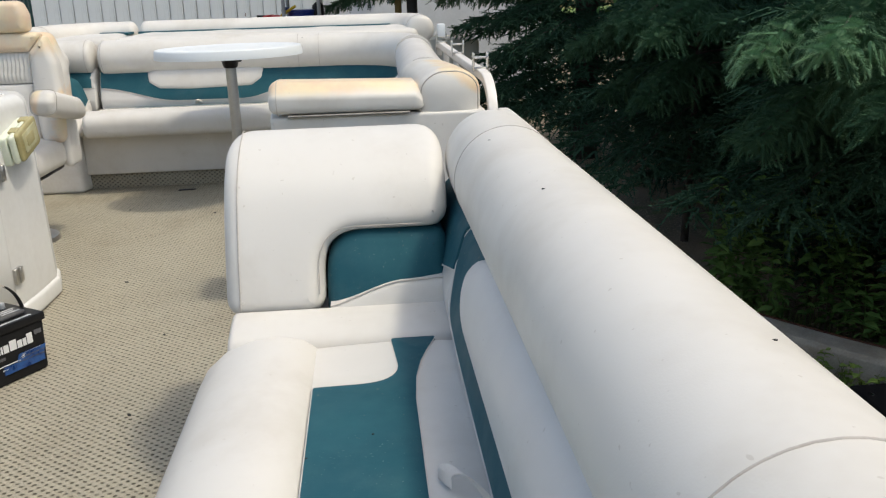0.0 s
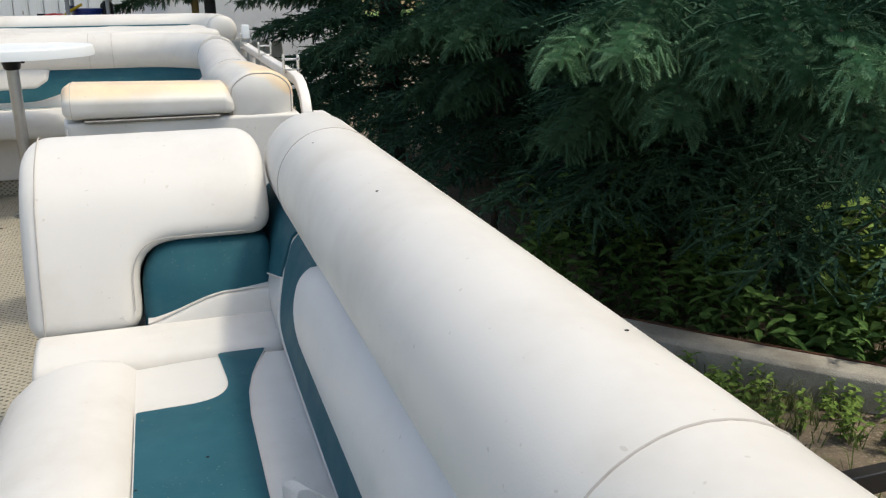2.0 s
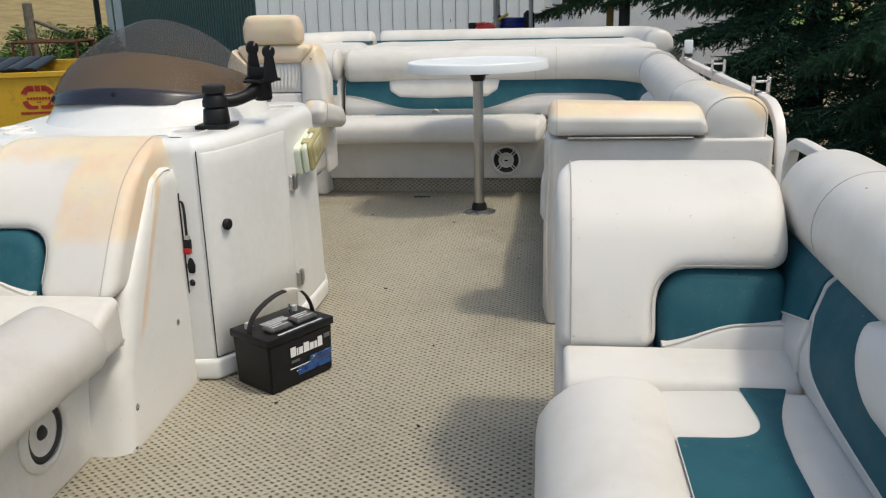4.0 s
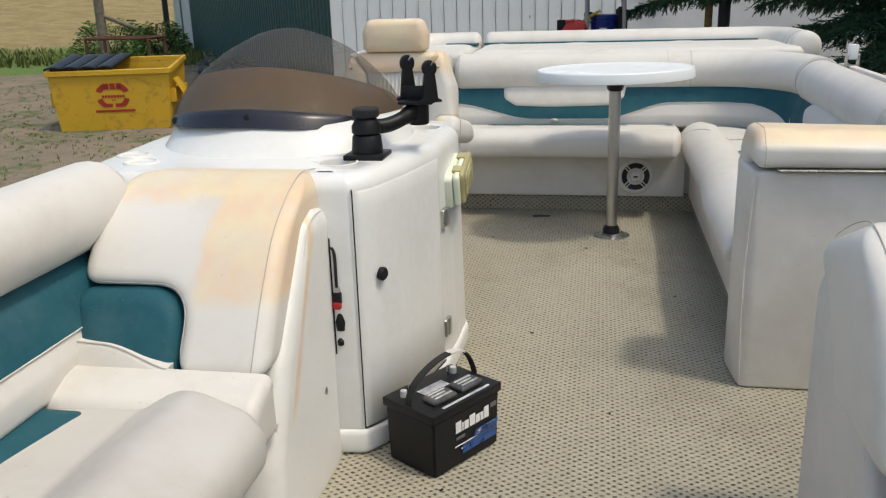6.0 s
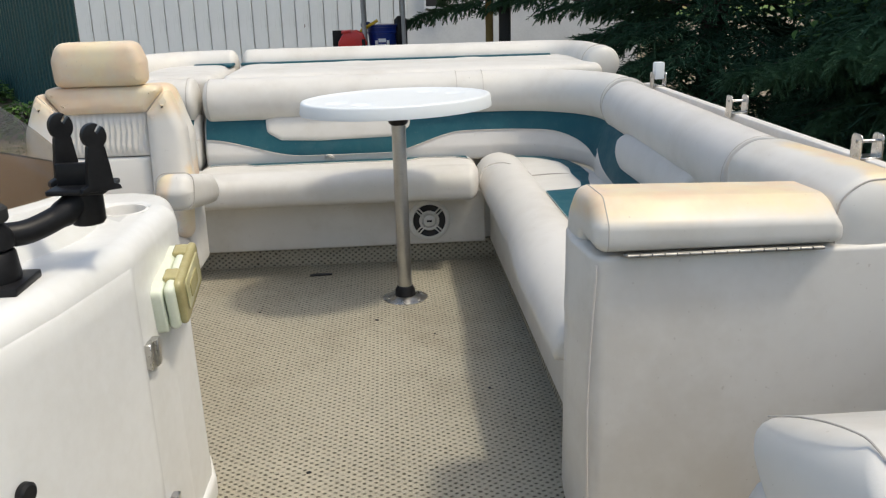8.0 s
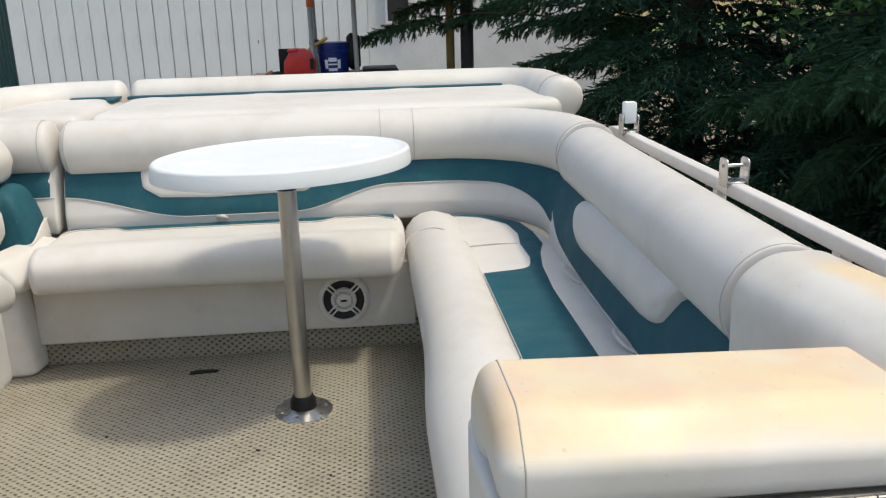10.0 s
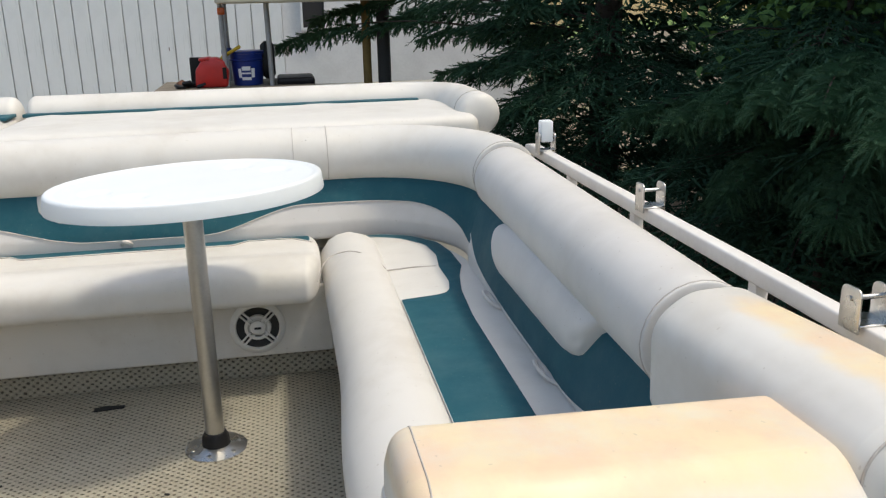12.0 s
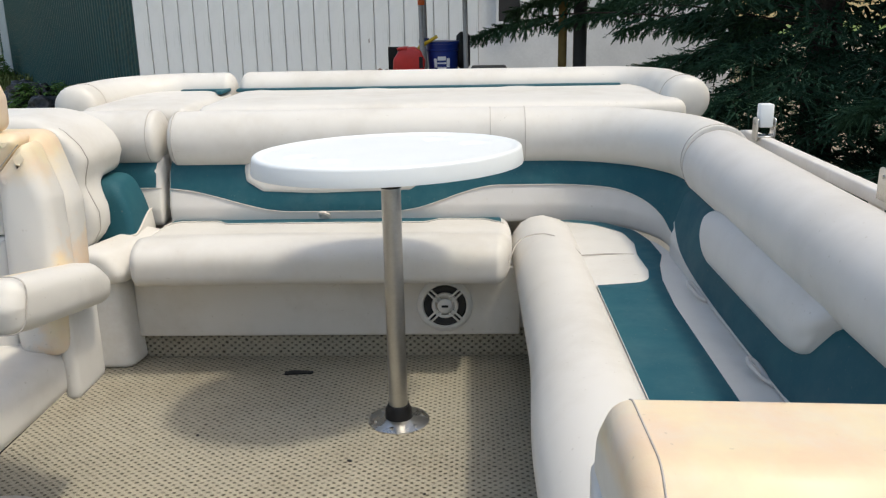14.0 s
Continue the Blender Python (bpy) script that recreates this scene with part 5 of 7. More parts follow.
for q in strap_line:
    for dy, dz in ((-0.011, 0.0), (0.011, 0.0), (0.011, 0.004), (-0.011, 0.004)):
        sv.append(BM @ Vector((q[0], q[1] + dy, q[2] + dz)))
for k in range(len(strap_line) - 1):
    for j in range(4):
        sf.append((4 * k + j, 4 * k + (j + 1) % 4, 4 * k + 4 + (j + 1) % 4, 4 * k + 4 + j))
carry = mesh_of("carry_strap", sv, sf, RUBBER, battery, "black woven carry strap", 30)
wv = [BM @ Vector((q[0], q[1] + dy, q[2] + dz)) for q in strap_line[19:25] for dy, dz in ((-0.0118, -0.001), (0.0118, -0.001), (0.0118, 0.0052), (-0.0118, 0.0052))]
mesh_of("strap_tag", wv, [(4 * k + j, 4 * k + (j + 1) % 4, 4 * k + 4 + (j + 1) % 4, 4 * k + 4 + j) for k in range(5) for j in range(4)], PIPING, carry, "pale worn tag round the strap", 30)
LBLUE = plain("blue_label_print", (0.01, 0.04, 0.16), (0.02, 0.10, 0.32), 30, 0.3)
LWHITE = plain("white_label_print", (0.80, 0.80, 0.80), (0.74, 0.74, 0.74), 20, 0.4)
LGREY = plain("grey_label_print", (0.10, 0.10, 0.11), (0.14, 0.14, 0.15), 20, 0.4)


def label_bar(x0, x1, z0, z1, material, slant=0.0):
    out = [(x0, z0), (x1, z0), (x1 + slant, z1), (x0 + slant, z1)]
    bm = pillow(out, 0.0012, 0.0002, lambda a, c, d: (a, -0.0048 - d, c), seg=1)
    return bat("label_print", bm, material)


label_bar(0.105, 0.245, 0.034, 0.060, LBLUE)
label_bar(0.15, 0.245, 0.060, 0.084, LBLUE, 0.01)
for x0, x1, h in ((0.080, 0.102, 0.032), (0.105, 0.111, 0.024), (0.114, 0.131, 0.024), (0.135, 0.158, 0.032), (0.161, 0.177, 0.024), (0.180, 0.192, 0.024), (0.195, 0.214, 0.034)):
    label_bar(x0, x1, 0.103, 0.103 + h, LWHITE)
label_bar(0.222, 0.247, 0.125, 0.139, LGREY)
label_bar(0.082, 0.115, 0.082, 0.091, LGREY)
label_bar(0.075, 0.162, 0.0625, 0.0655, LWHITE)
label_bar(0.162, 0.176, 0.0665, 0.0805, LWHITE, 0.008)
label_bar(0.180, 0.236, 0.0815, 0.0835, LWHITE)
label_bar(0.165, 0.246, 0.068, 0.073, LGREY)
label_bar(0.150, 0.246, 0.056, 0.061, LGREY)
label_bar(0.10, 0.118, 0.049, 0.053, LWHITE)

# ---- loudspeakers ----
GRILLE = plain("white_grille", (0.74, 0.72, 0.68), (0.66, 0.64, 0.60), 12, 0.45)
CONE = plain("dark_speaker_cone", (0.02, 0.02, 0.02), (0.035, 0.033, 0.03), 20, 0.7)


def speaker(m, bare=False):
    """A round loudspeaker with a ringed cross grille; bare: its grille is missing."""
    sp = thing("loudspeaker", "white round loudspeaker missing its grille" if bare else "white round loudspeaker with a cross-ribbed grille", "speaker", "loudspeakers in the seat bases")
    part("rim", turned([(0.076, 0.008), (0.080, 0.015), (0.090, 0.013), (0.099, 0.004), (0.099, -0.002), (0.074, -0.002)], 44, m), GRILLE, sp)
    part("cone", turned([(0.078, 0.004), (0.060, 0.002), (0.035, -0.006), (0.02, -0.010), (0, -0.008)], 36, m), CONE if not bare else GRILLE, sp)
    part("surround", turned([(0.079, 0.002), (0.070, 0.008), (0.058, 0.003)], 36, m), CONE, sp)
    if bare:
        part("magnet_cap", turned([(0.022, -0.006), (0.014, 0.006), (0, 0.010)], 20, m), CONE, sp)
        return sp
    for k in range(4):
        r = m @ Matrix.Rotation(radians(45 + 90 * k), 4, "Z")
        for off in (-0.0075, 0.0075):
            bm = box((0.028, off - 0.0035, 0.009), (0.080, off + 0.0035, 0.016), 0.0015, 1)
            bmesh.ops.transform(bm, matrix=r, verts=bm.verts[:])
            part("rib", bm, GRILLE, sp)
    part("inner_ring", turned([(0.034, 0.006), (0.036, 0.013), (0.045, 0.014), (0.048, 0.008), (0.046, 0.005)], 36, m), GRILLE, sp)
    part("hub", turned([(0.026, 0.008), (0.027, 0.014), (0.020, 0.018), (0, 0.019)], 28, m), GRILLE, sp)
    part("badge", box((-0.012, -0.004, 0.0), (0.012, 0.004, 0.002), 0.0005, 1), BLACK, sp).matrix_local = m @ Matrix.Translation((0, 0, 0.0185))
    return sp


speaker(Matrix.Translation((0.133, 0.4775, 0.207)) @ Matrix.Rotation(radians(90), 4, "X"))
speaker(Matrix.Translation((-0.858, -2.97, 0.185)) @ Matrix.Rotation(radians(90), 4, "Y"), True)

# ---- captain's chair ----
chair = thing("captain_chair", "ivory vinyl captain's chair bleached yellow, with armrests", "chair")
CX = -0.975
part("headrest", pillow(rounded([(-0.145, 0.972), (0.145, 0.972), (0.148, 1.05), (0.125, 1.115), (-0.125, 1.115), (-0.148, 1.06)], [0.03, 0.03, 0.04, 0.04, 0.04, 0.04], 6), 0.11, 0.035, lambda a, c, d: (CX + a, -0.43 - d, c), 0.006), VINYL_CHAIR, chair)
for s in (-1, 1):
    tube("headrest_post", [(CX + 0.07 * s, -0.47, 0.95), (CX + 0.07 * s, -0.475, 1.01)], 0.006, STEEL, chair, 8)
shell = rounded([(-0.225, 0.40), (0.225, 0.40), (0.262, 0.60), (0.262, 0.80), (0.205, 0.968), (-0.205, 0.968), (-0.262, 0.80), (-0.262, 0.60)], [0.05, 0.05, 0.1, 0.09, 0.05, 0.05, 0.09, 0.1], 6)
part("backrest", pillow(shell, 0.13, 0.05, lambda a, c, d: (CX + a, -0.36 - d - 0.10 * (0.97 - c) + 0.03, c), 0.0), VINYL_CHAIR, chair)
for sg in (-1, 1):
    wing = rounded([(sg * 0.262, 0.46), (sg * 0.150, 0.46), (sg * 0.137, 0.60), (sg * 0.137, 0.885), (sg * 0.208, 0.966), (sg * 0.258, 0.83), (sg * 0.270, 0.62)], [0.04, 0.04, 0.03, 0.008, 0.02, 0.06, 0.06], 5)
    part("side_bolster", pillow(wing, 0.105, 0.034, lambda a, c, d: (CX + a, -0.43 - d - 0.10 * (0.97 - c) - 0.02 * abs(a), c), 0.006, 6), VINYL_CHAIR, chair)
    tube("seam", [(CX + sg * (0.137 + 0.071 * f), -0.533 - 0.10 * (0.085 - 0.08 * f) - 0.004 * f, 0.886 + 0.075 * f) for f in np.linspace(0.15, 0.9, 10)], 0.0012, STITCH, chair, 6)
part("top_panel", pillow(rounded([(-0.137, 0.884), (0.137, 0.884), (0.205, 0.972), (-0.205, 0.972)], [0.012, 0.012, 0.03, 0.03], 5), 0.095, 0.026, lambda a, c, d: (CX + a, -0.43 - d - 0.10 * (0.97 - c), c), 0.006), VINYL_CHAIR, chair)
nx, nz = 60, 14
rv, rf = [], []
for i in range(nx + 1):
    for j in range(nz + 1):
        a, c = -0.135 + 0.270 * i / nx, 0.742 + 0.142 * j / nz
        fold = 0.005 * math.sin(i * 1.55 + 0.8 * math.sin(j * 0.5)) * math.sin(math.pi * j / nz) ** 0.4
        rim = 0.012 * (1 - min(1, 6 * min(i / nx, 1 - i / nx, j / nz, 1 - j / nz)))
        rv.append((CX + a, -0.508 - 0.10 * (0.97 - c) - fold + rim, c))
rf = [(i * (nz + 1) + j, (i + 1) * (nz + 1) + j, (i + 1) * (nz + 1) + j + 1, i * (nz + 1) + j + 1) for i in range(nx) for j in range(nz)]
mesh_of("ruffled_panel", rv, rf, VINYL, chair, "gathered ivory vinyl panel", 80)
part("lower_panel", pillow(rounded([(-0.137, 0.45), (0.137, 0.45), (0.135, 0.738), (-0.135, 0.738)], 0.01, 3), 0.075, 0.015, lambda a, c, d: (CX + a, -0.43 - d - 0.10 * (0.97 - c), c), 0.008), VINYL, chair)
for s in (-1, 1):
    part("armrest", pillow(rounded([(-0.46, 0.555), (-0.80, 0.615), (-0.88, 0.635), (-0.895, 0.69), (-0.86, 0.742), (-0.50, 0.668), (-0.44, 0.62)], [0.04, 0.04, 0.03, 0.03, 0.04, 0.04, 0.04], 6), 0.112, 0.040, lambda a, c, d, s=s: (CX + s * 0.285 + d - 0.056, a, c), 0.004, 7), VINYL_REST, chair)
    tube("seam", [(CX + s * 0.285 + x, -0.860 + 0.35 * (z - 0.68), z) for x, z in rounded([(-0.057, 0.634), (0.057, 0.634), (0.057, 0.741), (-0.057, 0.741)], 0.036, 6)], 0.0016, STITCH, chair, 6, loop=True)
    part("arm_bracket", box((CX + s * 0.25 - 0.02, -0.56, 0.34), (CX + s * 0.25 + 0.02, -0.40, 0.60), 0.018, 3), VINYL, chair)
part("seat_cushion", pillow(rounded([(-0.235, -0.88), (0.235, -0.88), (0.245, -0.45), (-0.245, -0.45)], [0.07, 0.07, 0.03, 0.03], 6), 0.13, 0.045, lambda a, b, c: (CX + a, b, 0.345 + c), 0.008), VINYL, chair)
part("seat_pan", box((CX - 0.19, -0.84, 0.318), (CX + 0.19, -0.44, 0.35), 0.012, 2), BLACK, chair)
part("pedestal", turned([(0, 0.0), (0.17, 0.0), (0.165, 0.02), (0.05, 0.04), (0.042, 0.06), (0.042, 0.32), (0, 0.32)], 32, Matrix.Translation((CX, -0.62, 0.0))), ALUMINIUM, chair)

# ---- small marks on the deck ----
scar = part("deck_latch", pillow(rounded([(-0.43, 0.335), (-0.33, 0.345), (-0.33, 0.365), (-0.40, 0.372), (-0.43, 0.36)], 0.006, 3), 0.004, 0.001, lambda a, b, c: (a, b, 0.0005 + c), seg=1), BLACK, None)
tagged(scar, "dark worn slot cut in the beige carpet", "slot")
random.seed(5)
for k, (x, y) in enumerate(((0.009, -2.536), (-0.12, -0.25), (0.10, -0.42), (-0.30, -1.35), (-0.02, -1.95), (-0.45, -2.42), (0.25, -0.9), (-0.6, -0.1))):
    out = ellipse(x, y, random.uniform(0.004, 0.009), random.uniform(0.003, 0.005), 9, random.uniform(0, 3))
    crumb = part("bark_crumb", pillow(out, 0.004, 0.001, lambda a, b, c: (a, b, c + 0.0005), seg=1), RUBBER, None)
    tagged(crumb, "tiny dark crumb of bark on the carpet", "crumb", "crumbs on the carpet")

for k, (x, y, z) in enumerate(((1.045, -4.13, 0.8375), (0.957, -3.09, 0.8305), (0.97, -3.55, 0.8365), (0.60, -3.62, 0.4600), (0.68, -3.80, 0.4535), (0.70, -3.55, 0.4535), (0.655, -1.60, 0.8095), (0.35, 0.62, 0.8490))):
    bm = bmesh.new()
    bmesh.ops.create_icosphere(bm, subdivisions=1, radius=0.0022)
    bmesh.ops.scale(bm, vec=(1.3, 0.8, 0.5), verts=bm.verts)
    bmesh.ops.translate(bm, vec=(x, y, z), verts=bm.verts)
    tagged(part("bark_crumb", bm, RUBBER, None), "tiny dark crumb of bark lying on the vinyl", "crumb", "crumbs on the vinyl")


# ---- yard and fields ----
GROUND_Z = -0.93
AWAY = (-0.63, 0.777, 0.0)


def ground_height(x, y):
    d = AWAY[0] * x + AWAY[1] * y
    bump = 0.012 * noise.noise((x * 0.9, y * 0.9, 0.0)) + 0.02 * noise.noise((x * 0.23, y * 0.23, 3.0))
    return GROUND_Z + bump * min(1.0, 8.0 / (abs(x) + abs(y) + 1) + 0.3) + 0.13 * max(0.0, d - 42) - 0.0


def ground_material():
    m = Nodes("gravel_grass_and_field")
    d = m.dot(AWAY)
    wob = m.math("MULTIPLY", m.math("SUBTRACT", m.noise(0.35, 4), 0.5), 7.0)
    reach = m.math("ADD", d, wob)
    stones = m.node("ShaderNodeTexVoronoi", Scale=42.0)
    m.plug(m.coord, stones.inputs["Vector"])
    grit = m.mix(m.ramp(m.noise(24, 4), 0.3, 0.7), rgb(0.33, 0.275, 0.21), rgb(0.47, 0.40, 0.31))
    grit = m.mix(m.ramp(stones.outputs["Distance"], 0.02, 0.5), grit, rgb(0.17, 0.145, 0.105))
    damp = m.mix(m.ramp(m.noise(0.7, 4), 0.42, 0.62), grit, rgb(0.25, 0.20, 0.145))
    weed = m.ramp(m.noise(1.3, 6, 0.7), 0.53, 0.63)
    green = m.mix(m.noise(30, 3), rgb(0.055, 0.085, 0.025), rgb(0.12, 0.15, 0.05))
    near = m.mix(m.math("MULTIPLY", weed, 0.8), damp, green)
    lawn = m.mix(m.noise(9, 5), rgb(0.085, 0.15, 0.035), rgb(0.15, 0.21, 0.06))
    straw = m.mix(m.ramp(m.noise(0.9, 8, 0.7), 0.35, 0.65), rgb(0.22, 0.165, 0.072), rgb(0.30, 0.235, 0.115))
    straw = m.mix(m.ramp(m.noise(3.0, 6), 0.55, 0.7), straw, rgb(0.20, 0.17, 0.06))
    color = m.mix(m.ramp(reach, 25.5, 27.0), near, lawn)
    color = m.mix(m.ramp(reach, 39.0, 43.0), color, straw)
    height = m.math("ADD", m.math("MULTIPLY", stones.outputs["Distance"], 0.6), m.noise(60, 4))
    return m.done(color, 0.95, height, 0.6, 0.02, 0.0, 0.2)


NG = 150
xs = np.sign(np.linspace(-1, 1, NG + 1)) * np.abs(np.linspace(-1, 1, NG + 1)) ** 2.6 * 320
gv = [(x, y, ground_height(x, y)) for x in xs for y in xs]
gf = [(i * (NG + 1) + j, (i + 1) * (NG + 1) + j, (i + 1) * (NG + 1) + j + 1, i * (NG + 1) + j + 1) for i in range(NG) for j in range(NG)]
tagged(mesh_of("ground", gv, gf, ground_material(), None), "gravel yard with weeds running out to grass and a straw field", "ground", kind="structure")

CONCRETE = plain("weathered_concrete", (0.47, 0.44, 0.38), (0.34, 0.31, 0.26), 7, 0.9, 90, 0.6, 0.008)
RUST = plain("rusty_steel", (0.12, 0.045, 0.022), (0.07, 0.03, 0.018), 14, 0.85, 70, 0.6, 0.004)
kerb_line = smooth_line([(1.5, 1.9), (2.3, 0.45), (2.97, -0.56), (3.48, -1.18), (4.0, -1.74), (5.4, -3.2)], 40)
kerb = Sweep(kerb_line, rounded([(-0.07, -1.05), (0.10, -1.05), (0.088, -0.770), (0.065, -0.745), (-0.075, -0.735)], [0, 0, 0.02, 0.02, 0.02], 4), (0, 0), 0.08)
kb = kerb.build("kerb", CONCRETE, None, "", 40)
tagged(kb, "low weathered concrete kerb beside the gravel", "kerb", kind="structure")
edging = Sweep(kerb_line, rounded([(-0.10, -0.9), (-0.085, -0.9), (-0.085, -0.738), (-0.10, -0.738)], 0.003, 2), (0, 0), 0.08)
tagged(edging.build("edging_strip", RUST, None, "", 40), "thin rusty steel edging behind the kerb", "edging")

# ---- trailer beside the boat ----
trailer = thing("trailer_frame", "black carpeted and painted steel trailer frame", "trailer")
BUNK = plain("black_bunk_carpet", (0.010, 0.010, 0.011), (0.015, 0.015, 0.016), 30, 0.95, 260, 0.6, 0.003, spec=0.06)
PAINT = plain("black_steel_paint", (0.012, 0.012, 0.014), (0.03, 0.029, 0.028), 8, 0.35)
part("bunk", box((2.70, -6.5, -0.61), (2.87, -1.62, -0.55), 0.012, 3), BUNK, trailer)
part("rail", box((2.72, -6.5, -0.70), (2.78, -1.75, -0.612), 0.004, 1), PAINT, trailer)
part("rail", box((4.30, -6.5, -0.70), (4.36, -1.75, -0.612), 0.004, 1), PAINT, trailer)
for y in (-2.58, -4.4):
    part("crossbeam", box((2.781, y - 0.03, -0.69), (4.299, y + 0.03, -0.60), 0.004, 1), PAINT, trailer)
for x in (2.75, 4.33):
    for y in (-2.2, -5.2):
        part("leg", box((x - 0.025, y - 0.025, GROUND_Z - 0.03), (x + 0.025, y + 0.025, -0.701), 0.003, 1), PAINT, trailer)
tube("bolt", [(2.745, -1.72, -0.55), (2.745, -1.72, -0.546)], 0.008, STEEL, trailer, 10)

# ---- barns ----
BOARD = Nodes("white_painted_boards")
worn = BOARD.ramp(BOARD.noise(2.0, 6, 0.7), 0.45, 0.75)
streak = BOARD.node("ShaderNodeTexNoise", Scale=5.0, Detail=5.0)
stretch = BOARD.tree.nodes.new("ShaderNodeMapping")
stretch.inputs["Scale"].default_value = (6.0, 6.0, 0.4)
BOARD.plug(BOARD.coord, stretch.inputs["Vector"])
BOARD.plug(stretch.outputs[0], streak.inputs["Vector"])
bcol = BOARD.mix(BOARD.math("MULTIPLY", worn, 0.5), rgb(0.73, 0.755, 0.76), rgb(0.61, 0.64, 0.645))
bcol = BOARD.mix(BOARD.ramp(streak.outputs["Fac"], 0.55, 0.8, 0.0, 0.5), bcol, rgb(0.42, 0.44, 0.44))
BOARD_MAT = BOARD.done(bcol, 0.7, BOARD.noise(90, 3), 0.3, 0.004)
SMOOTH_WHITE = plain("white_wall_paint", (0.73, 0.745, 0.75), (0.64, 0.655, 0.66), 2, 0.7, 60, 0.3, 0.004)
GREEN = plain("dark_green_sheet_metal", (0.013, 0.068, 0.068), (0.020, 0.085, 0.083), 1.5, 0.45, 40, 0.1, 0.003)
GREEN_TRIM = plain("green_trim_paint", (0.008, 0.075, 0.055), (0.012, 0.09, 0.065), 3, 0.45)
DARK = plain("dark_opening", (0.02, 0.02, 0.02), (0.03, 0.03, 0.03), 5, 0.8)
ROOF = plain("grey_metal_roof", (0.30, 0.31, 0.32), (0.24, 0.25, 0.26), 2, 0.5)

barn = thing("barn", "white board-clad barn with a small dark window", "barn")
SL = 0.05


def wall_y(x):
    return 10.55 + SL * (x + 4.75)


part("wall", pillow([(-4.74, 10.60), (0.35, wall_y(0.35) + 0.05), (0.35, 16.0), (-4.74, 16.0)], 6.2, 0.004, lambda a, b, c: (a, b, GROUND_Z + c), seg=1), SMOOTH_WHITE, barn)
part("wall", pillow([(0.36, wall_y(0.36) + 0.03), (4.2, wall_y(4.2) + 0.03), (4.2, 16.0), (0.36, 16.0)], 6.2, 0.004, lambda a, b, c: (a, b, GROUND_Z + c), seg=1), SMOOTH_WHITE, barn)
part("roof", pillow([(-5.1, 10.2), (4.5, 11.0), (4.5, 16.3), (-5.1, 16.3)], 0.15, 0.01, lambda a, b, c: (a, b, 5.28 + c + 0.28 * (b - 10.2)), seg=1), ROOF, barn)
random.seed(11)
bw = 0.222
board_mesh = None
for k in range(23):
    x = -4.745 + k * bw
    if board_mesh is None:
        ob = part("board", box((0.004, -0.014, 0.0), (bw - 0.006, 0.014, 6.1), 0.004, 1), BOARD_MAT, barn)
        board_mesh = ob.data
    else:
        ob = new("board", board_mesh)
        ob.parent = barn
    ob.matrix_local = pose(x, wall_y(x) + random.uniform(0, 0.006), GROUND_Z + 0.02, 0, 0, math.degrees(math.atan(SL)))
win = part("window", box((0.66, wall_y(0.8) - 0.03, 0.99), (0.98, wall_y(0.8) + 0.06, 1.75), 0.006, 1), DARK, barn, "small dark barn window")
part("frame", merged(box((0.625, wall_y(0.8) - 0.05, 0.95), (0.66, wall_y(0.8) + 0.05, 1.79)), box((0.98, wall_y(0.8) - 0.05, 0.95), (1.015, wall_y(0.8) + 0.05, 1.79)), box((0.66, wall_y(0.8) - 0.05, 0.95), (0.98, wall_y(0.8) + 0.05, 0.99))), SMOOTH_WHITE, win)
tube("bolt_row", [(-1.28, wall_y(-1.28) - 0.016, 0.72), (-1.28, wall_y(-1.28) - 0.016, 0.77)], 0.006, RUST, barn, 6)

shed = thing("shed", "dark green metal-clad shed with white doors", "shed")
G0, G1 = np.array((-5.05, 11.9)), np.array((-15.25, 26.7))
along = (G1 - G0) / np.linalg.norm(G1 - G0)
out = np.array((-along[1], along[0]))
if out @ np.array((0, -1)) < 0:
    out = -out
GL = float(np.linalg.norm(G1 - G0))


def on_wall(s, d, z):
    q = G0 + along * s + out * d
    return (q[0], q[1], z)


prof = []
s = 0.0
while s < GL:
    prof += [(s, 0.0), (s + 0.17, 0.0), (s + 0.19, 0.03), (s + 0.23, 0.03)]
    s += 0.25
gw = [on_wall(a, d, z) for a, d in prof for z in (GROUND_Z - 0.2, 5.4)]
mesh_of("wall", gw, [(2 * k, 2 * k + 2, 2 * k + 3, 2 * k + 1) for k in range(len(prof) - 1)], GREEN, shed, "ribbed dark green metal wall", 20)
part("corner_trim", pillow([(-0.22, 0.01), (0.0, 0.01), (0.0, 0.07), (-0.22, 0.07)], 6.3, 0.005, lambda a, b, c: on_wall(a + 0.12, b, GROUND_Z + c), seg=1), GREEN_TRIM, shed)
part("body", pillow([(0, -6.0), (GL + 5.0, -6.0), (GL + 5.0, -0.03), (0, -0.03)], 6.3, 0.01, lambda a, b, c: on_wall(a, b, GROUND_Z - 0.1 + c), seg=1), SMOOTH_WHITE, shed)
part("roof", pillow([(-0.3, -6.3), (GL + 5.3, -6.3), (GL + 5.3, 0.4), (-0.3, 0.4)], 0.14, 0.01, lambda a, b, c: on_wall(a, b, 5.45 + c - 0.2 * b), seg=1), ROOF, shed)
SIDING = plain("white_lap_siding", (0.60, 0.62, 0.63), (0.52, 0.54, 0.55), 3, 0.6)
for k in range(34):
    part("siding_strip", pillow([(GL + 0.15, 0.0), (GL + 2.1, 0.0), (GL + 2.1, 0.03), (GL + 0.15, 0.03)], 0.145, 0.004, lambda a, b, c, k=k: on_wall(a, b + 0.012 * (1 - c / 0.145), GROUND_Z + 0.15 + 0.15 * k + c), seg=1), SIDING, shed)
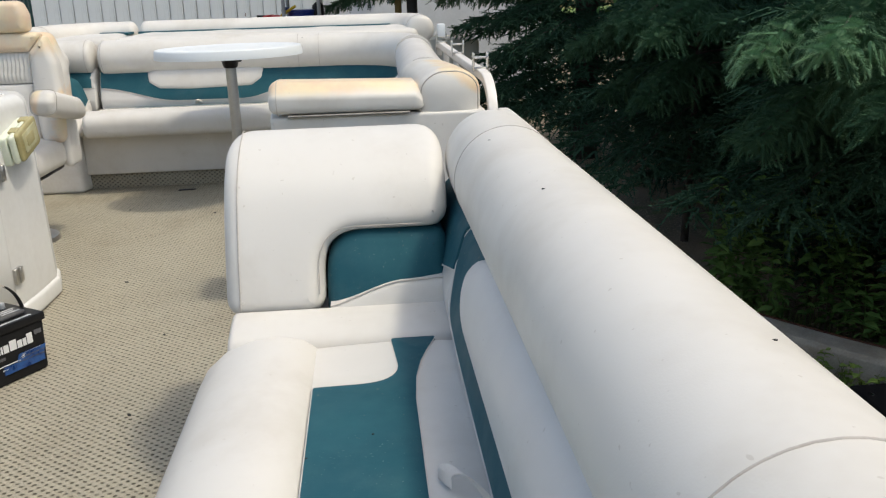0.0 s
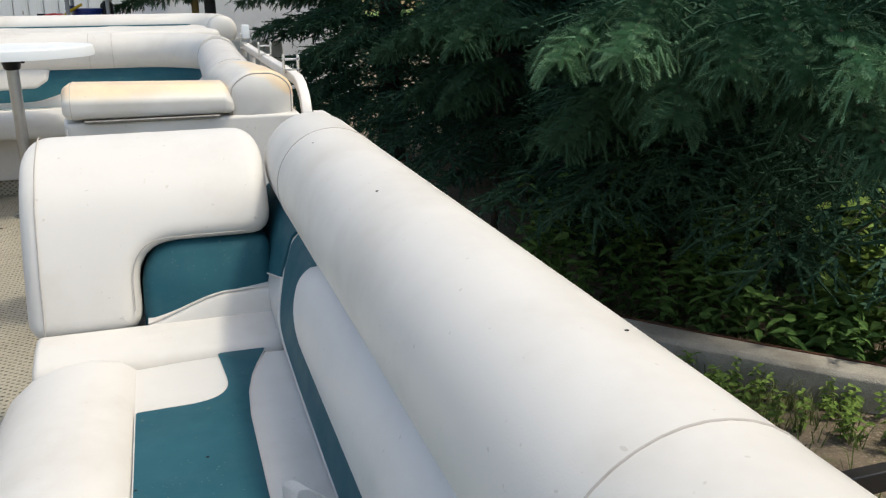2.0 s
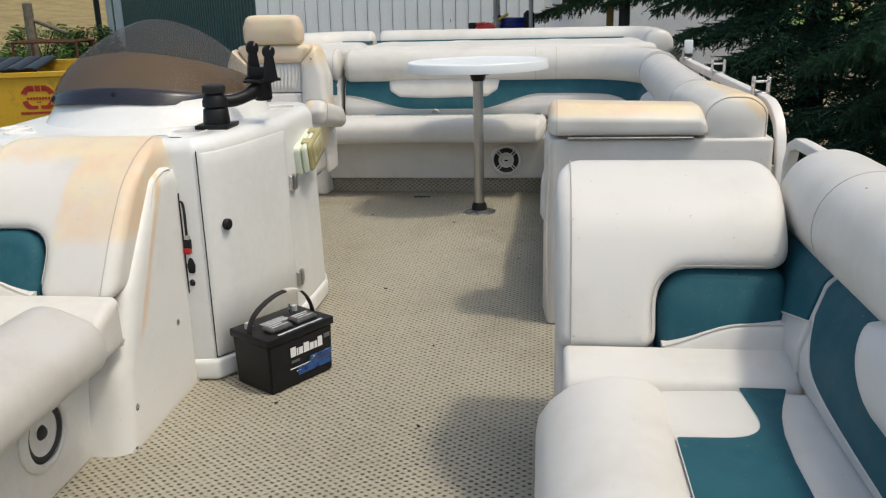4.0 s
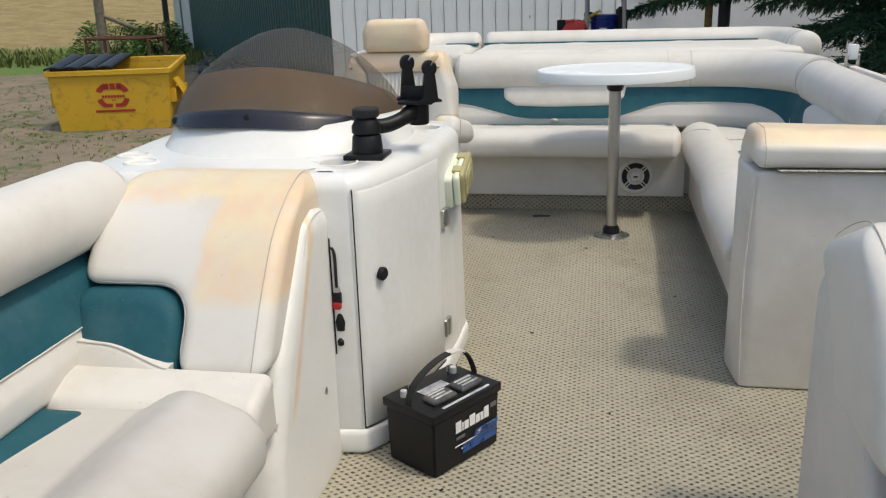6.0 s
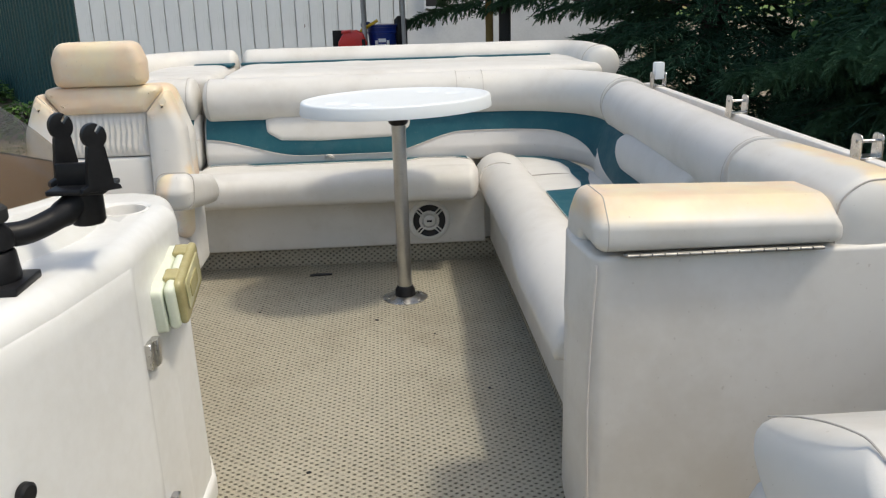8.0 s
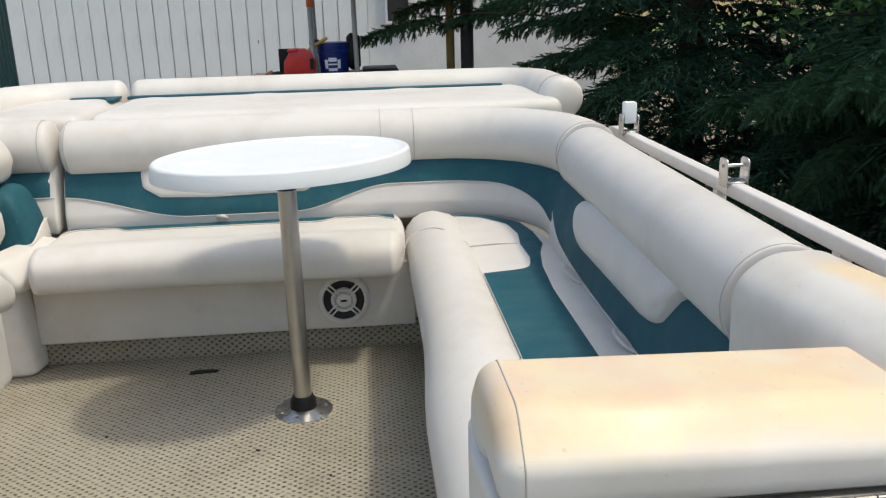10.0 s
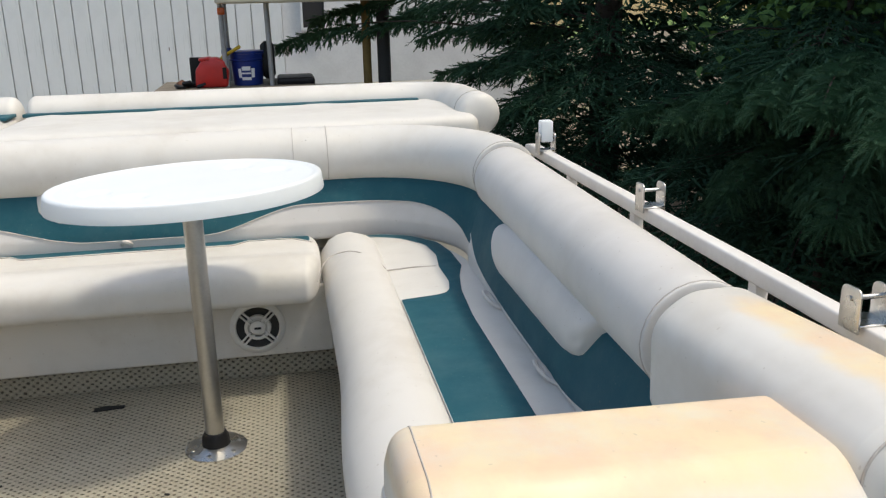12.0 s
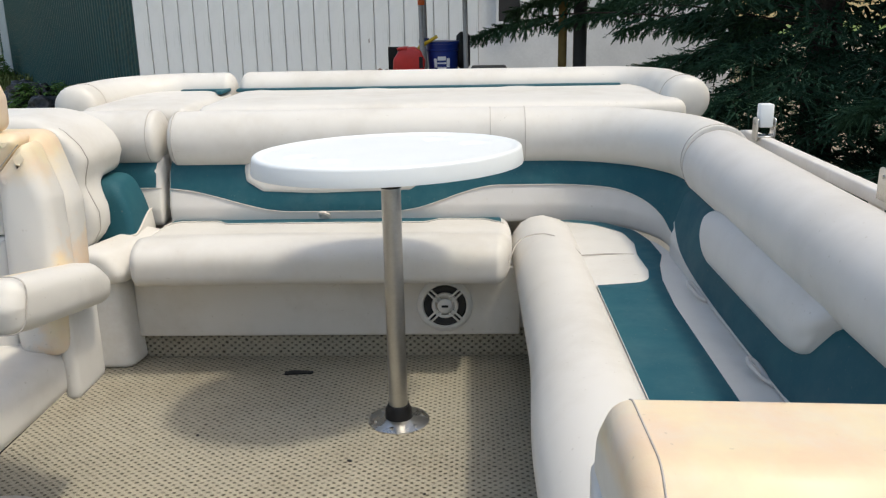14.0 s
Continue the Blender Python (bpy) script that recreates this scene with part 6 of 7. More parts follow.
part("door_post", pillow([(GL + 2.15, 0.0), (GL + 2.45, 0.0), (GL + 2.45, 0.06), (GL + 2.15, 0.06)], 5.6, 0.005, lambda a, b, c: on_wall(a, b, GROUND_Z + c), seg=1), GREEN_TRIM, shed)
part("door", pillow([(GL + 2.5, 0.0), (GL + 4.0, 0.0), (GL + 4.0, 0.05), (GL + 2.5, 0.05)], 3.6, 0.008, lambda a, b, c: on_wall(a, b, GROUND_Z + 0.2 + c), seg=1), SIDING, shed, "plain white shed door")
# dark strip added in place of the shaded opening at the shed's end
lean = pillow([(GL + 4.1, 0.3), (GL + 4.4, 0.3), (GL + 4.4, 0.5), (GL + 4.1, 0.5)], 6.0, 0.01, lambda a, b, c: on_wall(a, b, GROUND_Z + c), seg=1)
part("opening_strip", lean, DARK, shed)

# ---- dumpster ----
dump = thing("dumpster", "yellow steel dumpster with black plastic lids and red printing", "dumpster")
YELLOW = Nodes("yellow_paint")
scr = YELLOW.ramp(YELLOW.noise(4.0, 8, 0.8), 0.52, 0.64)
ycol = YELLOW.mix(YELLOW.math("MULTIPLY", YELLOW.noise(1.5, 4), 0.6), rgb(0.60, 0.36, 0.018), rgb(0.50, 0.29, 0.02))
ycol = YELLOW.mix(YELLOW.math("MULTIPLY", scr, 0.5), ycol, rgb(0.22, 0.13, 0.03))
YELLOW_MAT = YELLOW.done(ycol, 0.5, YELLOW.noise(20, 4), 0.3, 0.01)
REDP = plain("red_print", (0.36, 0.025, 0.012), (0.30, 0.02, 0.012), 6, 0.6)
DM = Matrix.Translation((-9.18, 8.93, GROUND_Z)) @ Matrix.Rotation(radians(15), 4, "Z")
DW, DD, DH = 1.84, 1.25, 0.99


def dump_part(name, bm, material, parent=dump, label=""):
    bmesh.ops.transform(bm, matrix=DM, verts=bm.verts[:])
    return part(name, bm, material, parent, label)


def flare(a, b, z):
    g = z / DH
    return ((a - DW / 2) * (1 + 0.10 * g) + DW / 2, (b - DD / 2) * (1 + 0.06 * g) + DD / 2, z + 0.02)


for nm, poly, place in (
    ("front", [(0, 0), (DW, 0), (DW, DH), (0, DH)], lambda a, z, d: flare(a, -0.0 + d, z)),
    ("back", [(0, 0), (DW, 0), (DW, DH + 0.12), (0, DH + 0.12)], lambda a, z, d: flare(a, DD - d, z)),
):
    dump_part(nm, pillow(poly, 0.03, 0.003, place, seg=1), YELLOW_MAT)
for xx in (0.0, DW):
    dump_part("side", pillow([(0.03, 0), (DD - 0.03, 0), (DD - 0.03, DH + 0.12), (0.03, DH)], 0.03, 0.003, lambda b, z, d, xx=xx: flare(xx + (d if xx == 0 else -d), b, z), seg=1), YELLOW_MAT)
dump_part("floor_plate", box((0, 0, 0.0), (DW, DD, 0.03)), YELLOW_MAT)
dump_part("rubbish", pillow([(0.06, 0.06), (DW - 0.06, 0.06), (DW - 0.06, DD - 0.06), (0.06, DD - 0.06)], 0.02, 0.004, lambda a, b, c: flare(a, b, 0.80 + c + 0.05 * math.sin(a * 9) * math.cos(b * 7)), seg=1), RUST)
for y0, y1 in ((-0.075, -0.005), (DD + 0.005, DD + 0.06)):
    dump_part("rim", box((-0.13, y0, DH - 0.06 + (0.12 if y0 > 0 else 0)), (DW + 0.13, y1, DH + 0.03 + (0.12 if y0 > 0 else 0)), 0.008, 1), YELLOW_MAT)
for xx in (-0.13, DW + 0.07):
    bm = box((xx, -0.07, DH - 0.05), (xx + 0.06, DD + 0.05, DH + 0.03), 0.006, 1)
    for v in bm.verts:
        v.co.z += 0.12 * v.co.y / DD
    dump_part("rim", bm, YELLOW_MAT)
for xx in (-0.14, DW + 0.02):
    dump_part("fork_pocket", box((xx, 0.12, 0.42), (xx + 0.12, DD - 0.12, 0.66), 0.01, 1), YELLOW_MAT)
bm = pillow([(0.0, 0.0), (0.34, 0.0), (0.34, 0.02), (0.0, 0.02)], 0.42, 0.003, lambda a, b, c: (DW + 0.12 + a * 0.55, 0.1 + c, DH - 0.18 - a * 0.9 + b), seg=1)
dump_part("side_flap", bm, YELLOW_MAT)
for k in range(4):
    bm = pillow([(0.0, -0.06), (0.27, -0.06), (0.27, DD), (0.0, DD)], 0.035, 0.012, lambda a, b, c, k=k: (-0.12 + k * 0.285 + a, b, DH + 0.045 + c + 0.12 * b / DD + 0.03 * math.sin(math.pi * a / 0.27)), seg=2)
    dump_part("lid_panel", bm, BLACK, label="ribbed black plastic lid")
# printed emblem: a six-sided ring, word bars and number bars, no lettering


def printed(poly, z_off=0.0):
    return dump_part("print", pillow(poly, 0.004, 0.0005, lambda a, z, d: (flare(a, -0.004 - d, z)[0], flare(a, 0.0, z)[1] - 0.004 - d, flare(a, 0, z)[2]), seg=1), REDP)


ex, ez, er = 0.95, 0.56, 0.26
for a0, a1 in ((195, 262), (278, 345), (20, 62), (118, 160)):
    arc = []
    hexa = lambda a, r: (ex + r * 1.05 * math.cos(radians(a)) / max(abs(math.cos(radians(a))), 0.80 * abs(math.sin(radians(a))) + 0.52), ez + r * 0.80 * math.sin(radians(a)) / max(abs(math.cos(radians(a))) * 0.9, abs(math.sin(radians(a)))))
    for a in np.linspace(a0, a1, 9):
        arc.append(hexa(a, er * 0.92))
    for a in np.linspace(a1, a0, 9):
        arc.append(hexa(a, er * 0.62))
    printed(arc)
for x0, x1 in ((0.80, 0.90), (0.915, 1.0), (1.015, 1.10)):
    printed([(x0, 0.67), (x1, 0.67), (x1, 0.77), (x0, 0.77)])
for k in range(8):
    printed([(0.775 + k * 0.046, 0.53), (0.81 + k * 0.046, 0.53), (0.81 + k * 0.046, 0.575), (0.775 + k * 0.046, 0.575)])
printed([(0.92, 0.48), (0.99, 0.48), (0.99, 0.495), (0.92, 0.495)])
printed([(0.64, 0.285), (1.28, 0.285), (1.28, 0.325), (0.64, 0.325)])

# ---- fence post, brace and steel rack behind the dumpster ----
WOOD = plain("grey_weathered_wood", (0.20, 0.17, 0.13), (0.13, 0.11, 0.085), 6, 0.9, 60, 0.6, 0.006)
gate_post = thing("fence_post", "grey weathered wooden fence post with a brace", "fence post")
fx, fy = -17.6, 24.4
fz = ground_height(fx, fy)
part("post", turned([(0, -0.1), (0.19, -0.1), (0.17, 1.1), (0.16, 2.15), (0, 2.2)], 14, Matrix.Translation((fx, fy, fz))), WOOD, gate_post)
tube("brace", [(fx + 0.1, fy, fz + 1.6), (fx + 2.4, fy + 0.6, fz + 0.55)], 0.07, WOOD, gate_post, 8)
tube("brace_foot", [(fx + 2.35, fy + 0.6, fz - 0.1), (fx + 2.35, fy + 0.6, fz + 0.62)], 0.09, WOOD, gate_post, 8)
rack = thing("steel_rack", "rusty open steel tube rack standing on the grass", "rack")
rx, ry = -12.2, 14.8
rz = ground_height(rx, ry)
for dx in (0, 1.6):
    for dy in (0, 0.8):
        tube("leg", [(rx + dx, ry + dy, rz - 0.05), (rx + dx, ry + dy, rz + 1.25)], 0.035, RUST, rack, 6)
    tube("side_bar", [(rx + dx, ry, rz + 1.25), (rx + dx, ry + 0.8, rz + 1.25)], 0.035, RUST, rack, 6)
for dy in (0, 0.8):
    tube("top_bar", [(rx, ry + dy, rz + 1.25), (rx + 1.6, ry + dy, rz + 1.25)], 0.035, RUST, rack, 6)

# ---- utility cart behind the stern ----
cart = thing("utility_cart", "beige utility cart with a canopy and dark seat", "cart")
CREAM = plain("cream_canopy", (0.62, 0.58, 0.48), (0.55, 0.51, 0.41), 4, 0.5)
GREYP = plain("grey_post", (0.34, 0.34, 0.34), (0.27, 0.27, 0.27), 8, 0.45)
part("bed", box((-0.95, 6.25, 0.48), (0.62, 7.3, 0.545), 0.01, 1), WOOD, cart)
part("chassis", box((-0.75, 6.4, -0.45), (2.2, 7.2, 0.478), 0.05, 2), CREAM, cart)
for x, y in ((-0.25, 6.42), (0.19, 6.40), (-0.25, 7.1), (0.19, 7.1)):
    tube("post", [(x, y, 0.54), (x - 0.01, y, 1.42)], 0.024, GREYP, cart, 8)
part("canopy", pillow(rounded([(-0.30, 6.2), (1.5, 6.2), (1.5, 7.4), (-0.30, 7.4)], 0.15, 5), 0.06, 0.02, lambda a, b, c: (a, b, 1.345 + c)), CREAM, cart)
part("marker_lamp", box((-0.285, 6.375, 1.24), (-0.215, 6.415, 1.31), 0.01, 2), plain("orange_plastic", (0.55, 0.10, 0.01), (0.45, 0.08, 0.01), 20, 0.3), cart, "orange marker lamp")
part("seat", box((0.24, 6.45, 0.53), (0.62, 7.0, 0.61), 0.03, 3), BLACK, cart)
part("spare_wheel", turned([(0.05, -0.05), (0.15, -0.07), (0.19, -0.03), (0.19, 0.03), (0.15, 0.07), (0.05, 0.05)], 24, Matrix.Translation((0.16, 6.72, 0.78)) @ Matrix.Rotation(radians(90), 4, "Y")), RUBBER, cart)
for x in (-0.4, 1.7):
    for y in (6.35, 7.25):
        part("wheel", turned([(0, -0.08), (0.12, -0.09), (0.22, -0.08), (0.24, 0), (0.22, 0.08), (0.12, 0.09), (0, 0.08)], 24, Matrix.Translation((x, y, -0.68)) @ Matrix.Rotation(radians(90), 4, "X")), RUBBER, cart)

jug = thing("fuel_can", "red plastic fuel can with a yellow spout", "fuel can")
REDJ = plain("red_fuel_plastic", (0.52, 0.022, 0.018), (0.42, 0.02, 0.016), 5, 0.38)
part("body", pillow(rounded([(-0.56, 0.545), (-0.24, 0.545), (-0.225, 0.70), (-0.26, 0.80), (-0.34, 0.835), (-0.47, 0.83), (-0.545, 0.72)], [0.04, 0.04, 0.05, 0.04, 0.03, 0.06, 0.06], 5), 0.24, 0.03, lambda a, c, d: (a, 6.62 - d, c), 0.01), REDJ, jug)
part("grip", pillow(rounded([(-0.50, 0.79), (-0.40, 0.80), (-0.40, 0.825), (-0.51, 0.815)], 0.008, 3), 0.26, 0.006, lambda a, c, d: (a, 6.63 - d, c + 0.015), seg=2), REDJ, jug)
part("side_mark", box((-0.285, 6.372, 0.63), (-0.245, 6.378, 0.74), 0.001, 1), BLACK, jug)
YEL = plain("yellow_plastic", (0.60, 0.42, 0.02), (0.5, 0.34, 0.02), 10, 0.4)
tube("spout", smooth_line([(-0.30, 6.5, 0.80), (-0.26, 6.48, 0.845), (-0.18, 6.45, 0.89), (-0.10, 6.42, 0.935)], 14), [0.022] * 7 + [0.017] * 7, YEL, jug, 10)
part("cap", turned([(0.055, 0.0), (0.057, 0.03), (0.045, 0.055), (0, 0.06)], 20, Matrix.Translation((-0.235, 6.53, 0.865))), plain("blue_cap", (0.01, 0.02, 0.09), (0.015, 0.03, 0.12), 10, 0.4), jug, "dark blue cap")
bucket = thing("bucket", "blue plastic bucket with a white printed emblem", "bucket")
BLUE = plain("blue_bucket_plastic", (0.006, 0.022, 0.16), (0.008, 0.03, 0.20), 6, 0.35)
part("pail", turned([(0, 0.0), (0.145, 0.0), (0.172, 0.31), (0.182, 0.312), (0.182, 0.335), (0.168, 0.34), (0, 0.33)], 36, Matrix.Translation((-0.05, 6.62, 0.546))), BLUE, bucket)
part("band", turned([(0.168, 0.24), (0.177, 0.245), (0.178, 0.26), (0.17, 0.265)], 36, Matrix.Translation((-0.05, 6.62, 0.546))), BLUE, bucket)
for a0, a1, z0, z1 in ((-30, -18, 0.08, 0.17), (18, 30, 0.08, 0.17), (-17, 17, 0.055, 0.085), (-15, 15, 0.15, 0.19), (-17, 17, 0.115, 0.13)):
    pts = []
    for j, z in enumerate((z0, z1)):
        for a in np.linspace(a0, a1, 7):
            r = 0.147 + 0.027 * (z / 0.31) + 0.0015
            pts.append((-0.05 + r * math.sin(radians(a - 3)), 6.62 - r * math.cos(radians(a - 3)), 0.546 + z))
    mesh_of("print", pts, [(k, k + 1, k + 8, k + 7) for k in range(6)], LWHITE, bucket, "", 60)
scrap = thing("scrap_pile", "dark crumpled scrap lying on the cart bed", "scrap")
random.seed(3)
for k in range(7):
    bm = box((-0.05, -0.04, -0.012), (0.07, 0.05, 0.018), 0.006, 1)
    bmesh.ops.transform(bm, matrix=pose(-0.70 + 0.035 * k, 6.42 + random.uniform(-0.05, 0.1), 0.562 + 0.012 * (k % 3), random.uniform(-25, 25), random.uniform(-25, 25), random.uniform(0, 180)), verts=bm.verts[:])
    part("scrap", bm, RUST if k % 2 else BLACK, scrap)
part("board", box((-0.62, 6.66, 0.546), (-0.40, 6.70, 0.83), 0.005, 1), BLACK, scrap)
for px, pr, mt, lab in ((1.19, 0.045, plain("ochre_post", (0.20, 0.13, 0.03), (0.15, 0.10, 0.03), 10, 0.7), "ochre yellow wooden post beside the trees"), (1.37, 0.07, DARK, "dark tarred post beside the trees")):
    tagged(part("post", turned([(0, 0), (pr, 0), (pr, 3.4), (0, 3.42)], 14, Matrix.Translation((px, 6.75, GROUND_Z - 0.05))), mt, None), lab, "post")

# black sacks and a crumpled tarp at the foot of the shed
SACK = plain("black_plastic_sheet", (0.012, 0.013, 0.015), (0.03, 0.032, 0.036), 6, 0.35, 25, 0.6, 0.02)
for sx, sy, sr, seed in ((-9.7, 16.9, 0.50, 1), (-8.95, 15.9, 0.36, 2), (-10.4, 17.9, 0.48, 3)):
    bm = bmesh.new()
    bmesh.ops.create_icosphere(bm, subdivisions=4, radius=sr)
    for v in bm.verts:
        n = noise.noise(v.co * 5.0 + Vector((seed * 7.0, 0, 0))) * 0.30 + noise.noise(v.co * 14.0 + Vector((0, seed * 5.0, 0))) * 0.12
        v.co = v.co * (1 + n)
        v.co.z = max(-0.5 * sr, v.co.z * 0.8)
    bmesh.ops.translate(bm, verts=bm.verts, vec=(sx, sy, ground_height(sx, sy) + 0.5 * sr))
    tagged(part("rubbish_sack", bm, SACK, None), "crumpled black plastic sack at the foot of the shed", "sack", "sacks by the shed")


# ---- spruces ----
def needle_material(name, dark, light, tip):
    m = Nodes(name)
    geo = m.tree.nodes.new("ShaderNodeNewGeometry")
    each = geo.outputs["Random Per Island"]
    clump = m.ramp(m.noise(2.2, 4), 0.35, 0.65)
    color = m.mix(each, rgb(*dark), rgb(*light))
    color = m.mix(m.math("MULTIPLY", clump, 0.6), color, rgb(*tip))
    m.bsdf.inputs["Subsurface Weight"].default_value = 0.0
    return m.done(color, 0.7, None, spec=0.12)


# Crown needles darker than the outer boughs: the crown's shade is in the colour
NEEDLE_SHADE = needle_material("shade_toned_spruce_needles", (0.016, 0.046, 0.026), (0.036, 0.086, 0.050), (0.050, 0.110, 0.064))
# Paler young growth, brightened further: sunlight on the tips is in the colour
NEEDLE_YOUNG_LIT = needle_material("sunlit_young_spruce_needles", (0.12, 0.24, 0.125), (0.19, 0.34, 0.185), (0.22, 0.37, 0.21))
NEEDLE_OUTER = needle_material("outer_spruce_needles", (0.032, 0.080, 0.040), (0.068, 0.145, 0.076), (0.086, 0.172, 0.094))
# rear trees likewise carry their shade in this darker green
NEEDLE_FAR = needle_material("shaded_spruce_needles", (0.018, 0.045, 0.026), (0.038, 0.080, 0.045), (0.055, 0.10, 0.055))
BARK = plain("spruce_bark", (0.055, 0.042, 0.032), (0.035, 0.027, 0.021), 9, 0.95, 40, 0.8, 0.02)
rng = np.random.default_rng(7)


def big_mesh(name, tris, material, parent=None, label=""):
    """A mesh of loose triangles from an (n, 3, 3) array."""
    n = len(tris)
    me = bpy.data.meshes.new(name)
    me.vertices.add(3 * n)
    me.vertices.foreach_set("co", np.ascontiguousarray(tris, np.float32).ravel())
    me.loops.add(3 * n)
    me.loops.foreach_set("vertex_index", np.arange(3 * n, dtype=np.int32))
    me.polygons.add(n)
    me.polygons.foreach_set("loop_start", np.arange(0, 3 * n, 3, dtype=np.int32))
    me.materials.append(material)
    me.update(calc_edges=True)
    ob = new(name, me)
    if parent is not None:
        ob.parent = parent
    if label:
        ob["label"] = label
    return ob


def twig_template(needles, length, needle, width, core):
    """A shoot along +x: a slim spindle with needles all round it, as triangles."""
    out = []
    for k in range(needles):
        s = (k + 0.5) / needles
        a = k * 2.399963
        root = np.array((s * length, 0, 0))
        side = np.array((0, math.cos(a), math.sin(a)))
        fold = min(1.0, max(0.0, (s - 0.72) / 0.28))
        tip = root + np.array((0.45 + 0.4 * fold, 0, 0)) * needle + side * needle * (0.85 - 0.55 * fold)
        wide = np.array((0, -side[2], side[1])) * width / 2
        out.append((root - wide, root + wide, tip))
    ring = [np.array((0.12 * length, core * math.cos(a), core * math.sin(a))) for a in (0.5, 2.6, 4.7)]
    for k in range(3):
        p, q = ring[k], ring[(k + 1) % 3]
        out += [(np.zeros(3), p, q), (p, np.array((length, 0, 0)), q)]
    return np.array(out)


TWIG_NEAR = twig_template(84, 0.105, 0.0235, 0.0062, 0.0085)
TWIG_MID = twig_template(12, 0.20, 0.042, 0.015, 0.012)
TWIG_FAR = twig_template(7, 0.34, 0.085, 0.036, 0.024)
SHOOTS = (TWIG_NEAR, TWIG_MID, TWIG_FAR)
GAPS = (0.056, 0.118, 0.20)
STEPS = (0.042, 0.10, 0.19)


def frame_of(direction, up):
    x = direction / np.linalg.norm(direction, axis=1)[:, None]
    y = np.cross(up, x)
    y /= np.linalg.norm(y, axis=1)[:, None] + 1e-9
    return np.stack([x, y, np.cross(x, y)], 2)


def bough(origin, azimuth, length, level, droop=0.14, rise=0.10, tip=None):
    """Twig poses by fineness, and wood lines, of one spruce bough. tip: where it ends, if that is given."""
    if tip is not None:
        way = np.array(tip[:3]) - origin
        length = float(np.linalg.norm(way[:2]))
        azimuth = math.atan2(way[1], way[0])
        rise = way[2] / length + 1.55 * droop
    fwd = np.array((math.cos(azimuth), math.sin(azimuth), 0.0))
    lat = np.array((-fwd[1], fwd[0], 0.0))
    n = 14
    s = np.linspace(0, 1, n)
    axis = origin + fwd * (s * length)[:, None] + np.array((0, 0, 1.0)) * (rise * length * s - droop * length * s**2 * 1.6 + 0.05 * droop * length * s**6)[:, None]
    axis += lat * (0.05 * length * np.sin(3 * s + rng.uniform(0, 6)) * (1 - s))[:, None]
    wood = [(axis, 0.003 * length + 0.002)]
    sets = ([], [], [], [])
    u = 0.14
    while u < 1.0:
        lev = level if (level > 0 or u > 0.42) else 1
        u += GAPS[lev] / length * rng.uniform(0.7, 1.3)
        p = np.array([np.interp(u, s, axis[:, c]) for c in range(3)])
        k = min(n - 2, int(u * (n - 1)))
        along = axis[k + 1] - axis[k]
        along /= np.linalg.norm(along)
        for _ in range(2 if lev == 0 else 1):
            top = along * rng.uniform(0.6, 1.1) + lat * rng.uniform(-0.7, 0.7) + np.array((0, 0, rng.uniform(0.0, 0.35)))
            bright = lev == 0 and tip is not None and len(tip) > 3 and u > 0.75
            sets[3 if bright else lev].append((p - along * 0.02 * rng.uniform(0, 2), top))
        for sg in (-1, 1):
            ln = (0.17 + 0.50 * max(0.0, 1 - u) ** 0.6) * rng.uniform(0.65, 1.15) * min(1.0, length / 1.4)
            way = fwd * rng.uniform(0.5, 0.9) + lat * sg * rng.uniform(0.55, 0.95) + np.array((0, 0, rng.uniform(-0.25, 0.05)))
            way /= np.linalg.norm(way)
            side = np.cross(way, (0, 0, 1))
            m = max(2, int(ln / STEPS[lev]))
            for j in range(m):
                f = (j + 0.6) / m
                q = p + way * ln * f + np.array((0, 0, -0.35 * ln * f * f))
                for tw in (-1, 1) if j < m - 1 else (0, rng.choice((-1, 1))):
                    hang = rng.uniform(-0.85, -0.05) if lev == 0 else rng.uniform(-0.6, 0.0)
                    d = way * rng.uniform(0.4, 0.9) + side * tw * rng.uniform(0.35, 0.9) + np.array((0, 0, hang))
                    young = lev == 0 and tip is not None and len(tip) > 3 and (u > 0.80 or (u > 0.5 and f > 0.9)) and rng.uniform() < 0.85
                    sets[3 if young else lev].append((q, d))
            if level == 1 and rng.uniform() < 0.3:
                e = p + way * ln + np.array((0, 0, -0.30 * ln))
                wood.append((np.array([p, (p + e) / 2 + (0, 0, 0.02), e]), 0.003))
    for j in range(5):
        d = fwd + lat * rng.uniform(-0.5, 0.5) + np.array((0, 0, rng.uniform(-0.3, 0.1)))
        sets[3 if (tip is not None and len(tip) > 3) else level].append((axis[-1] - fwd * 0.04 * j, d))
    return sets, wood


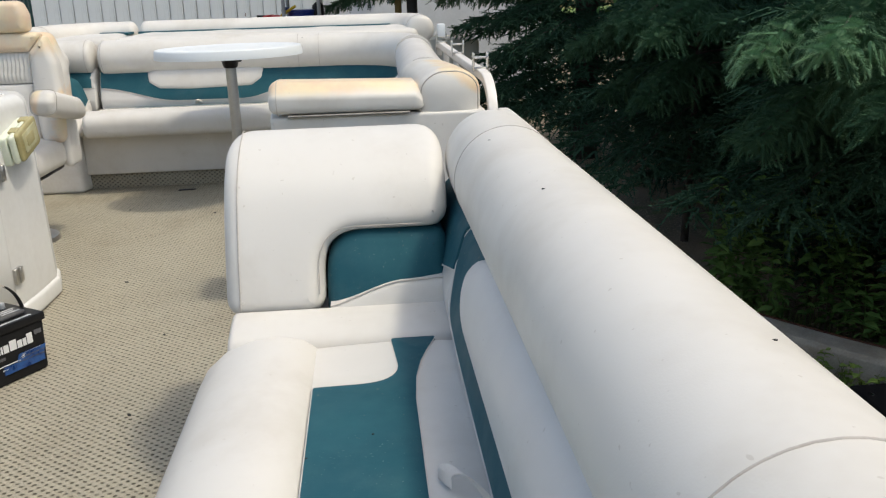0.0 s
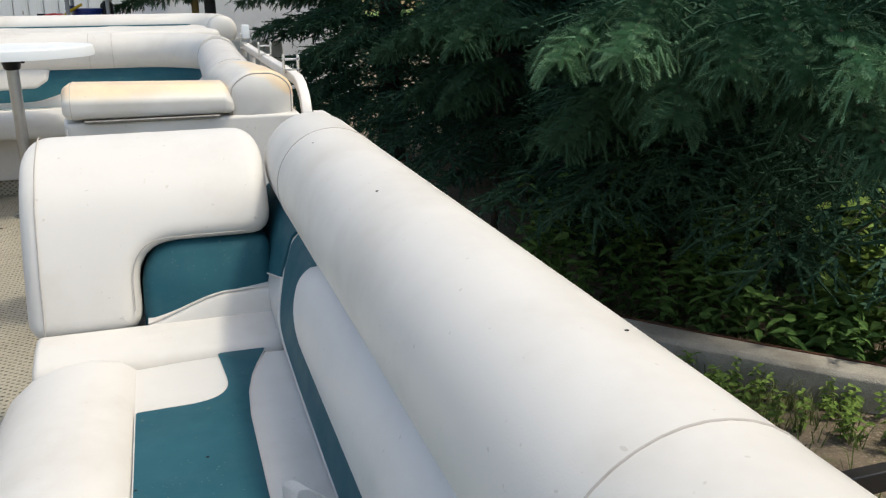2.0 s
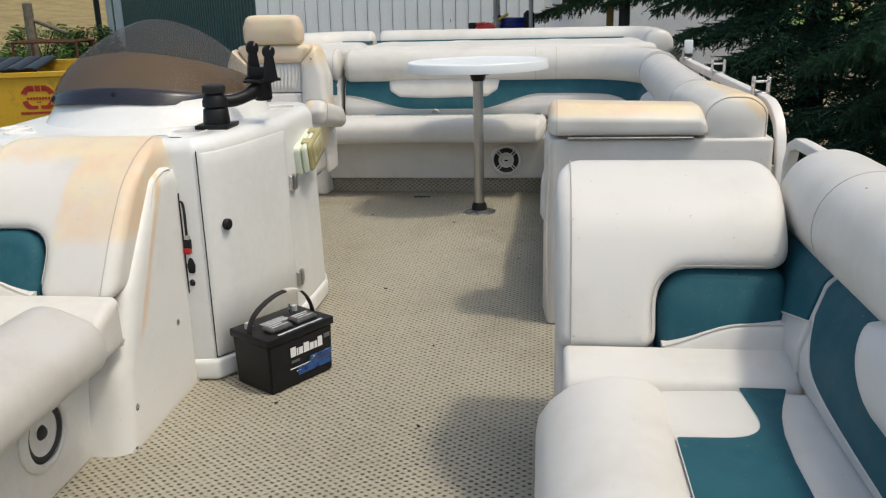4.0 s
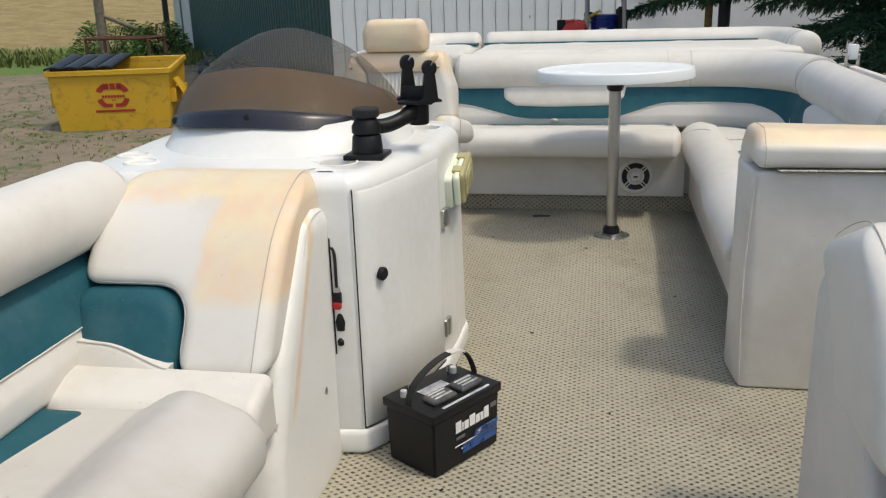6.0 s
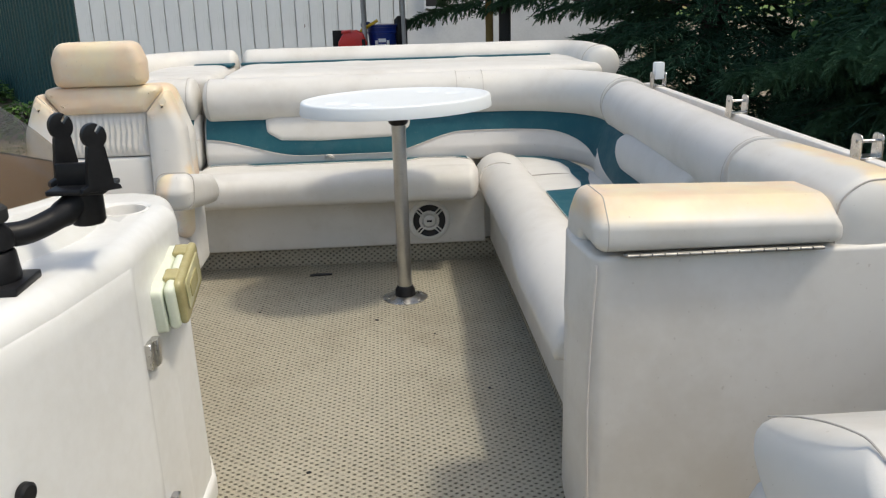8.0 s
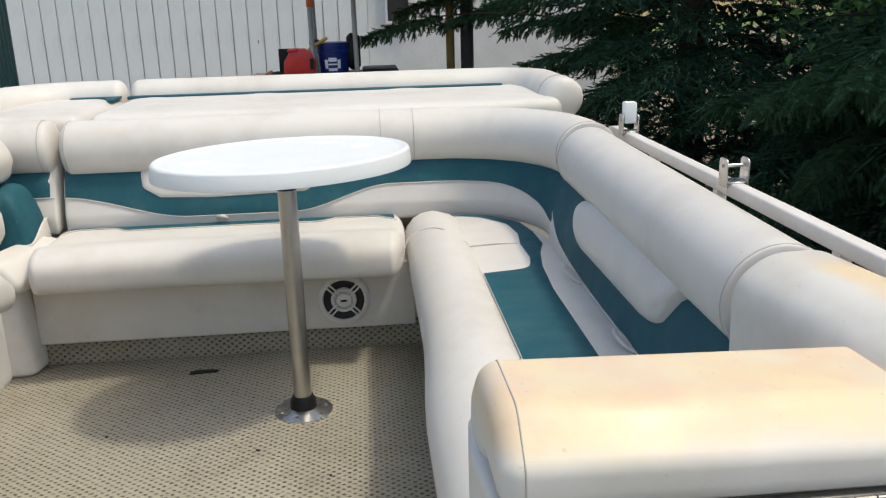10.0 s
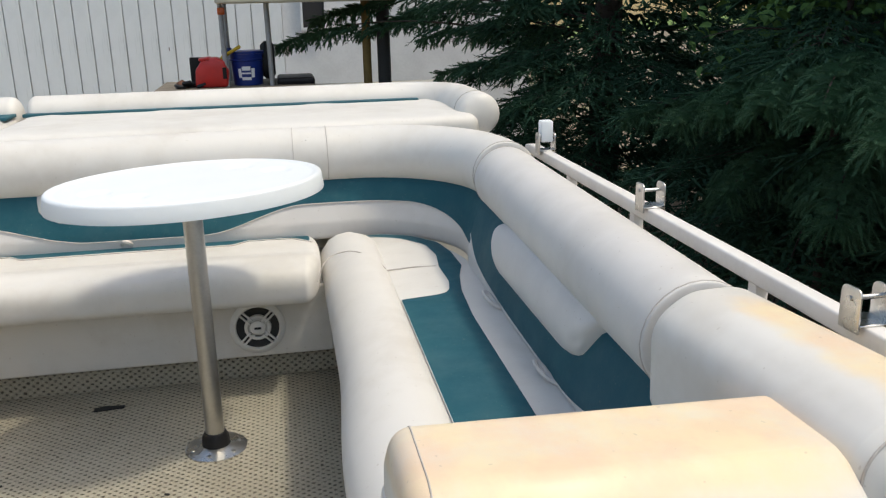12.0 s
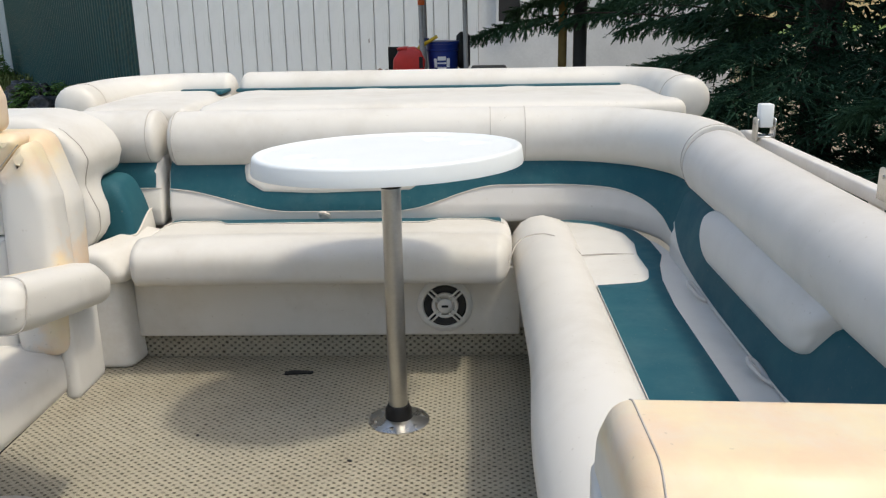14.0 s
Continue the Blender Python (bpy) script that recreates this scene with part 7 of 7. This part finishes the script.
def fine_bough(origin, tip, young):
    """A long bough seen close to: an arched spine whose outer metre carries a curtain of drooping, finger-like shoots."""
    up = np.array((0, 0, 1.0))
    way = np.array(tip) - origin
    length = float(np.linalg.norm(way[:2]))
    fwd = np.array((way[0], way[1], 0.0)) / length
    lat = np.array((-fwd[1], fwd[0], 0.0))
    s = np.linspace(0, 1, 24)
    axis = origin + way * s[:, None] + up * (0.20 * length * s * (1 - s * s))[:, None] + lat * (0.04 * length * np.sin(3 * s + rng.uniform(0, 6)) * (1 - s))[:, None]
    sets, wood = ([], [], [], []), [(axis, 0.0035 * length + 0.003)]
    at = lambda u: np.array([np.interp(u, s, axis[:, c]) for c in range(3)])
    u = 0.15
    while u < 1 - 0.95 / length:
        u += 0.13 / length * rng.uniform(0.7, 1.3)
        for sg in (-1, 1):
            ln = rng.uniform(0.25, 0.5)
            d0 = fwd * 0.6 + lat * sg * 0.8 + up * rng.uniform(-0.3, 0.0)
            for j in range(int(ln / 0.11)):
                q = at(u) + d0 * 0.11 * (j + 0.5) - up * 0.12 * (0.11 * j) ** 1.5
                sets[1].append((q, d0 + lat * rng.uniform(-0.5, 0.5) - up * rng.uniform(0.1, 0.6)))
    u = 1 - 0.95 / length
    while u < 0.998:
        u += 0.060 / length * rng.uniform(0.7, 1.3)
        p, left = at(min(u, 1.0)), max(0.0, (1 - u) * length)
        for sg in (-1, 1):
            ln = (0.07 + 0.27 * min(1.0, left / 0.7) ** 0.7) * rng.uniform(0.6, 1.1)
            d0 = fwd * rng.uniform(0.35, 0.85) + lat * sg * rng.uniform(0.5, 1.0) + up * rng.uniform(-0.2, 0.12)
            d0 /= np.linalg.norm(d0)
            m = max(2, int(ln / 0.066))
            for j in range(m):
                f = (j + 0.5) / m
                q = p + d0 * ln * f - up * 0.45 * ln * f * f
                tan = d0 - up * 1.15 * f
                tan /= np.linalg.norm(tan)
                across = np.cross(tan, up)
                across /= np.linalg.norm(across) + 1e-9
                # outer shoots of chosen boughs take the young, sun-brightened colour
                lit_tip = young and (left < 0.26 or (left < 0.5 and f > 0.75)) and rng.uniform() < 0.9
                for tw in (-1, 1) if j < m - 1 else (-0.3, 0.3):
                    d = tan * rng.uniform(0.55, 0.9) + across * tw * rng.uniform(0.45, 0.8) - up * rng.uniform(0.15, 0.6)
                    sets[3 if lit_tip else 0].append((q, d))
        for side in (-0.9, -0.3, 0.3, 0.9):
            sets[3 if young and left < 0.3 else 0].append((p, fwd * rng.uniform(0.6, 0.9) + lat * (side + rng.uniform(-0.25, 0.25)) - up * rng.uniform(-0.25, 0.35)))
    return sets, wood


def spruce(x, y, height, radius, near_side=None, first=0.35, boughs=70, label="", tips=(), fine=()):
    """A spruce with a tapered trunk and whorls of drooping boughs, finer on the side near_side looks at;
    tips: ends of long boughs that stand out from the crown."""
    tree = thing("spruce_tree", label, "tree", "spruces beside the boat")
    z0 = ground_height(x, y)
    trunk = np.array([(x + 0.03 * math.sin(3 * u), y + 0.03 * math.cos(2 * u), z0 - 0.1 + (height + 0.1) * u) for u in np.linspace(0, 1, 14)])
    r0 = 0.020 * height + 0.03
    tv, tf = tube_data(trunk, [r0 * (1 - 0.96 * u) for u in np.linspace(0, 1, 14)], 12)
    tv, tf = list(tv), list(tf)
    jobs = []
    for k in range(boughs):
        u = ((k + 0.5) / boughs) ** 1.25
        z = z0 + first + (height - first - 0.25) * u
        az = k * 2.399963 + rng.uniform(-0.3, 0.3)
        ln = radius * (1 - u) ** 0.75 * rng.uniform(0.72, 1.05) + 0.18
        if z < z0 + 1.1:
            ln = min(ln, 0.9 + 1.1 * (z - z0))
        level = 2
        if near_side is not None:
            d = (az - near_side + math.pi) % (2 * math.pi) - math.pi
            level = 1 if abs(d) < 1.7 and z < 1.4 else 2
            if abs(d) < 1.9:
                ln *= 0.70
        jobs.append((z, az, ln, level, None))
    for tip in tips:
        ln = math.hypot(tip[0] - x, tip[1] - y)
        jobs.append((max(z0 + 0.25, tip[2] + 0.10 * ln), 0.0, ln, 1, tip))
    for tip in fine:
        ln = math.hypot(tip[0] - x, tip[1] - y)
        jobs.append((max(z0 + 0.25, tip[2] - 0.02 * ln), 0.0, ln, None, tip))
    groups = ([], [], [], [])
    for z, az, ln, level, tip in jobs:
        start = np.array((np.interp(z, trunk[:, 2], trunk[:, 0]), np.interp(z, trunk[:, 2], trunk[:, 1]), z))
        sets, wood = bough(start, az, ln, level, tip=tip) if level is not None else fine_bough(start, tip[:3], len(tip) > 3)
        for a, b in zip(groups, sets):
            a += b
        for line, r in wood:
            v, f = tube_data(line, np.linspace(r, r * 0.3, len(line)), 5)
            o = len(tv)
            tv += v
            tf += [tuple(o + i for i in q) for q in f]
    mesh_of("trunk", tv, tf, BARK, tree, "", 60)
    made = []
    for group, tmpl in zip(groups, (*SHOOTS, TWIG_NEAR)):
        if not group:
            made.append(np.zeros((0, 3, 3)))
            continue
        p = np.array([g[0] for g in group])
        d = np.array([g[1] for g in group])
        up = np.array((0, 0, 1.0)) + rng.normal(0, 0.25, d.shape)
        m = frame_of(d, up) * rng.uniform(0.75, 1.2, len(p))[:, None, None]
        made.append((np.einsum("nij,tvj->ntvi", m, tmpl) + p[:, None, None]).reshape(-1, 3, 3))
    # inner and upper crown take the greens darkened for shade
    big_mesh("crown", np.concatenate(made[1:3]), NEEDLE_SHADE if near_side is not None else NEEDLE_FAR, tree)
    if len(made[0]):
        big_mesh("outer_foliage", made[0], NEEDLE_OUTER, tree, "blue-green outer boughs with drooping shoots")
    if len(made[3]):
        # young shoots whose colour also holds the sun on them
        big_mesh("sunlit_young_growth", made[3], NEEDLE_YOUNG_LIT, tree, "paler blue-green young shoots with sunlight put into their colour")
    return tree


DARKSP = "dark green spruce with drooping boughs and shaded bare inner twigs"
FIRST_FINE = [(2.27, -1.45, 0.83, 1), (2.36, -1.80, 0.87, 1), (2.80, -2.58, 0.83, 1), (2.52, -1.92, 0.64), (2.40, -1.22, 0.45), (2.50, -1.02, 0.78), (2.62, -2.15, 0.84), (2.75, -2.35, 0.84), (2.90, -2.60, 0.58), (2.80, 0.36, 0.84), (2.70, -0.35, 0.76), (2.60, -0.60, 0.36)]
FIRST_TIPS = [(3.0, -0.3, 0.5), (3.3, -2.1, 0.65), (3.2, -0.9, 0.2), (3.1, 0.2, 0.95), (3.0, -0.6, 1.0), (2.75, -0.8, 0.05), (2.6, -0.15, -0.06), (3.3, -1.7, -0.05), (3.5, -2.3, 0.05), (3.4, -1.4, 1.1), (3.3, -2.2, 1.15)]
SECOND_FINE = [(2.40, 1.90, 0.66), (2.40, 1.45, 0.76), (2.42, 1.05, 0.84), (2.45, 0.70, 0.86), (2.42, 0.25, 0.80), (2.50, 1.50, 0.34), (2.50, 0.60, 0.40), (2.60, 3.0, 0.54)]
SECOND_TIPS = [(2.35, 1.9, -0.10), (2.6, 2.8, 0.15), (2.75, 3.3, 0.55), (2.6, 3.4, -0.15), (2.4, 0.9, -0.15), (2.9, 2.2, 1.0), (2.8, 1.3, 1.05)]
THIRD_TIPS = [(2.5, 4.2, -0.15), (2.3, 4.9, 0.35), (2.1, 5.6, 0.75), (2.6, 4.0, 0.6), (2.2, 6.2, 0.0)]
THIRD_FINE = [(0.30, 7.05, 0.90), (0.69, 7.1, 1.15), (1.15, 6.9, 1.02), (1.50, 6.6, 1.17), (1.75, 6.4, 0.95), (1.90, 6.3, 0.60), (2.20, 6.0, 0.98), (2.40, 5.9, 0.74)]
spruce(4.4, 0.45, 6.2, 2.2, math.pi + 0.5, 0.30, 120, "blue-green spruce with bright drooping bough tips beside the kerb", FIRST_TIPS, FIRST_FINE)
spruce(4.3, 2.9, 6.4, 2.1, math.pi + 0.35, 0.3, 110, DARKSP, SECOND_TIPS, SECOND_FINE)
spruce(3.33, 5.4, 7.5, 2.1, math.pi + 0.9, 0.6, 96, DARKSP, THIRD_TIPS, THIRD_FINE)
spruce(7.6, -5.4, 6.2, 2.3, None, 0.3, 90, DARKSP)
spruce(6.9, 0.8, 8.5, 2.8, None, 0.3, 100, DARKSP)
spruce(8.8, -2.2, 6.2, 2.6, None, 0.3, 100, DARKSP)
spruce(6.2, 4.2, 8.5, 2.7, None, 0.3, 100, DARKSP)
spruce(9.6, -0.8, 9.0, 3.0, None, 0.3, 80, DARKSP)
spruce(9.4, 3.0, 9.0, 3.0, None, 0.3, 80, DARKSP)
spruce(9.2, -5.0, 9.0, 3.0, None, 0.3, 80, DARKSP)
spruce(11.5, 7.0, 9.0, 3.0, None, 0.3, 80, DARKSP)

# ---- weeds ----
LEAF = needle_material("weed_leaves", (0.06, 0.13, 0.035), (0.105, 0.195, 0.05), (0.125, 0.215, 0.06))
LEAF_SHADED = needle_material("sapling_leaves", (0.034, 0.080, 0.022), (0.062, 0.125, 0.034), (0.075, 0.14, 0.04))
LEAF_LIGHT = needle_material("young_vine_leaves", (0.13, 0.22, 0.045), (0.19, 0.28, 0.065), (0.22, 0.31, 0.08))
GRASS = needle_material("grass_blades", (0.07, 0.11, 0.03), (0.13, 0.17, 0.05), (0.20, 0.20, 0.08))


def leaf_template(length, width, notch=0.0):
    """A folded leaf along +x as triangles."""
    spine = [(0, 0, 0), (length * 0.35, 0, -0.02 * length), (length * 0.7, 0, -0.06 * length), (length, 0, -0.16 * length)]
    rim = [(0.02 * length - notch, 0.30), (length * 0.30, 1.0), (length * 0.65, 0.72)]
    out = []
    for sg in (-1, 1):
        edge = [(a, sg * width / 2 * w, 0.14 * width * w) for a, w in rim]
        out += [(spine[0], edge[0], edge[1]), (spine[0], edge[1], spine[1]), (spine[1], edge[1], edge[2]), (spine[1], edge[2], spine[2]), (spine[2], edge[2], spine[3])]
    return np.array(out)


def leafy(places, tmpl, scale=(0.7, 1.2)):
    p, d = np.array([q[0] for q in places], float), np.array([q[1] for q in places], float)
    up = np.array((0, 0, 1.0)) + rng.normal(0, 0.35, d.shape)
    m = frame_of(d, up) * rng.uniform(*scale, len(p))[:, None, None]
    return (np.einsum("nij,tvj->ntvi", m, tmpl) + p[:, None, None]).reshape(-1, 3, 3)


def weed_places(x, y, height, pairs, spread):
    """Stem line and leaf poses of one nettle-like plant."""
    z = ground_height(x, y)
    lean = rng.normal(0, 0.12, 2)
    stem = np.array([(x + lean[0] * height * u * u, y + lean[1] * height * u * u, z + height * u) for u in np.linspace(0, 1, 6)])
    leaves = []
    for k in range(pairs):
        u = 0.12 + 0.88 * (k + 0.5) / pairs
        p = np.array([np.interp(u, np.linspace(0, 1, 6), stem[:, c]) for c in range(3)])
        a = k * 1.57 + rng.uniform(-0.5, 0.5)
        for h in (0, math.pi):
            leaves.append((p, (math.cos(a + h) * spread, math.sin(a + h) * spread, rng.uniform(-0.35, 0.35))))
    return stem, leaves


def weed_bed(name, spots, tmpl, material, label, heights, pairs, category="weeds"):
    tris, stems = [], []
    for x, y in spots:
        h = rng.uniform(*heights)
        stem, leaves = weed_places(x, y, h, max(3, int(pairs * h)), 1.0)
        tris.append(leafy(leaves, tmpl))
        for a, b in zip(stem, stem[1:]):
            w = np.array((0.004, 0.002, 0))
            stems += [(a - w, a + w, b), (a - w[[1, 0, 2]], a + w[[1, 0, 2]], b)]
    tris.append(np.array(stems))
    return tagged(big_mesh(name, np.concatenate(tris), material), label, category, kind="stuff")


def along_kerb(n, off, spread, u0=0.0, u1=1.0):
    """Places beside the kerb; off to its back is positive."""
    out = []
    for _ in range(n):
        i = rng.uniform(u0, u1) * (len(kerb_line) - 2)
        k = int(i)
        p = kerb_line[k] * (1 - i + k) + kerb_line[k + 1] * (i - k)
        t = kerb_line[k + 1] - kerb_line[k]
        t = t / np.linalg.norm(t)
        side = np.array((-t[1], t[0]))
        d = off + rng.uniform(0, spread)
        out.append(tuple(p + side * d))
    return out


NETTLE = leaf_template(0.085, 0.045, 0.004)
weed_bed("weeds", along_kerb(70, 0.15, 0.55, 0.28, 0.62), NETTLE, LEAF, "dark green nettle-like weeds below the spruces", (0.45, 1.0), 16)
weed_bed("weeds", along_kerb(60, 0.12, 0.6, 0.62, 0.95), NETTLE, LEAF, "leafy weeds along the back of the kerb", (0.2, 0.45), 20)
weed_bed("weeds", along_kerb(46, 0.35, 0.35, 0.74, 0.86), leaf_template(0.075, 0.065, 0.012), LEAF_LIGHT, "yellow-green vine leaves climbing below the spruce", (0.6, 1.05), 18)
weed_bed("weeds", along_kerb(110, -0.5, 0.38, 0.45, 0.95), leaf_template(0.05, 0.026), LEAF_LIGHT, "low young weeds in the gravel before the kerb", (0.06, 0.20), 46)
weed_bed("weeds", along_kerb(14, 0.2, 0.35, 0.70, 0.80), leaf_template(0.17, 0.055), LEAF, "broad-leaved weeds behind the kerb", (0.25, 0.5), 9)


def blades(spots, length, width):
    tris = []
    for x, y in spots:
        z = ground_height(x, y)
        for _ in range(5):
            a, ln = rng.uniform(0, 6.28), length * rng.uniform(0.5, 1.2)
            b = np.array((x + rng.normal(0, 0.02), y + rng.normal(0, 0.02), z))
            d = np.array((math.cos(a), math.sin(a), 0))
            w = np.array((-d[1], d[0], 0)) * width / 2
            mid, tip = b + d * ln * 0.25 + (0, 0, ln * 0.65), b + d * ln * 0.6 + np.array((0, 0, ln * 0.9))
            tris += [(b - w, b + w, mid + w * 0.7), (b - w, mid + w * 0.7, mid - w * 0.7), (mid - w * 0.7, mid + w * 0.7, tip)]
    return np.array(tris)


spots = along_kerb(260, -0.55, 1.2, 0.3, 0.95) + [(rng.uniform(2.6, 4.2), rng.uniform(-3.6, -1.6)) for _ in range(90)]
tagged(big_mesh("grass", blades(spots, 0.16, 0.006), GRASS), "thin grass blades in the gravel by the kerb", "grass", kind="stuff")
yard = [(-7.0 + rng.normal(0, 3.2), 8.0 + rng.normal(0, 2.6)) for _ in range(900)] + [(-12 + rng.normal(0, 4), 12 + rng.normal(0, 4)) for _ in range(900)]
tagged(big_mesh("grass", blades(yard, 0.045, 0.012), GRASS), "short weeds in the gravel round the dumpster", "grass", kind="stuff")
meadow = [(q[0] + rng.uniform(-9, 9), q[1] + rng.uniform(-3, 3)) for q in [(-17, 25)] * 900]
tagged(big_mesh("grass", blades(meadow, 0.45, 0.05), GRASS), "tall grass along the edge of the field", "grass", kind="stuff")


def bush(x, y, r, h, n, label):
    b = thing("bush", label, "bush")
    z = ground_height(x, y)
    places, stems = [], []
    for _ in range(2 * n):
        a, e = rng.uniform(0, 6.28), rng.uniform(0.0, 1.0)
        rr = r * math.sqrt(rng.uniform(0.2, 1)) * (1 - 0.5 * e)
        p = np.array((x + rr * math.cos(a), y + rr * math.sin(a), z + h * e * rng.uniform(0.8, 1.1) + 0.05))
        places.append((p, (math.cos(a), math.sin(a), rng.uniform(-0.4, 0.5))))
    for k in range(10):
        a = k * 0.63
        stems.append(np.array([(x, y, z - 0.02), (x + 0.3 * r * math.cos(a), y + 0.3 * r * math.sin(a), z + 0.5 * h), (x + 0.6 * r * math.cos(a), y + 0.6 * r * math.sin(a), z + 0.9 * h)]))
    sv, sf = [], []
    for line in stems:
        v, f = tube_data(line, 0.02, 5)
        sf += [tuple(len(sv) + i for i in q) for q in f]
        sv += v
    mesh_of("stems", sv, sf, BARK, b)
    big_mesh("leaves", leafy(places, leaf_template(0.13, 0.07)), LEAF, b)
    return b


bush(-15.5, 24.6, 1.3, 1.2, 1300, "dense dark green bush beside the shed door")
bush(-18.0, 25.6, 1.8, 1.3, 1200, "rough green bush behind the fence post")
bush(-9.3, 16.6, 0.9, 0.6, 500, "low green weeds along the foot of the shed")
bush(-6.0, 11.2, 0.5, 0.5, 260, "low green weeds along the foot of the shed")


def leaf_tree(x, y, height, reach, low, n, label):
    """A slim broad-leaved sapling: a tapered stem, rising limbs and many single leaves in loose clumps."""
    tree = thing("broadleaf_tree", label, "tree")
    z = ground_height(x, y)
    stem = np.array([(x + 0.06 * math.sin(2 * u), y + 0.05 * math.sin(3 * u), z - 0.05 + height * u) for u in np.linspace(0, 1, 10)])
    tv, tf = tube_data(stem, np.linspace(0.035, 0.008, 10), 8)
    tv, tf = list(tv), list(tf)
    places = []
    for k in range(26):
        u = 0.35 + 0.65 * (k + 0.5) / 26
        p = np.array([np.interp(u, np.linspace(0, 1, 10), stem[:, c]) for c in range(3)])
        a = k * 2.399963
        ln = reach * rng.uniform(0.6, 1.0) * (1.15 - 0.6 * u)
        limb = np.array([p + ln * f * np.array((math.cos(a), math.sin(a), 0.0)) + np.array((0, 0, ln * (0.55 * f - 0.45 * f * f))) for f in np.linspace(0, 1, 6)])
        v, f = tube_data(limb, np.linspace(0.010, 0.002, 6), 5)
        tf += [tuple(len(tv) + i for i in q) for q in f]
        tv += v
        for _ in range(n // 26):
            q = limb[rng.integers(1, 6)] + rng.normal(0, 0.085, 3)
            if q[2] > low:
                places.append((q, (rng.normal(), rng.normal(), rng.uniform(-0.9, 0.1))))
    mesh_of("trunk", tv, tf, BARK, tree, "", 60)
    big_mesh("leaves", leafy(places, leaf_template(0.062, 0.046, 0.006)), LEAF_SHADED, tree)
    return tree


leaf_tree(3.25, 1.75, 3.4, 0.95, 0.80, 2600, "slim broad-leaved sapling with loose green leaves among the spruces")
